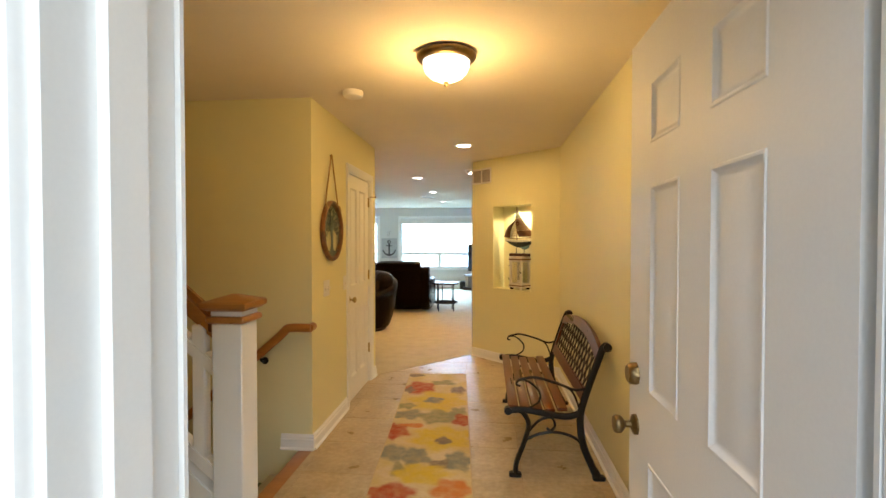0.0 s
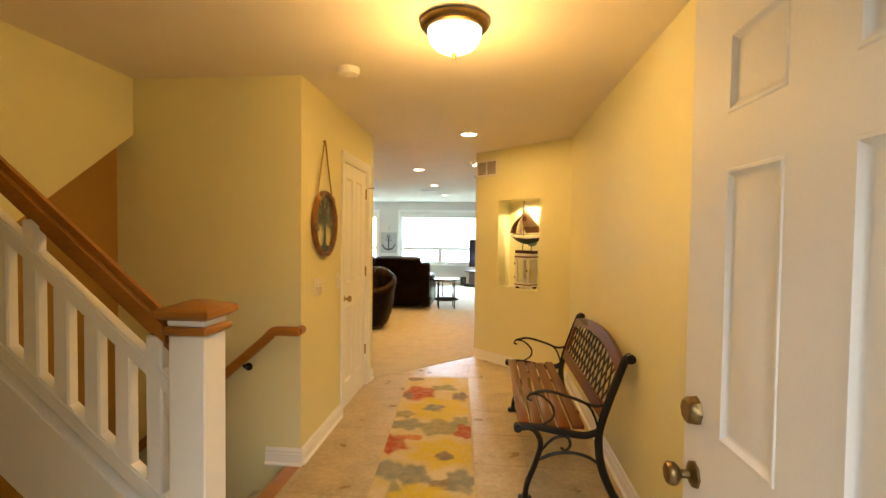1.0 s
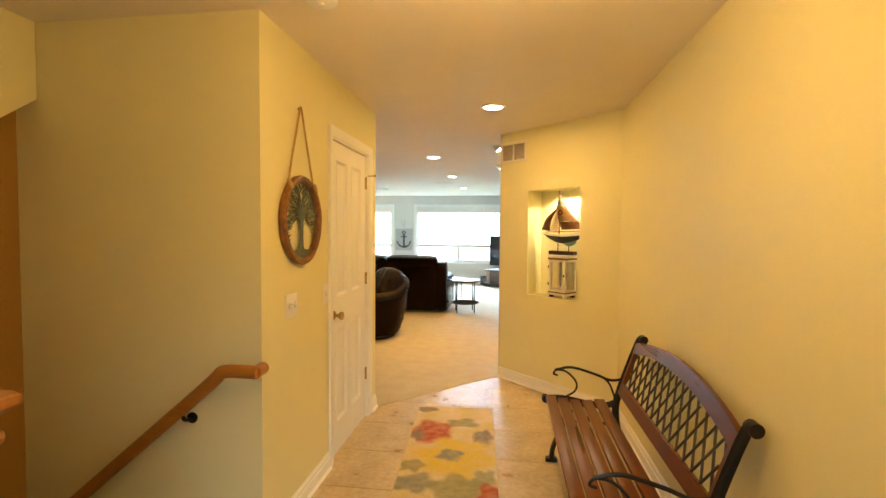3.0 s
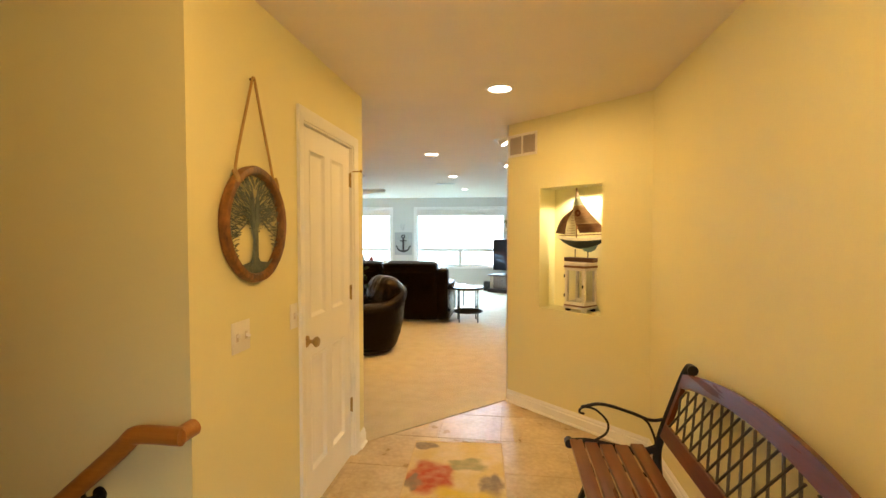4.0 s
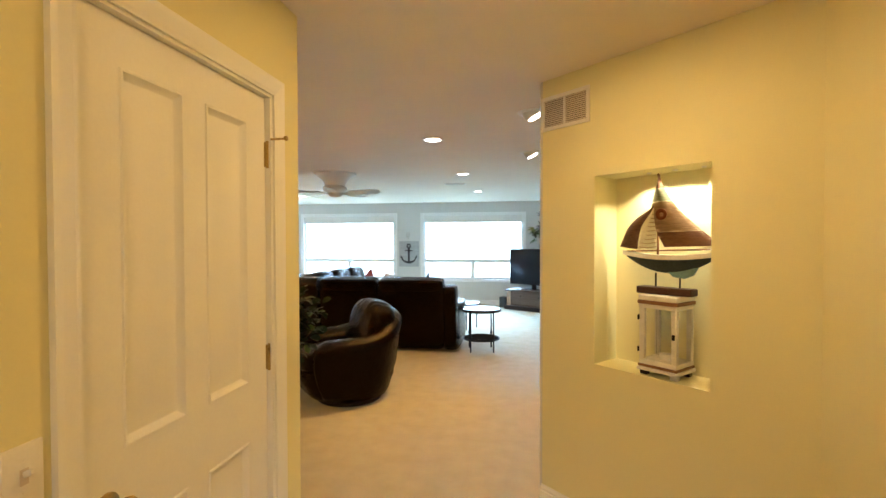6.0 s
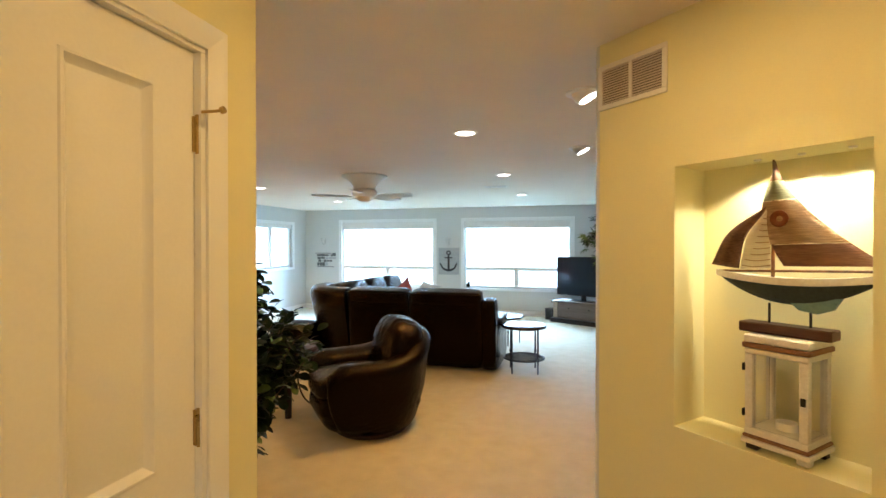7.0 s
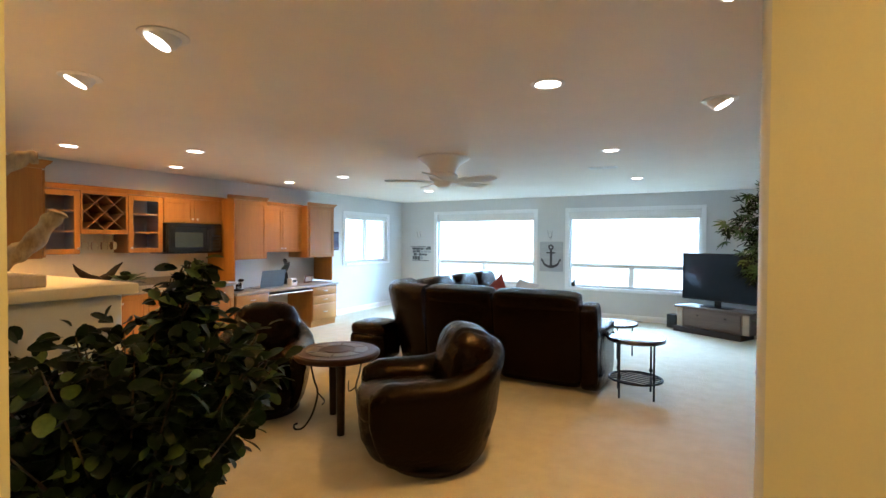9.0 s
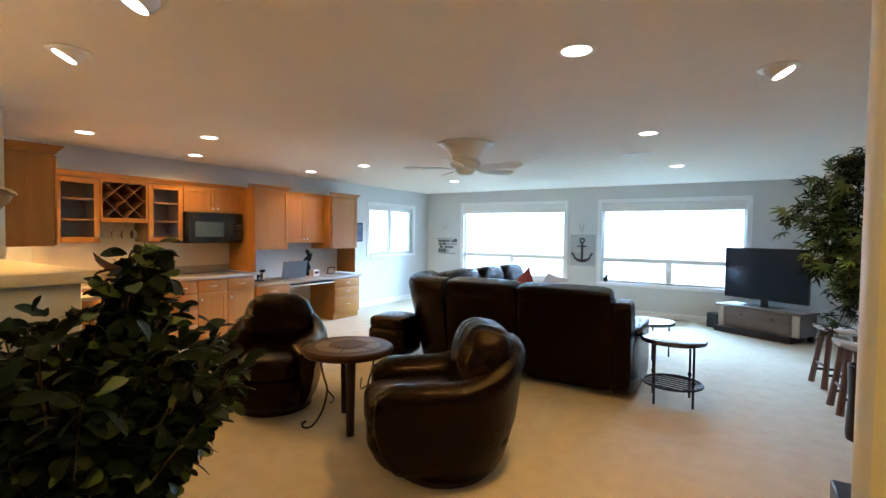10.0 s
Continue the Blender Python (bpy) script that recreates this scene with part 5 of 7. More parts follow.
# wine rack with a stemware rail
c = carcass("wine_rack", 7.824, 0.497, 1.585, 2.075, UP, "maple wine rack with crossed dividers", "wine rack", True, M_MAPLE_SHADE)
w, z0, z1 = 0.497, 1.62, 2.05
part("face_rail", boxed(0.0, w, -UP - 0.02, -UP - 0.001, 1.585, 1.635, 0.002), M_MAPLE, c)
part("face_rail", boxed(0.0, w, -UP - 0.02, -UP - 0.001, 2.04, 2.075, 0.002), M_MAPLE, c)
for s in (0.0, w - 0.02):
    part("face_stile", boxed(s, s + 0.02, -UP - 0.02, -UP - 0.001, 1.636, 2.039, 0.002), M_MAPLE, c)
for k in range(-3, 4):
    for sg in (1, -1):
        cx = w / 2 + k * 0.205
        pts = [(cx + sg * (z - (z0 + z1) / 2) * 1.0, z) for z in [z0 + (z1 - z0) * q / 40 for q in range(41)]]
        pts = [q for q in pts if 0.02 < q[0] < w - 0.02]
        if len(pts) > 3:
            (xa, za), (xb, zb) = pts[0], pts[-1]
            bm = bmesh.new()
            L = math.hypot(xb - xa, zb - za)
            an = math.degrees(math.atan2(zb - za, xb - xa))
            box(bm, 0, L, -UP - 0.012 + (0.003 if sg > 0 else 0), -0.03, -0.005, 0.005, 0.001, 1, pose(xa, 0, za, 0, -an, 0))
            part("divider", bm, M_MAPLE_SHADE, c)
for k in range(4):
    st = thing("wine_glass", KM(7.824) @ pose(0.10 + k * 0.10, -0.20, 1.40), "clear stemmed glass hanging under the wine rack", "wine glass", "hanging wine glasses")
    bm = bmesh.new()
    lathe(bm, [(0.032, 0.0), (0.040, 0.04), (0.034, 0.085), (0.008, 0.10), (0.0045, 0.11), (0.0045, 0.175), (0.034, 0.182), (0.034, 0.184), (0.004, 0.184)], 16, None, False)
    part("bowl", bm, M_GLASS, st)
# microwave under a two-door unit
c = carcass("wall_cabinet", 8.75, 0.85, 1.745, 2.075, UP, "maple two-door wall cabinet over the microwave")
leaf_door(c, G, 0.425 - G / 2, 1.75, 2.06, UP, (0.39, -UP - 0.021, 1.80))
leaf_door(c, 0.425 + G / 2, 0.85 - G, 1.75, 2.06, UP, (0.46, -UP - 0.021, 1.80))
mw = thing("microwave", KM(8.77), "black over-range microwave oven under the cabinet", "microwave")
part("body", boxed(0, 0.81, -0.36, -0.004, 1.335, 1.743, 0.006), M_BLACK, mw)
part("door", boxed(0.012, 0.60, -0.392, -0.361, 1.35, 1.69, 0.006), M_BLACK, mw)
# grey-green puts the reflection of the room's windows into the glass colour
part("window", boxed(0.10, 0.50, -0.395, -0.3925, 1.42, 1.62), surface("reflecting_microwave_glass", (0.045, 0.06, 0.055), (0.07, 0.09, 0.085), 3, 80, 0.12, 0.03, 0.02), mw, "dark door glass")
bm = bmesh.new()
tube(bm, curve([(0.575, -0.392, 1.37), (0.575, -0.425, 1.39), (0.575, -0.43, 1.52), (0.575, -0.425, 1.65), (0.575, -0.392, 1.67)], 5), 0.009, 8)
part("handle", bm, M_BLACK, mw)
part("control_panel", boxed(0.61, 0.80, -0.385, -0.361, 1.35, 1.69, 0.004), M_BLACK, mw)
for r in range(5):
    for q in range(3):
        part("button", boxed(0.645 + q * 0.045, 0.68 + q * 0.045, -0.388, -0.3855, 1.38 + r * 0.045, 1.41 + r * 0.045), M_SCREEN, mw)
part("vent_grille", boxed(0.012, 0.80, -0.38, -0.361, 1.70, 1.735, 0.003), M_BLACK, mw)
# tall side panel, deep single-door units and the pair between them
tp = thing("tall_panel", KM(9.605), "tall maple side panel standing on the counter", "cabinet panel", "kitchen cabinets")
part("board", boxed(0, 0.02, -0.60, -0.002, 0.925, 2.12, 0.002), M_MAPLE, tp)
c = carcass("wall_cabinet", 9.627, 0.68, 1.225, 2.12, 0.46, "deep maple wall cabinet with one large panelled door")
leaf_door(c, 0.03, 0.66, 1.235, 2.10, 0.46)
c = carcass("wall_cabinet", 10.31, 0.86, 1.32, 2.075, UP, "maple two-door wall cabinet over the desk")
leaf_door(c, 0.02, 0.43 - G / 2, 1.325, 2.06, UP, (0.395, -UP - 0.021, 1.38))
leaf_door(c, 0.43 + G / 2, 0.85, 1.325, 2.06, UP, (0.465, -UP - 0.021, 1.38))
c = carcass("wall_cabinet", 11.175, 0.67, 1.215, 2.12, 0.46, "deep maple wall cabinet with one panelled door at the run's end")
leaf_door(c, 0.04, 0.65, 1.225, 2.10, 0.46)
tp = thing("end_panel_board", KM(11.80), "maple side panel between desk and wall cabinet", "cabinet panel", "kitchen cabinets")
part("board", boxed(0, 0.02, -0.45, -0.002, 0.775, 1.213, 0.002), M_MAPLE, tp)


def crown(name, y, w, z, depth, ends=(0, 0)):
    """A crown moulding along the front of a wall unit."""
    cr = thing(name, KM(y), "maple crown moulding over the wall cabinets", "moulding", "crown mouldings")
    bm = bmesh.new()
    prof = [(0, 0), (-0.012, 0), (-0.016, 0.018), (-0.034, 0.034), (-0.044, 0.048), (-0.044, 0.056), (0, 0.056)]
    a = [bm.verts.new((-ends[0] * -yy * 1.0, -depth - 0.001 + yy, z + zz)) for yy, zz in prof]
    b = [bm.verts.new((w + ends[1] * -yy, -depth - 0.001 + yy, z + zz)) for yy, zz in prof]
    ring_faces(bm, [a, b])
    part("moulding", bm, M_MAPLE, cr)
    if ends[1]:
        bm = bmesh.new()
        a = [bm.verts.new((w + 0.001 - yy, -depth - 0.001 + yy, z + zz)) for yy, zz in prof]
        b = [bm.verts.new((w + 0.001 - yy, -0.002, z + zz)) for yy, zz in prof]
        ring_faces(bm, [a, b])
        part("return", bm, M_MAPLE, cr)
    return cr


crown("crown_moulding", 7.06, 2.56, 2.076, UP)
crown("crown_moulding", 9.60, 0.71, 2.121, 0.46)
crown("crown_moulding", 10.312, 0.86, 2.076, UP)
crown("crown_moulding", 11.175, 0.67, 2.121, 0.46, (0, 1))

# base units
BD = 0.585
base_units = [(7.32, 0.74, "d2"), (8.065, 0.345, "d"), (8.412, 0.368, "w4"), (8.782, 0.408, "wd"), (9.192, 0.41, "wd")]
for y, w, kind_ in base_units:
    c = carcass("base_cabinet", y, w, 0.10, 0.875, BD, {"d": "maple base cabinet with one panelled door", "d2": "maple base cabinet with two panelled doors", "w4": "maple base unit with a stack of drawers", "wd": "maple base cabinet with a drawer over a door"}[kind_])
    part("toe_kick", boxed(0.001, w - 0.001, -BD + 0.07, -0.02, 0.006, 0.099), M_DARKWOOD, c)
    if kind_ == "d":
        leaf_door(c, G, w - G, 0.12, 0.865, BD, (0.04, -BD - 0.021, 0.78))
    elif kind_ == "d2":
        leaf_door(c, G, w / 2 - 0.002, 0.12, 0.865, BD, (w / 2 - 0.04, -BD - 0.021, 0.78))
        leaf_door(c, w / 2 + 0.002, w - G, 0.12, 0.865, BD, (w / 2 + 0.04, -BD - 0.021, 0.78))
    elif kind_ == "w4":
        for za, zb in ((0.12, 0.32), (0.325, 0.515), (0.52, 0.70), (0.705, 0.865)):
            leaf_door(c, G, w - G, za, zb - 0.004, BD, None, False, 0.5, True, "drawer_front")
    else:
        leaf_door(c, G, w - G, 0.705, 0.861, BD, None, False, 0.5, True, "drawer_front")
        leaf_door(c, G, w - G, 0.12, 0.70, BD, (0.04, -BD - 0.021, 0.62))
ct = thing("worktop", KM(7.32), "grey laminate worktop with an upstand", "worktop")
part("slab", boxed(0, 2.305, -0.625, -0.002, 0.876, 0.915, 0.006, 2), M_COUNTER, ct)
part("upstand", boxed(0, 2.28, -0.024, -0.003, 0.916, 1.02, 0.004), M_COUNTER, ct)
# desk
c = carcass("desk_unit", 9.63, 0.585, 0.10, 0.71, BD, "maple desk unit with a drawer over a door")
leaf_door(c, G, 0.58, 0.55, 0.70, BD, None, False, 0.5, True, "drawer_front")
leaf_door(c, G, 0.58, 0.12, 0.545, BD, (0.05, -BD - 0.021, 0.48))
part("toe_kick", boxed(0.001, 0.584, -BD + 0.07, -0.02, 0.006, 0.099), M_DARKWOOD, c)
c = carcass("desk_unit", 11.155, 0.61, 0.10, 0.71, BD, "maple desk unit with three drawers")
for za, zb in ((0.12, 0.40), (0.405, 0.55), (0.555, 0.70)):
    leaf_door(c, G, 0.605, za, zb - 0.004, BD, None, False, 0.5, True, "drawer_front")
part("toe_kick", boxed(0.001, 0.609, -BD + 0.02, -0.02, 0.006, 0.099), M_MAPLE, c)
dt = thing("desktop", KM(9.63), "grey laminate desktop, lower than the worktop", "desktop")
part("slab", boxed(0.002, 2.17, -0.625, -0.002, 0.711, 0.752, 0.006, 2), M_COUNTER, dt)
kt = thing("keyboard_tray", KM(10.23), "thin black keyboard tray under the desktop", "keyboard tray")
part("tray", boxed(0.02, 0.90, -0.60, -0.25, 0.668, 0.69, 0.003), M_BLACK, kt)
part("tray_front", boxed(0.0, 0.915, -0.615, -0.601, 0.655, 0.675, 0.002), M_WHITEPLASTIC, kt)
part("runner", boxed(0.0, 0.018, -0.58, -0.25, 0.66, 0.71), M_STEELGREY, kt)
part("runner", boxed(0.897, 0.915, -0.58, -0.25, 0.66, 0.71), M_STEELGREY, kt)

# things on the desk
lap = thing("laptop", KM(10.42) @ pose(0, -0.33, 0.7525), "open laptop with a blue-grey lid on the desk", "laptop")
part("base", boxed(-0.235, 0.235, -0.12, 0.13, 0.001, 0.018, 0.004), M_STEELGREY, lap)
part("lid", boxed(-0.235, 0.235, 0, 0.008, 0, 0.275, 0.003, 1, pose(0, -0.115, 0.018, 12)), surface("blue_grey_lid", (0.09, 0.12, 0.15), (0.12, 0.155, 0.19), 6, 150, 0.35, metal=0.3), lap)
rd = thing("clock_radio", KM(10.95) @ pose(0, -0.33, 0.7525, 0, 0, 8), "small white clock radio on the desk", "clock radio")
part("body", boxed(-0.075, 0.075, -0.05, 0.05, 0, 0.115, 0.012, 2), M_WHITEPLASTIC, rd)
part("display", boxed(-0.05, 0.05, -0.053, -0.0505, 0.05, 0.09), M_BLACK, rd)
sc = thing("dark_figurine", KM(10.97) @ pose(0, -0.15, 0.7525) @ Matrix.Scale(1.12, 4), "dark branching figurine on the desk", "figurine")
bm = bmesh.new()
tube(bm, curve([(0, 0, 0.0), (0.01, 0, 0.12), (-0.015, 0, 0.22), (0.02, 0, 0.30), (-0.03, 0, 0.40)], 5), [0.035] * 5 + [0.03] * 5 + [0.045] * 5 + [0.03] * 5 + [0.008], 8)
tube(bm, curve([(0.0, 0, 0.27), (0.06, 0, 0.30), (0.075, 0, 0.35)], 4), [0.022] * 5 + [0.012] * 4, 7)
tube(bm, curve([(0.0, 0, 0.24), (-0.06, 0, 0.25), (-0.09, 0, 0.22)], 4), [0.022] * 5 + [0.01] * 4, 7)
part("figure", bm, M_BLACK, sc)
pf = thing("photo_frame", KM(11.43) @ pose(0, -0.22, 0.7525, 12, 0, 0), "small red-brown photo frame on the desk", "photo frame")
part("frame", boxed(-0.09, 0.09, 0, 0.014, 0, 0.13, 0.003), M_CHERRY, pf)
part("picture", boxed(-0.07, 0.07, -0.003, -0.001, 0.02, 0.11), M_BEIGE, pf)
hp = thing("desk_phone", KM(9.88) @ pose(0, -0.34, 0.7525, 0, 0, 20), "small black desk gadget with a round head", "desk gadget")
part("foot", boxed(-0.06, 0.06, -0.05, 0.05, 0, 0.025, 0.008, 2), M_BLACK, hp)
bm = bmesh.new()
tube(bm, curve([(-0.05, 0, 0.03), (-0.055, 0, 0.10), (0.0, 0, 0.07), (0.055, 0, 0.11), (0.05, 0, 0.03)], 5), 0.012, 8)
part("cradle", bm, M_BLACK, hp)
dl = thing("desk_ornament", KM(10.05) @ pose(0, -0.16, 0.7525), "small dark ornament on a pale base", "ornament")
part("base", boxed(-0.03, 0.03, -0.03, 0.03, 0, 0.10, 0.006), M_WHITEPLASTIC, dl)
bm = bmesh.new()
cushion(bm, 0.10, 0.05, 0.05, pose(0.01, 0, 0.135), 2.4, 8)
part("bird", bm, M_BLACK, dl)

# eagle-like winged figure and small plant on the worktop
wf = thing("winged_figure", KM(8.02) @ pose(0, -0.30, 0.916), "dark carved winged bird figure on the worktop", "figurine")
bm = bmesh.new()
cushion(bm, 0.09, 0.07, 0.16, pose(0, 0, 0.09), 2.3, 8)
tube(bm, curve([(0.02, 0, 0.12), (-0.10, 0, 0.16), (-0.20, 0, 0.24), (-0.26, 0, 0.33)], 5), [0.035, 0.045, 0.05, 0.05, 0.05, 0.045, 0.045, 0.04, 0.04, 0.035, 0.03, 0.03, 0.02, 0.015, 0.01, 0.005], 8, 0.4)
tube(bm, curve([(0.0, 0, 0.12), (0.10, 0, 0.17), (0.18, 0, 0.26), (0.26, 0, 0.33)], 5), [0.035, 0.045, 0.05, 0.05, 0.05, 0.045, 0.045, 0.04, 0.04, 0.035, 0.03, 0.03, 0.02, 0.015, 0.01, 0.005], 8, 0.4)
part("figure", bm, M_DARKWOOD, wf)

# faucet and side run of the kitchen under the hanging unit
sk = thing("side_base_cabinet", pose(-6.41, 6.692, 0), "maple base cabinets under the side worktop", "cabinet", "kitchen cabinets")
part("body", boxed(0, 1.57, 0.0, 0.585, 0.10, 0.875, 0.003), M_MAPLE, sk)
part("toe_kick", boxed(0.001, 1.569, 0.02, 0.52, 0.006, 0.099), M_DARKWOOD, sk)
sw = thing("side_worktop", pose(-6.41, 6.692, 0), "grey laminate side worktop", "worktop")
part("slab", boxed(0, 1.59, 0.0, 0.624, 0.876, 0.915, 0.006, 2), M_COUNTER, sw)
fc = thing("faucet", pose(-5.95, 7.10, 0.916), "polished curved kitchen faucet on the worktop", "faucet")
bm = bmesh.new()
tube(bm, curve([(0, 0, 0), (0, 0, 0.16), (0, 0.03, 0.22), (0, 0.09, 0.23), (0, 0.13, 0.18)], 6), 0.011, 8)
part("spout", bm, M_NICKEL, fc)
hc = thing("hanging_cabinet", pose(-6.41, 6.692, 0), "maple wall cabinet run with a plain end panel", "cabinet", "kitchen cabinets")
part("body", boxed(0, 1.56, 0.0, 0.31, 1.36, 2.12, 0.003), M_MAPLE, hc)
for k in range(4):
    bm = bmesh.new()
    frame_panel(bm, 0.375, 0.74, 0.02, 0.055, 0.055, 0.008, pose(0.02 + (k + 1) * 0.385, 0.331, 1.37, 0, 0, 180))
    part("cabinet_door", bm, M_MAPLE, hc)
bm = bmesh.new()
rings = []
for o, z in ((0.0, 2.121), (0.014, 2.121), (0.02, 2.14), (0.045, 2.165), (0.055, 2.18), (0.055, 2.19), (0.0, 2.19)):
    rings.append([bm.verts.new(v) for v in ((0, 0, z), (1.56 + o, 0, z), (1.56 + o, 0.31 + o, z), (0, 0.31 + o, z))])
ring_faces(bm, rings)
part("crown", bm, M_MAPLE, hc)
# backsplash
struct("trim_backsplash", boxed(ROOM_L + 0.0005, ROOM_L + 0.006, 7.32, 9.6, 1.021, 1.354), surface("pale_backsplash", (0.62, 0.55, 0.46), (0.68, 0.61, 0.52), 6, 90, 0.4), "pale backsplash behind the worktop")

# pale half wall with a broad ledge beside the hall
struct("wall_half", boxed(-4.0, -1.87, END + 0.001, 6.10, 0.004, 1.33, 0.004), M_ROOM, "pale half wall with a ledge")
# cream tone stands for the warm lamplight falling on the ledge
M_LEDGE = surface("warm_lit_ledge", (0.72, 0.62, 0.42), (0.76, 0.66, 0.46), 4, 120, 0.45, 0.06, 0.06)
struct("trim_ledge", boxed(-4.0, -1.83, END + 0.001, 6.14, 1.331, 1.37, 0.006, 2), M_LEDGE, "ledge on the half wall, coloured as warmly lit")


# ---------------------------------------------------------------- on the hall's walls
# shade between and behind the louvres is put into these two colours
M_VENTBACK = surface("shaded_vent_inside", (0.10, 0.08, 0.07), (0.15, 0.12, 0.10), 10, 90, 0.8)
M_SLAT = surface("shaded_slat_grey", (0.56, 0.49, 0.43), (0.63, 0.56, 0.50), 10, 90, 0.6)


def vent_grille(m, w, h, cols, label):
    v = thing("air_vent", m, label, "air vent")
    f = 0.022
    for q in ((0, w, 0, f), (0, w, h - f, h), (0, f, f, h - f), (w - f, w, f, h - f)):
        part("frame", boxed(q[0], q[1], 0.0005, 0.009, q[2], q[3], 0.002), M_WHITEPLASTIC, v)
    cw = (w - 2 * f) / cols
    for k in range(1, cols):
        part("divider", boxed(f + k * cw - 0.008, f + k * cw + 0.008, 0.0005, 0.008, f, h - f, 0.001), M_WHITEPLASTIC, v)
    part("backing", boxed(f, w - f, 0.0004, 0.0012, f, h - f), M_VENTBACK, v)
    n = 14
    for k in range(n):
        z = f + (k + 0.5) * (h - 2 * f) / n
        part("slat", boxed(f, w - f, 0.0015, 0.0075, z - 0.0026, z + 0.0026, 0, 1), M_SLAT, v)
    return v


vent_grille(AW @ pose(0.945, 0, 2.150), 0.325, 0.192, 2, "white wall air vent with two louvred panels")
LW = lambda y, z: pose(LEFT, y, z, 0, 0, 90)     # local x along +y, the hall at local -y


def switch_plate(y0, y1, z0, z1, n, label):
    s = thing("light_switch", LW(y0, z0), label, "light switch")
    w, h = y1 - y0, z1 - z0
    part("plate", boxed(0, w, -0.007, -0.0005, 0, h, 0.003, 2), M_WHITEPLASTIC, s)
    for k in range(n):
        c = w * (k + 0.5) / n
        part("bezel", boxed(c - 0.008, c + 0.008, -0.0085, -0.0072, h / 2 - 0.015, h / 2 + 0.015, 0.0005), M_SLAT, s)
        part("toggle", boxed(-0.0045, 0.0045, -0.019, 0.0, -0.006, 0.006, 0.002, 1, pose(c, -0.008, h / 2 + 0.004, 22 if k else -22)), M_WHITEPLASTIC, s)
        for z in (h / 2 - 0.030, h / 2 + 0.030):
            bm = bmesh.new()
            lathe(bm, [(0.0006, 0), (0.0035, 0), (0.003, 0.0015), (0.0006, 0.0015)], 10, pose(c, -0.0071, z, 90))
            part("screw", bm, M_WHITEPLASTIC, s)


switch_plate(3.827, 3.948, 1.040, 1.160, 2, "white double light switch on the hall wall")
switch_plate(4.300, 4.374, 1.040, 1.160, 1, "white single light switch beside the closet door")

# round tree picture on a rope strap
art = thing("tree_wall_art", LW(3.985, 1.532), "round wooden wall hanging with a cut-metal tree and rope", "wall art")
M_RUSTWOOD = surface("rustic_brown_wood", (0.045, 0.014, 0.003), (0.30, 0.125, 0.030), 13, 60, 0.42, 0.1, 0.35, stretch=(1.0, 1.0, 0.45))
M_TREE = surface("patina_metal", (0.060, 0.082, 0.070), (0.15, 0.175, 0.145), 12, 90, 0.5, 0.1, 0.2, metal=0.2)
R = 0.232
bm = bmesh.new()
ringsA = []
for i in range(64):
    a = 2 * math.pi * i / 64
    wob = 1 + 0.006 * math.sin(4 * a + 1) + 0.003 * math.sin(9 * a)
    ringsA.append([bm.verts.new(Vector((r * wob * math.cos(a), y, r * wob * math.sin(a)))) for r, y in ((R - 0.038, -0.004), (R - 0.037, -0.022), (R - 0.030, -0.034), (R - 0.018, -0.038), (R - 0.006, -0.034), (R, -0.022), (R - 0.002, -0.004))])
ringsA.append(ringsA[0])
ring_faces(bm, ringsA, True, False)
part("hoop", bm, M_RUSTWOOD, art, "rough brown wooden hoop")
rng = random.Random(4)
Y0 = -0.014
IN = R - 0.036


def in_crown(x, z):
    """True inside the hoop, over the two open ovals beside the trunk."""
    if math.hypot(x, z) > IN or z < -0.13:
        return False
    if (abs(x) - 0.066) ** 2 / 0.050 ** 2 + (z + 0.092) ** 2 / 0.080 ** 2 < 1:
        return False
    return not (z < -0.045 and abs(x) < 0.08)


def twig(bm, x, z, ang, length, r):
    pts, n, ph = [], 7, rng.uniform(0, 6)
    for k in range(n):
        u = k / (n - 1)
        w = 0.0055 * math.sin(ph + 9 * u) * u
        px, pz = x + length * u * math.cos(ang) - w * math.sin(ang), z + length * u * math.sin(ang) + w * math.cos(ang)
        if not in_crown(px, pz):
            break
        pts.append((px, Y0 + 0.002 * math.sin(ph * 3), pz))
    if len(pts) > 2:
        tube(bm, pts, [r * (1 - 0.55 * k / n) for k in range(len(pts))], 5)


bm = bmesh.new()
for sgn in (-1, 1):
    for k in range(8):       # main limbs, fanning up and out
        up_ = radians(84 - 10.5 * k)
        reach = IN * (0.98 if k < 5 else 0.92)
        x3, z3 = sgn * reach * math.cos(up_ * 0.9), reach * math.sin(up_ * 0.9) * 0.98 - 0.012 * k
        tube(bm, curve([(0, Y0, -0.02 - 0.004 * k), (x3 * 0.22, Y0, 0.03 + z3 * 0.30), (x3 * 0.6, Y0, z3 * 0.74 + 0.018), (x3 * 0.94, Y0, z3 * 0.94)], 5), [0.0050 * (1 - 0.80 * q / 15) for q in range(16)], 6)
    for k in range(330):     # wavy twigs that fill the crown
        x, z = sgn * rng.uniform(0.0, IN), rng.uniform(-0.13, IN)
        if not in_crown(x, z):
            continue
        rad_ = math.atan2(z + 0.03, abs(x))
        ang = rad_ * (0.30 + 0.45 * max(0, z) / IN if z > 0 else 0.5) + rng.uniform(-0.25, 0.25)
        twig(bm, x, z, ang if sgn > 0 else math.pi - ang, rng.uniform(0.04, 0.075), rng.uniform(0.0012, 0.0026))
part("tree", bm, M_TREE, art, "grey-green cut-metal tree")
bm = bmesh.new()
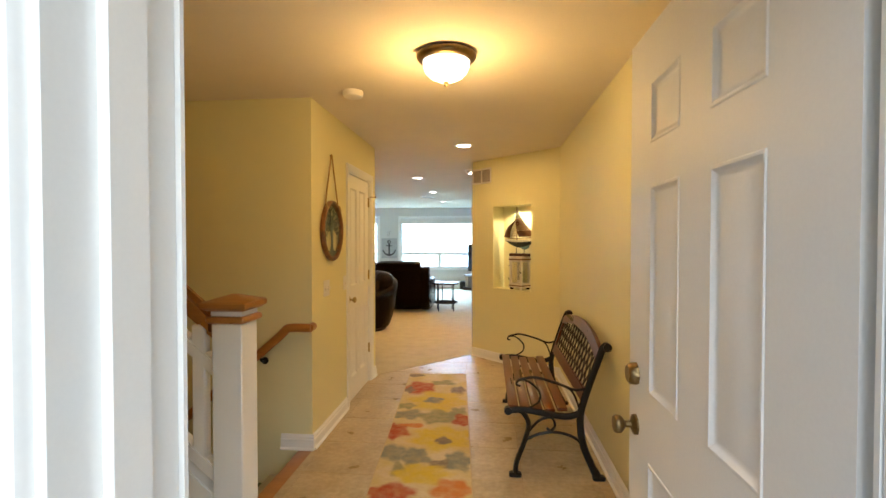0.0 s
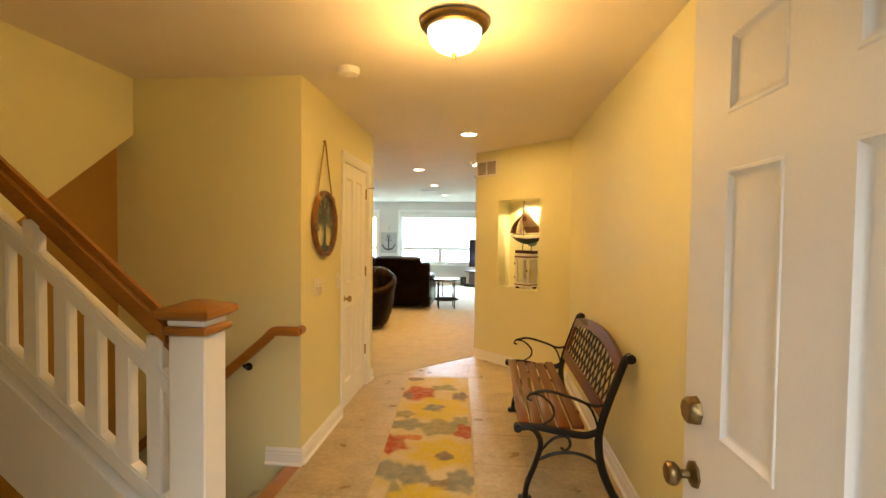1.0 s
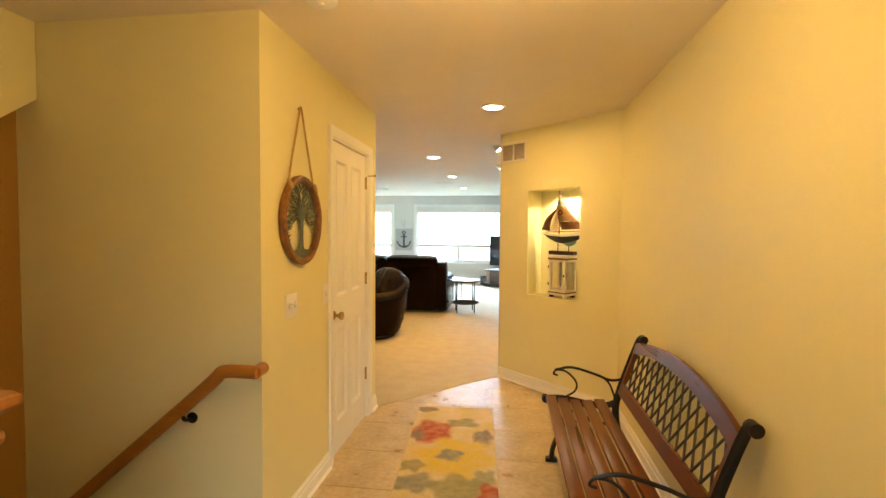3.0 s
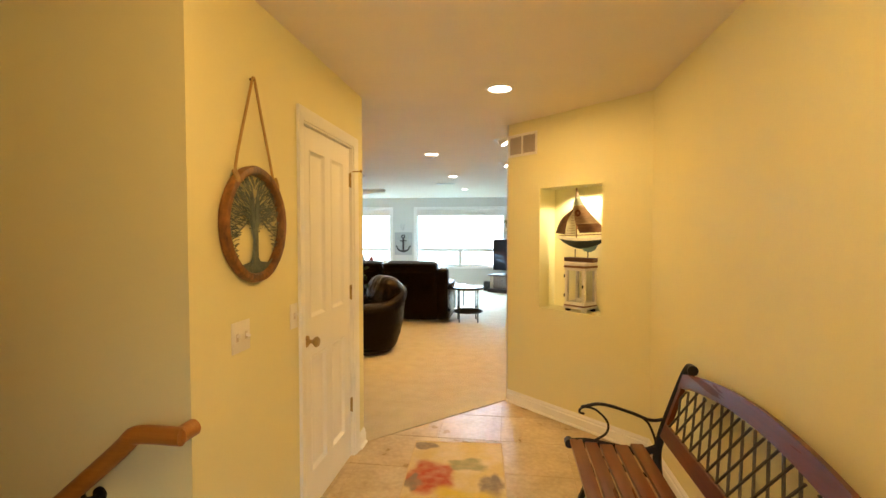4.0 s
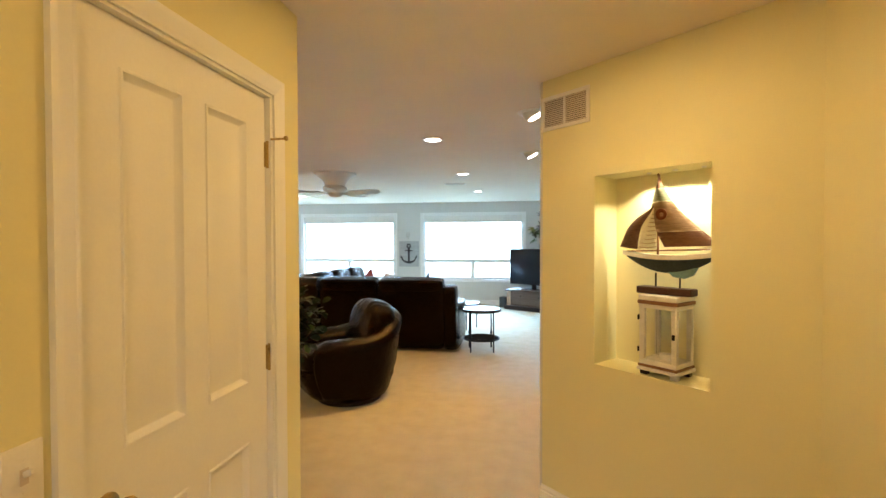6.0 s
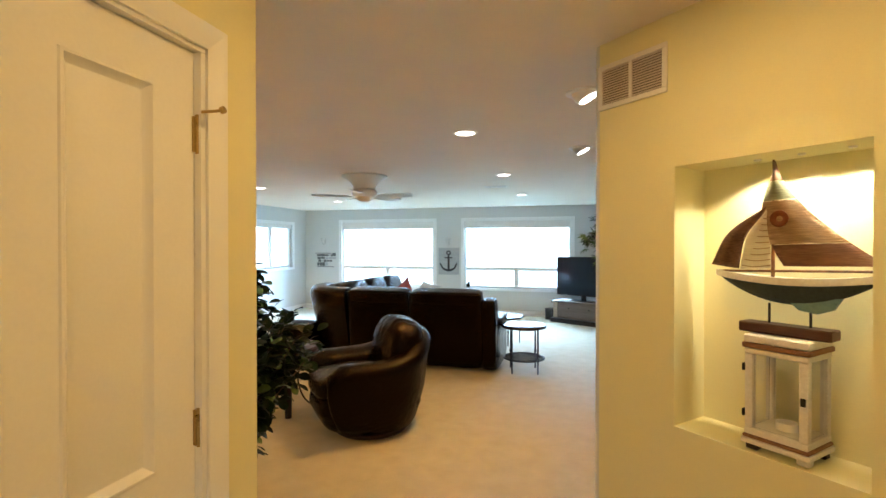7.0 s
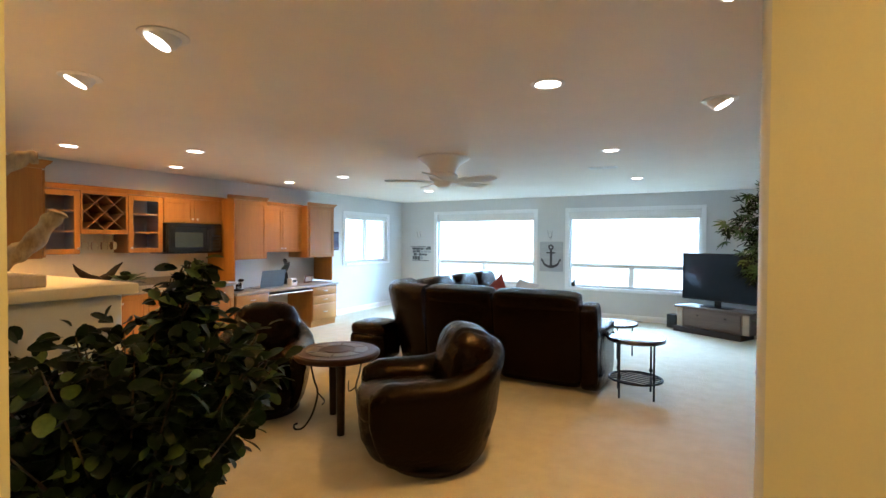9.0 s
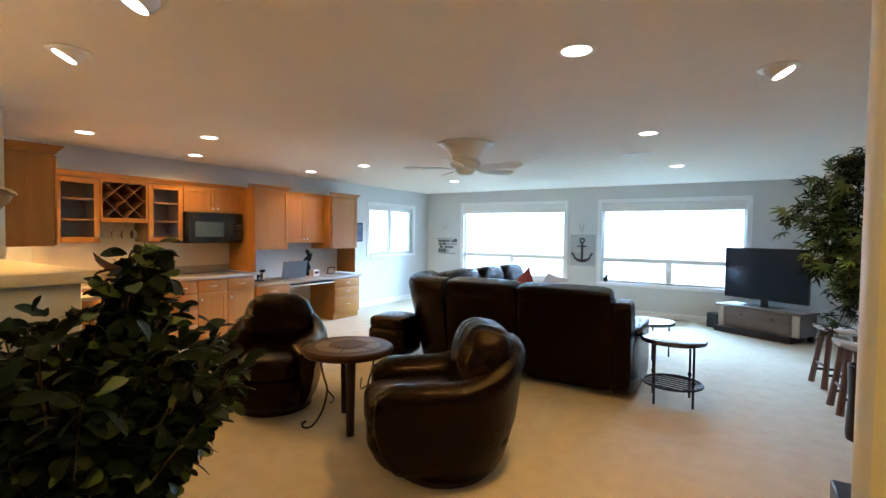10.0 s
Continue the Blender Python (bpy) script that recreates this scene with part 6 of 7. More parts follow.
rows_ = [[bm.verts.new((sx * w + 0.004 * math.sin(z * 60), Y0 + dy, z)) for sx, dy in ((-1, 0.003), (-0.8, -0.006), (0.8, -0.006), (1, 0.003))] for z, w in ((-0.168, 0.075), (-0.155, 0.040), (-0.135, 0.022), (-0.105, 0.015), (-0.06, 0.0135), (-0.02, 0.018), (0.005, 0.020), (0.025, 0.014), (0.05, 0.007), (0.065, 0.003))]
ring_faces(bm, rows_)
part("trunk", bm, M_TREE, art)
bm = bmesh.new()
prism(bm, [(IN * 1.02 * math.cos(radians(a)), IN * 1.02 * math.sin(radians(a))) for a in range(222, 319, 8)] + [(0.10, -0.158), (0.03, -0.150), (-0.04, -0.150), (-0.11, -0.160)], 0.006, pose(0, -0.018, 0))
part("tree_ground", bm, M_TREE, art)
M_ROPE = surface("jute_rope", (0.34, 0.20, 0.07), (0.48, 0.32, 0.13), 60, 300, 0.9, 0.05, 0.6)
bm = bmesh.new()
for s in (-1, 1):
    tube(bm, curve([(s * 0.008, -0.014, 0.578), (s * 0.05, -0.014, 0.46), (s * 0.12, -0.015, 0.27), (s * 0.150, -0.018, 0.165)], 6), 0.0055, 8)
    tube(bm, [(s * 0.152, -0.020, 0.20), (s * 0.150, -0.03, 0.175), (s * 0.150, -0.032, 0.155)], 0.010, 8)
tube(bm, curve([(-0.008, -0.014, 0.578), (0, -0.014, 0.584), (0.008, -0.014, 0.578)], 4), 0.0055, 8)
part("rope", bm, M_ROPE, art, "jute rope hanger")
bm = bmesh.new()
lathe(bm, [(0.001, 0), (0.006, 0), (0.006, 0.016), (0.001, 0.018)], 10, pose(0, 0, 0.576, 90))
part("nail", bm, M_IRON, art)

# ---------------------------------------------------------------- in the niche
NB = NICHE[2] + 0.0
NQ = lambda s, off, z=0.0: AW @ pose(s, -off, NB + z) @ pose(0, 0, 0, 0, 0, 180)    # local x towards smaller s, the hall at local -y
M_WHITEWOOD = surface("worn_white_wood", (0.62, 0.58, 0.50), (0.76, 0.73, 0.67), 14, 120, 0.6, 0.1, 0.2)
M_BANDWOOD = wood("brown_band_wood", (0.15, 0.065, 0.026), (0.24, 0.115, 0.05), 0.55, "X", coat=0.0)
lan = thing("lantern", NQ(0.585, 0.098) @ pose(0, 0, 0, 0, 0, -1) @ Matrix.Scale(1.02, 4), "white wooden candle lantern with glass sides and brown bands", "lantern")
hw = 0.090
for x in (-1, 1):
    for y in (-1, 1):
        part("foot", boxed(x * 0.072 - 0.018, x * 0.072 + 0.018, y * 0.055 - 0.015, y * 0.055 + 0.015, 0.001, 0.022, 0.003), M_DARKWOOD if x * y > 0 else M_WHITEWOOD, lan)
        part("post", boxed(x * 0.077 - 0.012, x * 0.077 + 0.012, y * 0.066 - 0.012, y * 0.066 + 0.012, 0.075, 0.315, 0.002), M_WHITEWOOD, lan)
part("base", boxed(-hw - 0.008, hw + 0.008, -0.086, 0.086, 0.023, 0.040, 0.003), M_WHITEWOOD, lan)
part("base", boxed(-hw - 0.004, hw + 0.004, -0.083, 0.083, 0.0403, 0.052, 0.003), M_BANDWOOD, lan, "brown band")
part("base", boxed(-hw, hw, -0.08, 0.08, 0.0523, 0.0745, 0.003), M_WHITEWOOD, lan)
part("top", boxed(-hw, hw, -0.08, 0.08, 0.3155, 0.335, 0.003), M_WHITEWOOD, lan)
part("top", boxed(-hw - 0.006, hw + 0.006, -0.085, 0.085, 0.3355, 0.352, 0.003), M_BANDWOOD, lan, "brown band")
part("top", boxed(-hw - 0.003, hw + 0.003, -0.082, 0.082, 0.3525, 0.378, 0.004), M_WHITEWOOD, lan)
for y in (-0.066, 0.066):
    g = part("pane", boxed(-0.065, 0.065, y - 0.0015, y + 0.0015, 0.076, 0.314), M_GLASS, lan)
    g.visible_shadow = False
for x in (-0.077, 0.077):
    g = part("pane", boxed(x - 0.0015, x + 0.0015, -0.054, 0.054, 0.076, 0.314), M_GLASS, lan)
    g.visible_shadow = False
for z in (0.12, 0.27):
    part("hinge", boxed(-0.096, -0.088, -0.084, -0.066, z - 0.012, z + 0.012, 0.002), M_IRON, lan)
part("latch", boxed(0.070, 0.084, -0.084, -0.0785, 0.185, 0.21, 0.002), M_IRON, lan)
bm = bmesh.new()
lathe(bm, [(0.003, 0.0755), (0.03, 0.0755), (0.03, 0.10), (0.003, 0.10)], 20)
part("candle", bm, M_WHITEPLASTIC, lan)

M_PLINTH = wood("dark_red_plinth_wood", (0.028, 0.007, 0.004), (0.06, 0.017, 0.008), 0.45, "X", coat=0.0)
boat = thing("model_sailboat", NQ(0.582, 0.098, 0.3785 * 1.02) @ Matrix.Scale(1.02, 4), "wooden model sailboat with brown and cream sails on a stand", "model boat")
part("stand", boxed(-0.135, 0.125, -0.035, 0.035, 0.0005, 0.034, 0.004), M_PLINTH, boat, "dark red-brown plinth")
for x in (-0.055, 0.06):
    bm = bmesh.new()
    tube(bm, [(x, 0, 0.03), (x, 0, 0.10)], 0.004, 8)
    part("rod", bm, M_IRON, boat)
HB = 0.10        # level of the hull's rows
bm, bm2 = bmesh.new(), bmesh.new()
hull_rows, low_rows = [], []
for i in range(25):
    s = i / 24
    x = -0.225 + 0.455 * s
    half = 0.036 * math.sin(math.pi * min(0.98, max(0.02, s))) ** 0.6
    keel = 0.062 * math.sin(math.pi * s) ** 0.8
    top = 0.185 + 0.02 * (2 * s - 1) ** 2
    hull_rows.append([bm.verts.new((x, yy, top - zz)) for yy, zz in ((half, 0), (half * 0.98, 0.022), (-half * 0.98, 0.022), (-half, 0))])
    low_rows.append([bm2.verts.new((x * 0.96 + 0.003, yy, top - 0.0225 - zz)) for yy, zz in ((half * 0.97, 0), (half * 0.7, keel * 0.55), (0.001, keel), (-0.001, keel), (-half * 0.7, keel * 0.55), (-half * 0.97, 0))])
ring_faces(bm, hull_rows)
ring_faces(bm2, low_rows)
part("deck", bm, M_WHITEWOOD, boat, "cream upper hull")
part("hull", bm2, surface("dark_teal_paint", (0.012, 0.022, 0.024), (0.03, 0.05, 0.052), 10, 90, 0.5), boat, "dark painted hull")
bm = bmesh.new()
prism(bm, [(-0.02, 0.13), (0.14, 0.13), (0.12, 0.095), (0.08, 0.078), (0.03, 0.085)], 0.012, pose(0, -0.006, 0))
part("keel", bm, surface("blue_green_paint", (0.08, 0.15, 0.15), (0.14, 0.23, 0.22), 10, 90, 0.5), boat, "blue-green keel")
TOP = (NICHE[3] - NB) / 1.02 - 0.3785 - 0.010
bm = bmesh.new()
tube(bm, [(-0.045, 0, 0.18), (-0.045, 0, TOP)], [0.006, 0.003], 8)
part("mast", bm, M_RUSTWOOD, boat)


def sail(name, edge_a, edge_b, bulge, mat, label):
    """A thin curved sail between two edges, swelling towards the hall."""
    a, b = curve(edge_a, 8), curve(edge_b, 8)
    bm = bmesh.new()
    n = 8
    front = []
    for p, q in zip(a, b):
        front.append([bm.verts.new(p.lerp(q, k / n) + Vector((0, -bulge * math.sin(math.pi * k / n), 0))) for k in range(n + 1)])
    ring_faces(bm, front, False, False)
    bmesh.ops.solidify(bm, geom=list(bm.faces), thickness=0.004)
    return part(name, bm, mat, boat, label, angle=60)


M_SAILBROWN = surface("brown_sail_wood", (0.075, 0.030, 0.012), (0.20, 0.10, 0.05), 9, 70, 0.6, 0.1, 0.2, stretch=(1, 1, 3))
M_SAILCREAM = surface("cream_sail", (0.56, 0.49, 0.36), (0.72, 0.66, 0.53), 8, 60, 0.7, 0.1, 0.3, stretch=(0.3, 1, 6))
M_SAILTAN = surface("tan_sail_wood", (0.17, 0.098, 0.042), (0.36, 0.24, 0.125), 7, 60, 0.6, 0.1, 0.2, stretch=(0.4, 1, 4))
M_SAILGREEN = surface("pale_green_sail_paint", (0.17, 0.17, 0.10), (0.30, 0.30, 0.18), 9, 60, 0.6, 0.1, 0.2, stretch=(0.4, 1, 4))
M_SAILRUST = surface("rust_brown_sail_wood", (0.10, 0.038, 0.014), (0.24, 0.12, 0.055), 9, 60, 0.6, 0.1, 0.2, stretch=(0.4, 1, 4))
H = TOP - 0.005 - 0.222
luff = lambda s: Vector((-0.012 - 0.052 * math.sin(math.pi * min(1, s * 1.08)) + (-0.030) * s, -0.004, 0.222 + H * s))       # mast side of the main sail
leech = lambda s: Vector((0.245 * (1 - s) ** 1.75 - 0.036 * s, -0.004, 0.230 + (H - 0.008) * s))
for s0, s1, mat, lab in ((0.0, 0.20, M_SAILRUST, "rust-brown foot of the main sail"), (0.203, 0.615, M_SAILTAN, "tan wooden middle of the main sail"), (0.618, 0.80, M_SAILGREEN, "pale green upper band"), (0.803, 0.995, M_SAILRUST, "brown sail tip")):
    st_ = [s0 + (s1 - s0) * q / 4 for q in range(5)]
    sail("main_sail", [luff(q) for q in st_], [leech(q) for q in st_], 0.018, mat, lab)
sail("jib", [(-0.245, 0, 0.222), (-0.185, 0, 0.335), (-0.055, 0, 0.425)], [(-0.150, 0, 0.210), (-0.128, 0, 0.32), (-0.052, 0, 0.42)], 0.012, M_SAILBROWN, "dark brown fore sail")
sail("jib", [(-0.145, -0.004, 0.207), (-0.122, -0.004, 0.32), (-0.062, -0.004, 0.41)], [(-0.048, -0.004, 0.215), (-0.052, -0.004, 0.30), (-0.056, -0.004, 0.40)], 0.012, M_SAILCREAM, "cream stitched inner sail")
for k in range(9):       # cords across the inner sail
    q = 0.06 + 0.10 * k
    bm = bmesh.new()
    tube(bm, curve([(-0.145 + 0.083 * q + 0.004, -0.008, 0.210 + 0.20 * q), (-0.094 + 0.035 * q, -0.020, 0.206 + 0.20 * q), (-0.049 - 0.008 * q, -0.008, 0.213 + 0.19 * q)], 4), 0.0016, 5)
    part("cord", bm, M_SAILTAN, boat)
bm = bmesh.new()
lathe(bm, [(0.009, 0), (0.014, 0.004), (0.024, 0.005), (0.027, 0.003), (0.027, 0), (0.009, 0)], 24, pose(-0.018, -0.022, 0.375, 90), False)
part("badge", bm, M_CHERRY, boat, "round dark red badge")
bm = bmesh.new()
tube(bm, [(-0.205, 0, 0.20), (0.225, 0, 0.215)], 0.004, 8)
part("boom", bm, M_RUSTWOOD, boat)

# ---------------------------------------------------------------- plants
def leaf_mesh(name, length, width, mat, fold=0.15, droop=0.2):
    bm = bmesh.new()
    rows = []
    for i in range(7):
        s = i / 6
        w = width / 2 * math.sin(math.pi * min(0.985, 0.03 + 0.94 * s ** 1.35)) ** 0.55
        y = s * length
        z = -droop * length * s * s
        rows.append([bm.verts.new((-w, y, z + fold * w)), bm.verts.new((0, y, z)), bm.verts.new((w, y, z + fold * w))])
    for a, b in zip(rows, rows[1:]):
        bm.faces.new((a[0], a[1], b[1], b[0]))
        bm.faces.new((a[1], a[2], b[2], b[1]))
    for f in bm.faces:
        f.smooth = True
    me = bpy.data.meshes.new(name)
    bm.to_mesh(me)
    bm.free()
    me.materials.append(mat)
    return me


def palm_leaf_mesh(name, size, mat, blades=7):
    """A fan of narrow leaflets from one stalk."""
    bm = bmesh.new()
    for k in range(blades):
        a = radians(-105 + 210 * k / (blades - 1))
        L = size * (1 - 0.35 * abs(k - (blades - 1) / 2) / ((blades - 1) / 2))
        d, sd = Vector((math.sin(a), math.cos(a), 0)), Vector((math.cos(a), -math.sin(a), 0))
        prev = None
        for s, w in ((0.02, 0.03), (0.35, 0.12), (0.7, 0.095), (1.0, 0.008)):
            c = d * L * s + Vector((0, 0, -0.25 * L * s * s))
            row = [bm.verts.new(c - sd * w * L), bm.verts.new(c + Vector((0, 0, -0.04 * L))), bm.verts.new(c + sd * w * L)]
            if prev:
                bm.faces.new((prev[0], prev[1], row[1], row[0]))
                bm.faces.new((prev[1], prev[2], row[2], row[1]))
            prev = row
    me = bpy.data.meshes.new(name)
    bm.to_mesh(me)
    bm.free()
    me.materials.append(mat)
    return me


def orient(p, d, up, size=1.0):
    d = d.normalized()
    x = d.cross(up)
    x = x.normalized() if x.length > 1e-4 else Vector((1, 0, 0))
    z = x.cross(d)
    return Matrix(((x.x, d.x, z.x, p.x), (x.y, d.y, z.y, p.y), (x.z, d.z, z.z, p.z), (0, 0, 0, 1))) @ Matrix.Scale(size, 4)


def plant_leaves(plant, places, meshes, limit=300):
    """The first places become leaves of their own; the rest one joined mass."""
    for m, k in places[:limit]:
        ob = new("leaf", meshes[k])
        ob.parent = plant
        ob.matrix_local = m
    if len(places) > limit:
        for k in range(len(meshes)):
            vs, fs = [], []
            for m, kk in places[limit:]:
                if kk != k:
                    continue
                base = len(vs)
                vs += [tuple(m @ v.co) for v in meshes[k].vertices]
                fs += [tuple(base + i for i in p.vertices) for p in meshes[k].polygons]
            if fs:
                me = bpy.data.meshes.new("foliage")
                me.from_pydata(vs, [], fs)
                me.materials.append(meshes[k].materials[0])
                for p in me.polygons:
                    p.use_smooth = True
                ob = new("foliage", me)
                ob.parent = plant
                tagged(ob, kind="stuff")


# leafy plant at the end of the hall wall
rng = random.Random(11)
PL = thing("potted_plant", pose(-1.48, 5.91, 0.004), "tall leafy green plant with dark oval leaves in a basket", "plant")
M_BASKET = surface("woven_basket", (0.16, 0.09, 0.04), (0.30, 0.18, 0.09), 40, 160, 0.8, 0.05, 0.6)
bm = bmesh.new()
lathe(bm, [(0.004, 0.001), (0.15, 0.001), (0.18, 0.15), (0.19, 0.30), (0.175, 0.30), (0.165, 0.27), (0.004, 0.27)], 28)
part("pot", bm, M_BASKET, PL)
# near-black and pale leaves carry the plant's shade and caught light in their colour
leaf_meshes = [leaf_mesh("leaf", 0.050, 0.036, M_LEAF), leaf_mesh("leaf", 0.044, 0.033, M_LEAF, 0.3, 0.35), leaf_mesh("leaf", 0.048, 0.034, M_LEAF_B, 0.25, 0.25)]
places = []


def plant_width(z, a):
    """How far the leaves reach at a height: narrow low down on the open side, full above."""
    wide = 0.05 + 0.39 * min(1, max(0, (z - 0.66) / 0.40))
    return wide if math.cos(a - 0.6) > 0.15 else 0.46


for k in range(205):
    a = 2 * math.pi * k * 0.618 + rng.uniform(-0.2, 0.2)
    h = rng.uniform(0.45, 1.29) if k % 9 else rng.uniform(1.30, 1.46)
    reach = math.sqrt(rng.uniform(0.03, 1.0)) * plant_width(h, a)
    if h > 1.295:         # a few tall stalks
        a = rng.uniform(0.7, 1.4)
        reach = rng.uniform(0.08, 0.23)
    elif k % 5 == 2:      # spray towards the hall wall
        a = rng.uniform(-2.5, -1.5)
        h = rng.uniform(0.55, 1.18)
        reach = rng.uniform(0.22, 0.42)
    elif k % 7 == 3:      # boughs that reach into the room
        a = rng.uniform(0.25, 0.95)
        h = rng.uniform(1.06, 1.23)
        reach = rng.uniform(0.24, 0.40)
    elif k % 6 == 1:      # full crown over the middle
        h = rng.uniform(1.12, 1.29)
        reach = rng.uniform(0.0, 0.24)
    if math.sin(a) < -0.3:        # held back by the wall behind
        reach = min(reach, 0.42 / -math.sin(a))
    if math.cos(a) < -0.3:
        reach = min(reach, 0.36 / -math.cos(a))
    p0 = Vector((0.05 * math.cos(a), 0.05 * math.sin(a), 0.26))
    p3 = Vector((reach * math.cos(a), reach * math.sin(a), h))
    mid = p0.lerp(p3, 0.5) + Vector((-0.05 * math.cos(a), -0.05 * math.sin(a), 0.08))
    pts = curve([p0, mid, p3], 11)
    bm = bmesh.new()
    tube(bm, pts, [0.006 * (1 - 0.7 * i / len(pts)) for i in range(len(pts))], 5)
    part("stem", bm, M_BARK, PL)
    tall = h > 1.295
    for i in range(9 if not tall else 12, len(pts)):
        for q in range(3 if tall else 4):
            d = Vector((rng.uniform(-1, 1), rng.uniform(-1, 1), rng.uniform(-0.6, 0.8))) + 0.4 * Vector((math.cos(a), math.sin(a), 0))
            d.normalize()
            p = pts[i] + d * rng.uniform(0.005, 0.055)
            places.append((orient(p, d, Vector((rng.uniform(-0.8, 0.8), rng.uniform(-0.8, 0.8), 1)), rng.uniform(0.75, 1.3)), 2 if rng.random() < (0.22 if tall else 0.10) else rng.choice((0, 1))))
rng.shuffle(places)
plant_leaves(PL, places, leaf_meshes)

# tree-like plant in a wooden planter by the east wall
rng = random.Random(5)
TP = thing("potted_tree", pose(0.56, 8.48, 0.004), "artificial tree with narrow fanned leaves in a dark wooden planter", "plant")
part("planter", boxed(-0.15, 0.15, -0.15, 0.15, 0.0, 0.22, 0.008), M_DARKWOOD, TP)
bm = bmesh.new()
tube(bm, curve([(0, 0, 0.215), (0.02, 0.01, 0.8), (-0.01, 0.0, 1.2), (0.0, 0.02, 1.80)], 6), [0.022 - 0.0008 * i for i in range(19)], 8)
part("trunk", bm, M_BARK, TP)
M_LEAF_T = surface("tree_leaf_green", (0.030, 0.075, 0.014), (0.10, 0.19, 0.04), 12, 80, 0.45, 0.1, 0.2)
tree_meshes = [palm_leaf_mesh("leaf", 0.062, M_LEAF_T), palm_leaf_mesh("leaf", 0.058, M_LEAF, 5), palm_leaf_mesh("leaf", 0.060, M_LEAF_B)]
places = []
for k in range(44):
    a = 2 * math.pi * k * 0.618 + rng.uniform(-0.5, 0.5)
    z0 = rng.uniform(1.12, 1.74)
    reach = rng.uniform(0.16, 0.41) * (1 - 0.3 * max(0, z0 - 1.55) / 0.2)
    reach = min(reach, 0.70 / max(0.01, math.cos(a))) if math.cos(a) > 0 else reach
    rise = rng.uniform(0.02, 0.26)
    p0 = Vector((0, 0, z0))
    p1 = Vector((reach * 0.55 * math.cos(a), reach * 0.55 * math.sin(a), z0 + rise))
    p2 = Vector((reach * math.cos(a + 0.3), reach * math.sin(a + 0.3), z0 + rise - rng.uniform(-0.06, 0.22)))
    pts = curve([p0, p1, p2], 6)
    bm = bmesh.new()
    tube(bm, pts, [0.006 * (1 - 0.6 * i / len(pts)) for i in range(len(pts))], 6)
    part("branch", bm, M_BARK, TP)
    light = rng.random() < 0.4        # some sprays get window light put into their colour, as brighter green
    for i in range(4, len(pts)):
        for q in range(5):
            d = Vector((math.cos(a) * 0.6 + rng.uniform(-1, 1), math.sin(a) * 0.6 + rng.uniform(-1, 1), rng.uniform(-0.9, 0.7)))
            off = Vector((rng.uniform(-1, 1), rng.uniform(-1, 1), rng.uniform(-1, 1))) * 0.06
            kind_ = rng.choices((0, 1, 2), (4, 4, 2) if light else (4, 8, 0.5))[0]
            places.append((orient(pts[i] + off, d, Vector((rng.uniform(-0.9, 0.9), rng.uniform(-0.9, 0.9), 1)), rng.uniform(0.7, 1.25)), kind_))
rng.shuffle(places)
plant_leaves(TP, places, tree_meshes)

# small plant on the worktop
rng = random.Random(3)
SP = thing("small_plant", KM(8.30) @ pose(0, -0.34, 0.916), "small broad-leaved plant in a dark pot on the worktop", "plant")
bm = bmesh.new()
lathe(bm, [(0.003, 0), (0.05, 0), (0.06, 0.08), (0.052, 0.08), (0.003, 0.07)], 18)
part("pot", bm, M_BLACK, SP)
for k in range(14):
    a = 2 * math.pi * k / 14 + rng.uniform(-0.3, 0.3)
    d = Vector((math.cos(a), math.sin(a), rng.uniform(0.0, 0.9)))
    ob = new("leaf", leaf_meshes[2] if k % 3 else leaf_meshes[0])
    ob.parent = SP
    ob.matrix_local = orient(Vector((0.01 * math.cos(a), 0.01 * math.sin(a), 0.08)) + d * 0.05, d, Vector((0, 0, 1)), rng.uniform(2.6, 4.0))

# driftwood sculpture on the ledge
M_DRIFT = surface("driftwood", (0.20, 0.14, 0.08), (0.46, 0.36, 0.24), 14, 70, 0.85, 0.05, 0.6, stretch=(1, 1, 0.4))
dw = thing("driftwood_sculpture", pose(-2.02, 5.80, 1.3705), "driftwood branch sculpture on a pale wooden block", "sculpture")
part("block", boxed(-0.10, 0.10, -0.10, 0.09, 0.0, 0.042, 0.004), M_PALEWOOD, dw, "pale wooden block")
for pts, r0, r1 in (([(-0.02, -0.05, 0.03), (0.02, 0.0, 0.09), (0.05, 0.06, 0.14), (0.07, 0.12, 0.235), (0.075, 0.135, 0.26)], 0.034, 0.026),
                    ([(-0.03, -0.06, 0.06), (-0.02, -0.10, 0.20), (0.02, -0.05, 0.34), (0.05, 0.04, 0.43), (0.06, 0.085, 0.44)], 0.032, 0.022),
                    ([(-0.03, -0.05, 0.05), (-0.06, -0.14, 0.14), (-0.02, -0.22, 0.30), (0.0, -0.24, 0.42)], 0.028, 0.014)):
    bm = bmesh.new()
    c = curve(pts, 7)
    tube(bm, c, [(r0 + (r1 - r0) * i / len(c)) * (1 + 0.12 * math.sin(i * 1.3)) for i in range(len(c))], 12)
    for v in bm.verts:
        v.co += Vector((noise.noise(v.co * 22), noise.noise(v.co * 22 + Vector((5, 0, 0))), noise.noise(v.co * 22 + Vector((0, 7, 0))))) * 0.008
    part("branch", bm, M_DRIFT, dw)

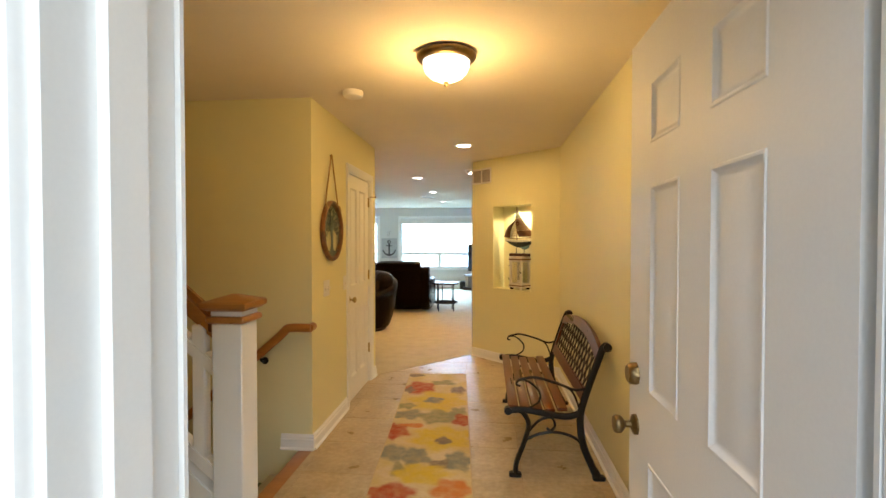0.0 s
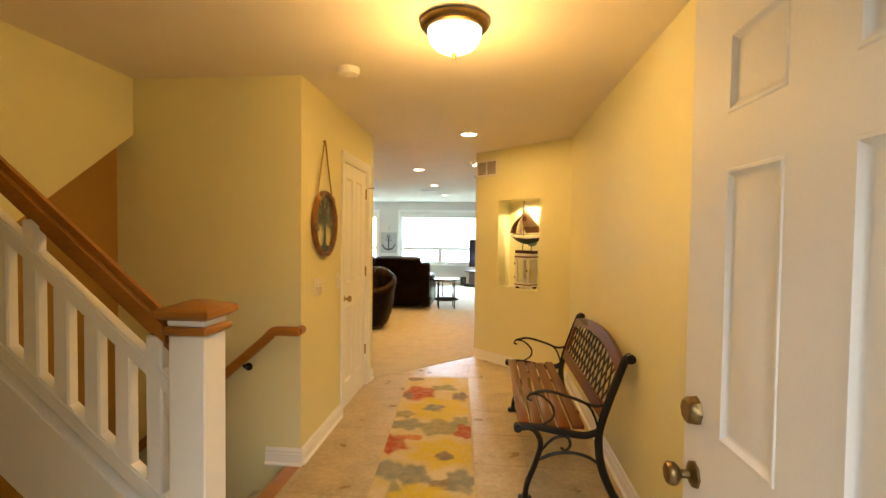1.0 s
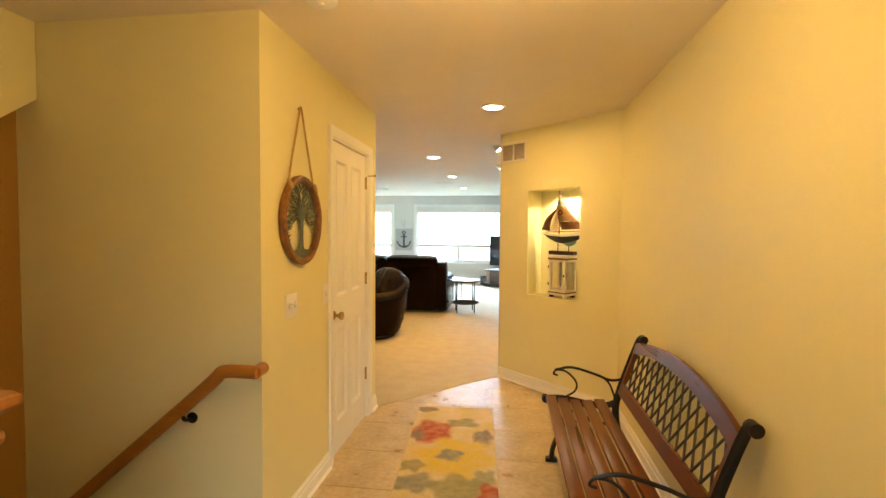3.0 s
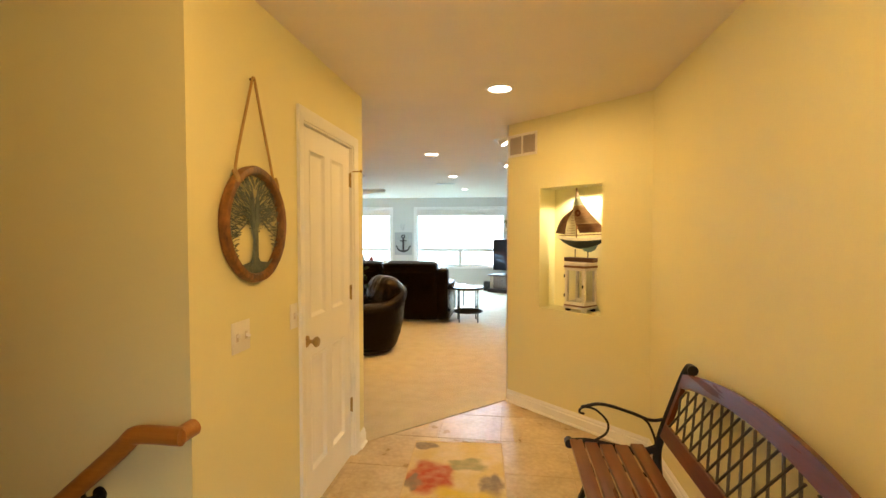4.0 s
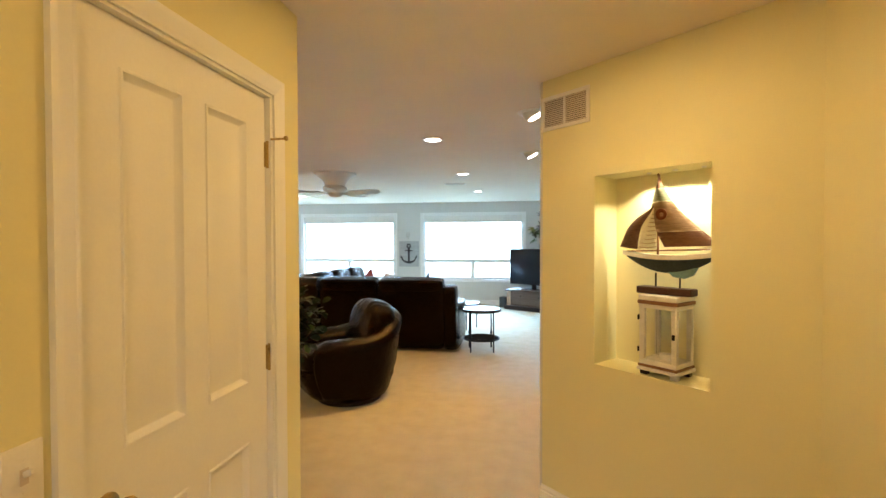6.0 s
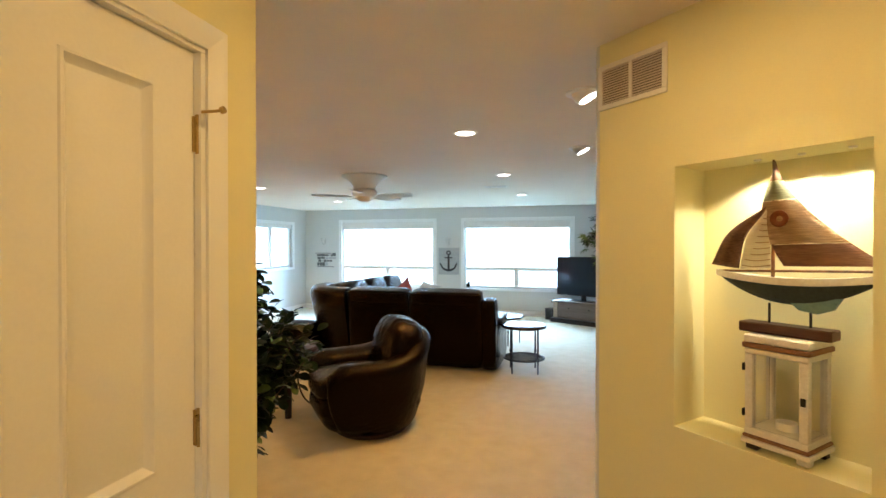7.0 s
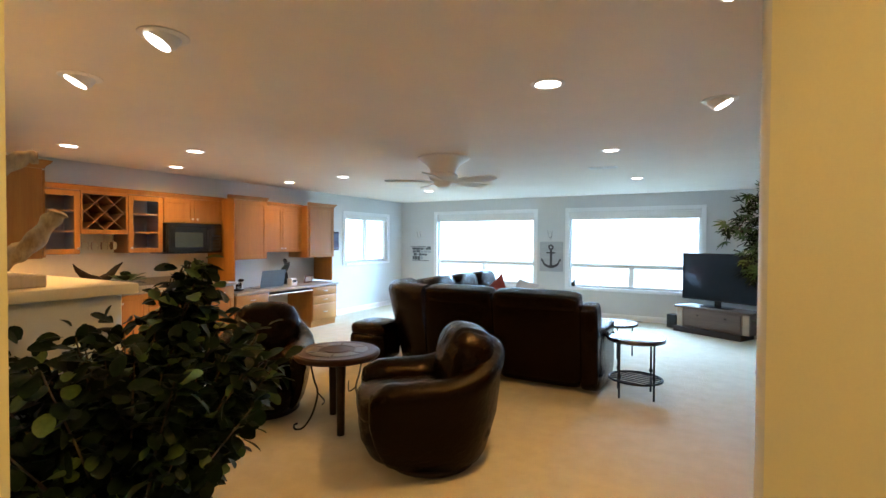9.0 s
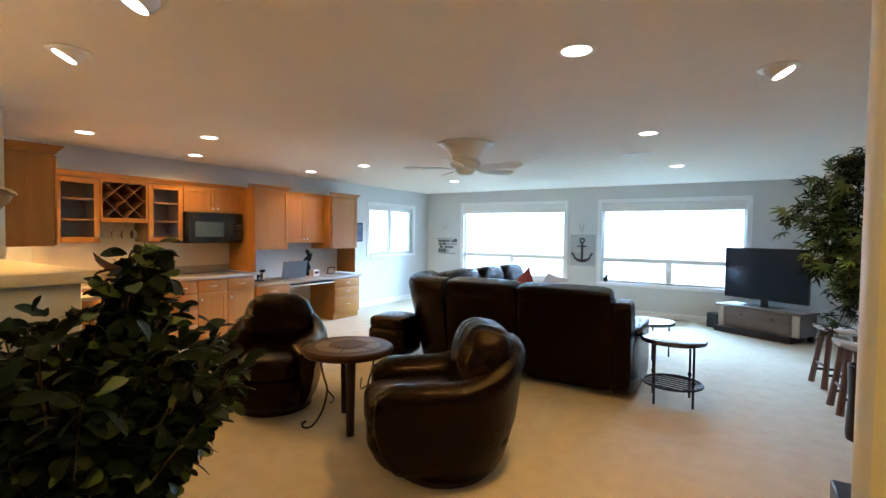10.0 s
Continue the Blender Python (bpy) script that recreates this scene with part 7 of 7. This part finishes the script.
# ---------------------------------------------------------------- on the room's walls
NW = lambda x, z: pose(x, ROOM_N, z)
M_BOARD = surface("whitewashed_board", (0.36, 0.38, 0.38), (0.47, 0.49, 0.49), 10, 90, 0.8, 0.05, 0.3, stretch=(0.3, 1, 3))
pq = thing("anchor_plaque", NW(-2.935, 0.89), "whitewashed board with a dark anchor on the wall", "wall plaque")
for k in range(5):
    part("board", boxed(0, 0.484, -0.022, -0.0005, k * 0.1245, k * 0.1245 + 0.1225, 0.002), M_BOARD, pq)
bm = bmesh.new()
tube(bm, [(0.242, -0.03, 0.12), (0.242, -0.03, 0.46)], 0.022, 10, 1.0)
tube(bm, [(0.15, -0.03, 0.39), (0.335, -0.03, 0.39)], 0.014, 10)
tube(bm, curve([(0.06, -0.03, 0.235), (0.10, -0.03, 0.155), (0.17, -0.03, 0.115), (0.242, -0.03, 0.10), (0.314, -0.03, 0.115), (0.384, -0.03, 0.155), (0.424, -0.03, 0.235)], 6), [0.010 + 0.016 * math.sin(math.pi * i / 36) for i in range(37)], 10)
for s in (-1, 1):
    prism(bm, [(0.242 + s * 0.21, 0.22), (0.242 + s * 0.14, 0.20), (0.242 + s * 0.195, 0.275)], 0.02, pose(0, -0.04, 0))
ring = [(0.242 + 0.042 * math.cos(a * math.pi / 12), -0.03, 0.505 + 0.042 * math.sin(a * math.pi / 12)) for a in range(25)]
tube(bm, ring, 0.014, 8)
part("anchor", bm, surface("dark_anchor_paint", (0.03, 0.03, 0.035), (0.06, 0.06, 0.065), 12, 90, 0.6), pq, "dark cut-out anchor")

sg = thing("wall_sign", NW(-6.15, 1.03), "cut-out grey and black sign of blocks and bars", "wall sign")
M_SIGNG, M_SIGNW = surface("sign_grey", (0.07, 0.075, 0.075), (0.16, 0.17, 0.17), 12, 90, 0.6), M_BOARD
rng = random.Random(8)
part("bar", boxed(0.0, 0.44, -0.014, -0.0005, 0.335, 0.35, 0.002), M_SIGNG, sg)
part("bar", boxed(0.05, 0.52, -0.014, -0.0005, 0.0, 0.014, 0.002), M_SIGNG, sg)
for z0, h, cells in ((0.265, 0.062, 7), (0.195, 0.062, 6), (0.125, 0.062, 5), (0.022, 0.095, 4)):
    x = 0.04 + rng.uniform(0, 0.06)
    for k in range(cells):
        w = rng.uniform(0.05, 0.105)
        part("block", boxed(x, x + w, -0.016, -0.0005, z0 + rng.uniform(0, 0.01), z0 + h - rng.uniform(0, 0.012), 0.002), M_SIGNG if rng.random() < 0.55 else M_SIGNW, sg)
        x += w + rng.uniform(0.006, 0.02)
        if x > 0.50:
            break
part("block", boxed(0.475, 0.565, -0.016, -0.0005, 0.27, 0.35, 0.002), M_SIGNG, sg)


def sconce(x, z):
    s = thing("wall_sconce", NW(x, z), "small wall sconce with a clear glass cup", "wall sconce", "wall sconces")
    bm = bmesh.new()
    lathe(bm, [(0.002, 0), (0.022, 0), (0.02, 0.010), (0.002, 0.013)], 18, pose(0, 0, 0, 90))
    tube(bm, curve([(0, -0.012, 0), (0, -0.05, -0.01), (0, -0.07, 0.02)], 4), 0.008, 8)
    part("bracket", bm, M_NICKEL, s)
    bm = bmesh.new()
    lathe(bm, [(0.012, 0.02), (0.035, 0.05), (0.045, 0.12), (0.055, 0.17), (0.052, 0.17), (0.042, 0.12), (0.031, 0.052), (0.008, 0.024)], 18, pose(0, -0.07, 0), False)
    part("cup", bm, M_GLASS, s, "clear glass cup")


for x in (-5.88, -2.70, 0.56):
    sconce(x, 1.57)
pic = thing("framed_picture", KM(12.17) @ pose(0, 0, 1.32), "small dark framed picture on the side wall", "picture")
part("frame", boxed(0, 0.32, -0.02, -0.0005, 0, 0.37, 0.004), M_BLACK, pic)
part("picture", boxed(0.03, 0.29, -0.0225, -0.0205, 0.03, 0.34), surface("blue_print", (0.03, 0.04, 0.08), (0.14, 0.16, 0.24), 9, 60, 0.75), pic)
cat = thing("cat_figurine", NW(-2.24, 0.6005) @ pose(0, 0.035, 0), "small black cat figurine on the window sill", "figurine")
bm = bmesh.new()
cushion(bm, 0.09, 0.05, 0.10, pose(0, 0, 0.05), 2.6, 8)
cushion(bm, 0.055, 0.045, 0.05, pose(0.02, 0, 0.115), 2.5, 8)
for x in (0.004, 0.036):
    prism(bm, [(x - 0.010, 0.13), (x + 0.010, 0.13), (x, 0.16)], 0.012, pose(0, -0.006, 0))
part("figure", bm, M_BLACK, cat)
for m, lab in ((pose(-1.10, 14.70, 0.005), "dark slim floor vent in the carpet"), (pose(0.93, 14.16, 0.005, 0, 0, 60), "dark slim floor vent beside the stand")):
    fv = thing("floor_vent", m, lab, "air vent")
    part("frame", boxed(-0.18, 0.18, -0.05, 0.05, 0.0, 0.006, 0.002), M_BRONZE, fv)
    for k in range(9):
        part("slat", boxed(-0.15 + k * 0.035, -0.135 + k * 0.035, -0.04, 0.04, 0.0062, 0.009), M_IRON, fv)

# ---------------------------------------------------------------- by the east wall
M_STOOL = wood("red_brown_stool_wood", (0.055, 0.022, 0.013), (0.12, 0.05, 0.028), 0.4, "Z")
M_SEAT = wood("worn_grey_seat", (0.30, 0.25, 0.20), (0.46, 0.40, 0.34), 0.5, "X", coat=0.1)


def stool(m):
    st = thing("saddle_stool", m, "wooden saddle stool with a worn pale seat", "stool", "saddle stools")
    bm = bmesh.new()
    rows = []
    for i in range(13):
        s = -1 + i / 6
        z = 0.585 + 0.035 * s * s
        hy = 0.14 + 0.015 * (1 - s * s)
        rows.append([bm.verts.new((s * 0.21, y, zz)) for y, zz in ((-hy, z - 0.012), (-hy * 0.9, z), (0, z - 0.004), (hy * 0.9, z), (hy, z - 0.012), (hy * 0.8, z - 0.04), (-hy * 0.8, z - 0.04))])
    ring_faces(bm, rows)
    part("seat", bm, M_SEAT, st)
    for x in (-1, 1):
        for y in (-1, 1):
            bm = bmesh.new()
            tube(bm, [(x * 0.14, y * 0.08, 0.565), (x * 0.17, y * 0.11, 0.28), (x * 0.20, y * 0.145, 0.001)], [0.030, 0.026, 0.030], 8)
            part("leg", bm, M_STOOL, st)
    for x in (-1, 1):
        bm = bmesh.new()
        tube(bm, [(x * 0.175, -0.115, 0.22), (x * 0.175, 0.115, 0.22)], 0.013, 8)
        part("rung", bm, M_STOOL, st)
    for y, z in ((-1, 0.14), (1, 0.14)):
        bm = bmesh.new()
        tube(bm, [(-0.185, y * 0.13, z), (0.185, y * 0.13, z)], 0.014, 8)
        part("rung", bm, M_DARKWOOD, st)


stool(pose(0.86, 11.55, 0.004, 0, 0, 15))
stool(pose(0.90, 10.72, 0.004, 0, 0, 6))
dr = thing("sideboard", pose(0.74, 9.20, 0.004), "brown wooden sideboard with a pale top by the wall", "sideboard")
part("body", boxed(0, 0.45, 0, 0.62, 0.08, 0.86, 0.004), M_STOOL, dr)
part("top", boxed(-0.02, 0.46, -0.02, 0.64, 0.861, 0.90, 0.005), M_SEAT, dr)
part("plinth", boxed(0.02, 0.44, 0.02, 0.60, 0.0, 0.079), M_SEAT, dr)
bm = bmesh.new()
frame_panel(bm, 0.58, 0.72, 0.02, 0.07, 0.07, 0.008, pose(-0.021, 0.60, 0.11, 0, 0, -90))
part("cabinet_door", bm, M_STOOL, dr)
bn = thing("wooden_bin", pose(0.80, 10.02, 0.004), "dark brown wooden stump-shaped bin", "bin")
bm = bmesh.new()
lathe(bm, [(0.004, 0.0), (0.125, 0.0), (0.13, 0.05), (0.12, 0.30), (0.13, 0.56), (0.118, 0.56), (0.11, 0.30), (0.004, 0.28)], 20)
part("stave_body", bm, M_DARKWOOD, bn)

cu = thing("curtain", pose(ROOM_R - 0.05, 12.35, 0.03), "pale blue-white hanging curtain on the east wall", "curtain")
bm = bmesh.new()
cols = []
for i in range(91):
    y = 1.4 * i / 90
    x = 0.022 * math.sin(y * 62) + 0.006 * math.sin(y * 17)
    cols.append([bm.verts.new((x, y, z)) for z in (0.0, 0.7, 1.4, 2.08)])
ring_faces(bm, cols, False, False)
bmesh.ops.solidify(bm, geom=list(bm.faces), thickness=0.003)
part("cloth", bm, surface("pale_curtain", (0.60, 0.64, 0.68), (0.70, 0.74, 0.78), 4, 150, 0.8, 0.05, 0.2), cu, angle=80)
bm = bmesh.new()
tube(bm, [(0.0, -0.08, 2.09), (0.0, 1.48, 2.09)], 0.012, 10)
part("rod", bm, M_NICKEL, cu)

# ---------------------------------------------------------------- hall floor tiles, each on its own
HALL = [(LEFT + 0.002, FY + 0.002), (RIGHT - 0.002, FY + 0.002), (RIGHT - 0.002, CA.y - 0.002), (CB.x, CB.y - 0.012), (LEFT + 0.002, END - 0.032)]


def clip(poly, a, b):
    """The part of a polygon to the left of the line from a to b."""
    out = []
    side = lambda p: (b[0] - a[0]) * (p[1] - a[1]) - (b[1] - a[1]) * (p[0] - a[0])
    for p, q in zip(poly, poly[1:] + poly[:1]):
        sp_, sq = side(p), side(q)
        if sp_ >= 0:
            out.append(p)
        if sp_ * sq < 0:
            k = sp_ / (sp_ - sq)
            out.append((p[0] + (q[0] - p[0]) * k, p[1] + (q[1] - p[1]) * k))
    return out


hall_floor = bpy.data.objects["floor"]
TS, GAP = 0.456, 0.0035
for i in range(-3, 4):
    for j in range(2, 16):
        x0, y0 = i * TS + 0.11, j * TS + 0.10
        poly = [(x0, y0), (x0 + TS - GAP, y0), (x0 + TS - GAP, y0 + TS - GAP), (x0, y0 + TS - GAP)]
        for a, b in zip(HALL, HALL[1:] + HALL[:1]):
            poly = clip(poly, a, b)
            if len(poly) < 3:
                break
        if len(poly) < 3:
            continue
        cx, cy = sum(p[0] for p in poly) / len(poly), sum(p[1] for p in poly) / len(poly)
        bm = bmesh.new()
        rings = [[bm.verts.new((cx + (p[0] - cx) * k, cy + (p[1] - cy) * k, z)) for p in poly] for k, z in ((1.0, -0.0055), (1.0, 0.0015), (0.988, 0.003))]
        ring_faces(bm, rings)
        part("tile", bm, M_TILE, hall_floor, smooth=False)
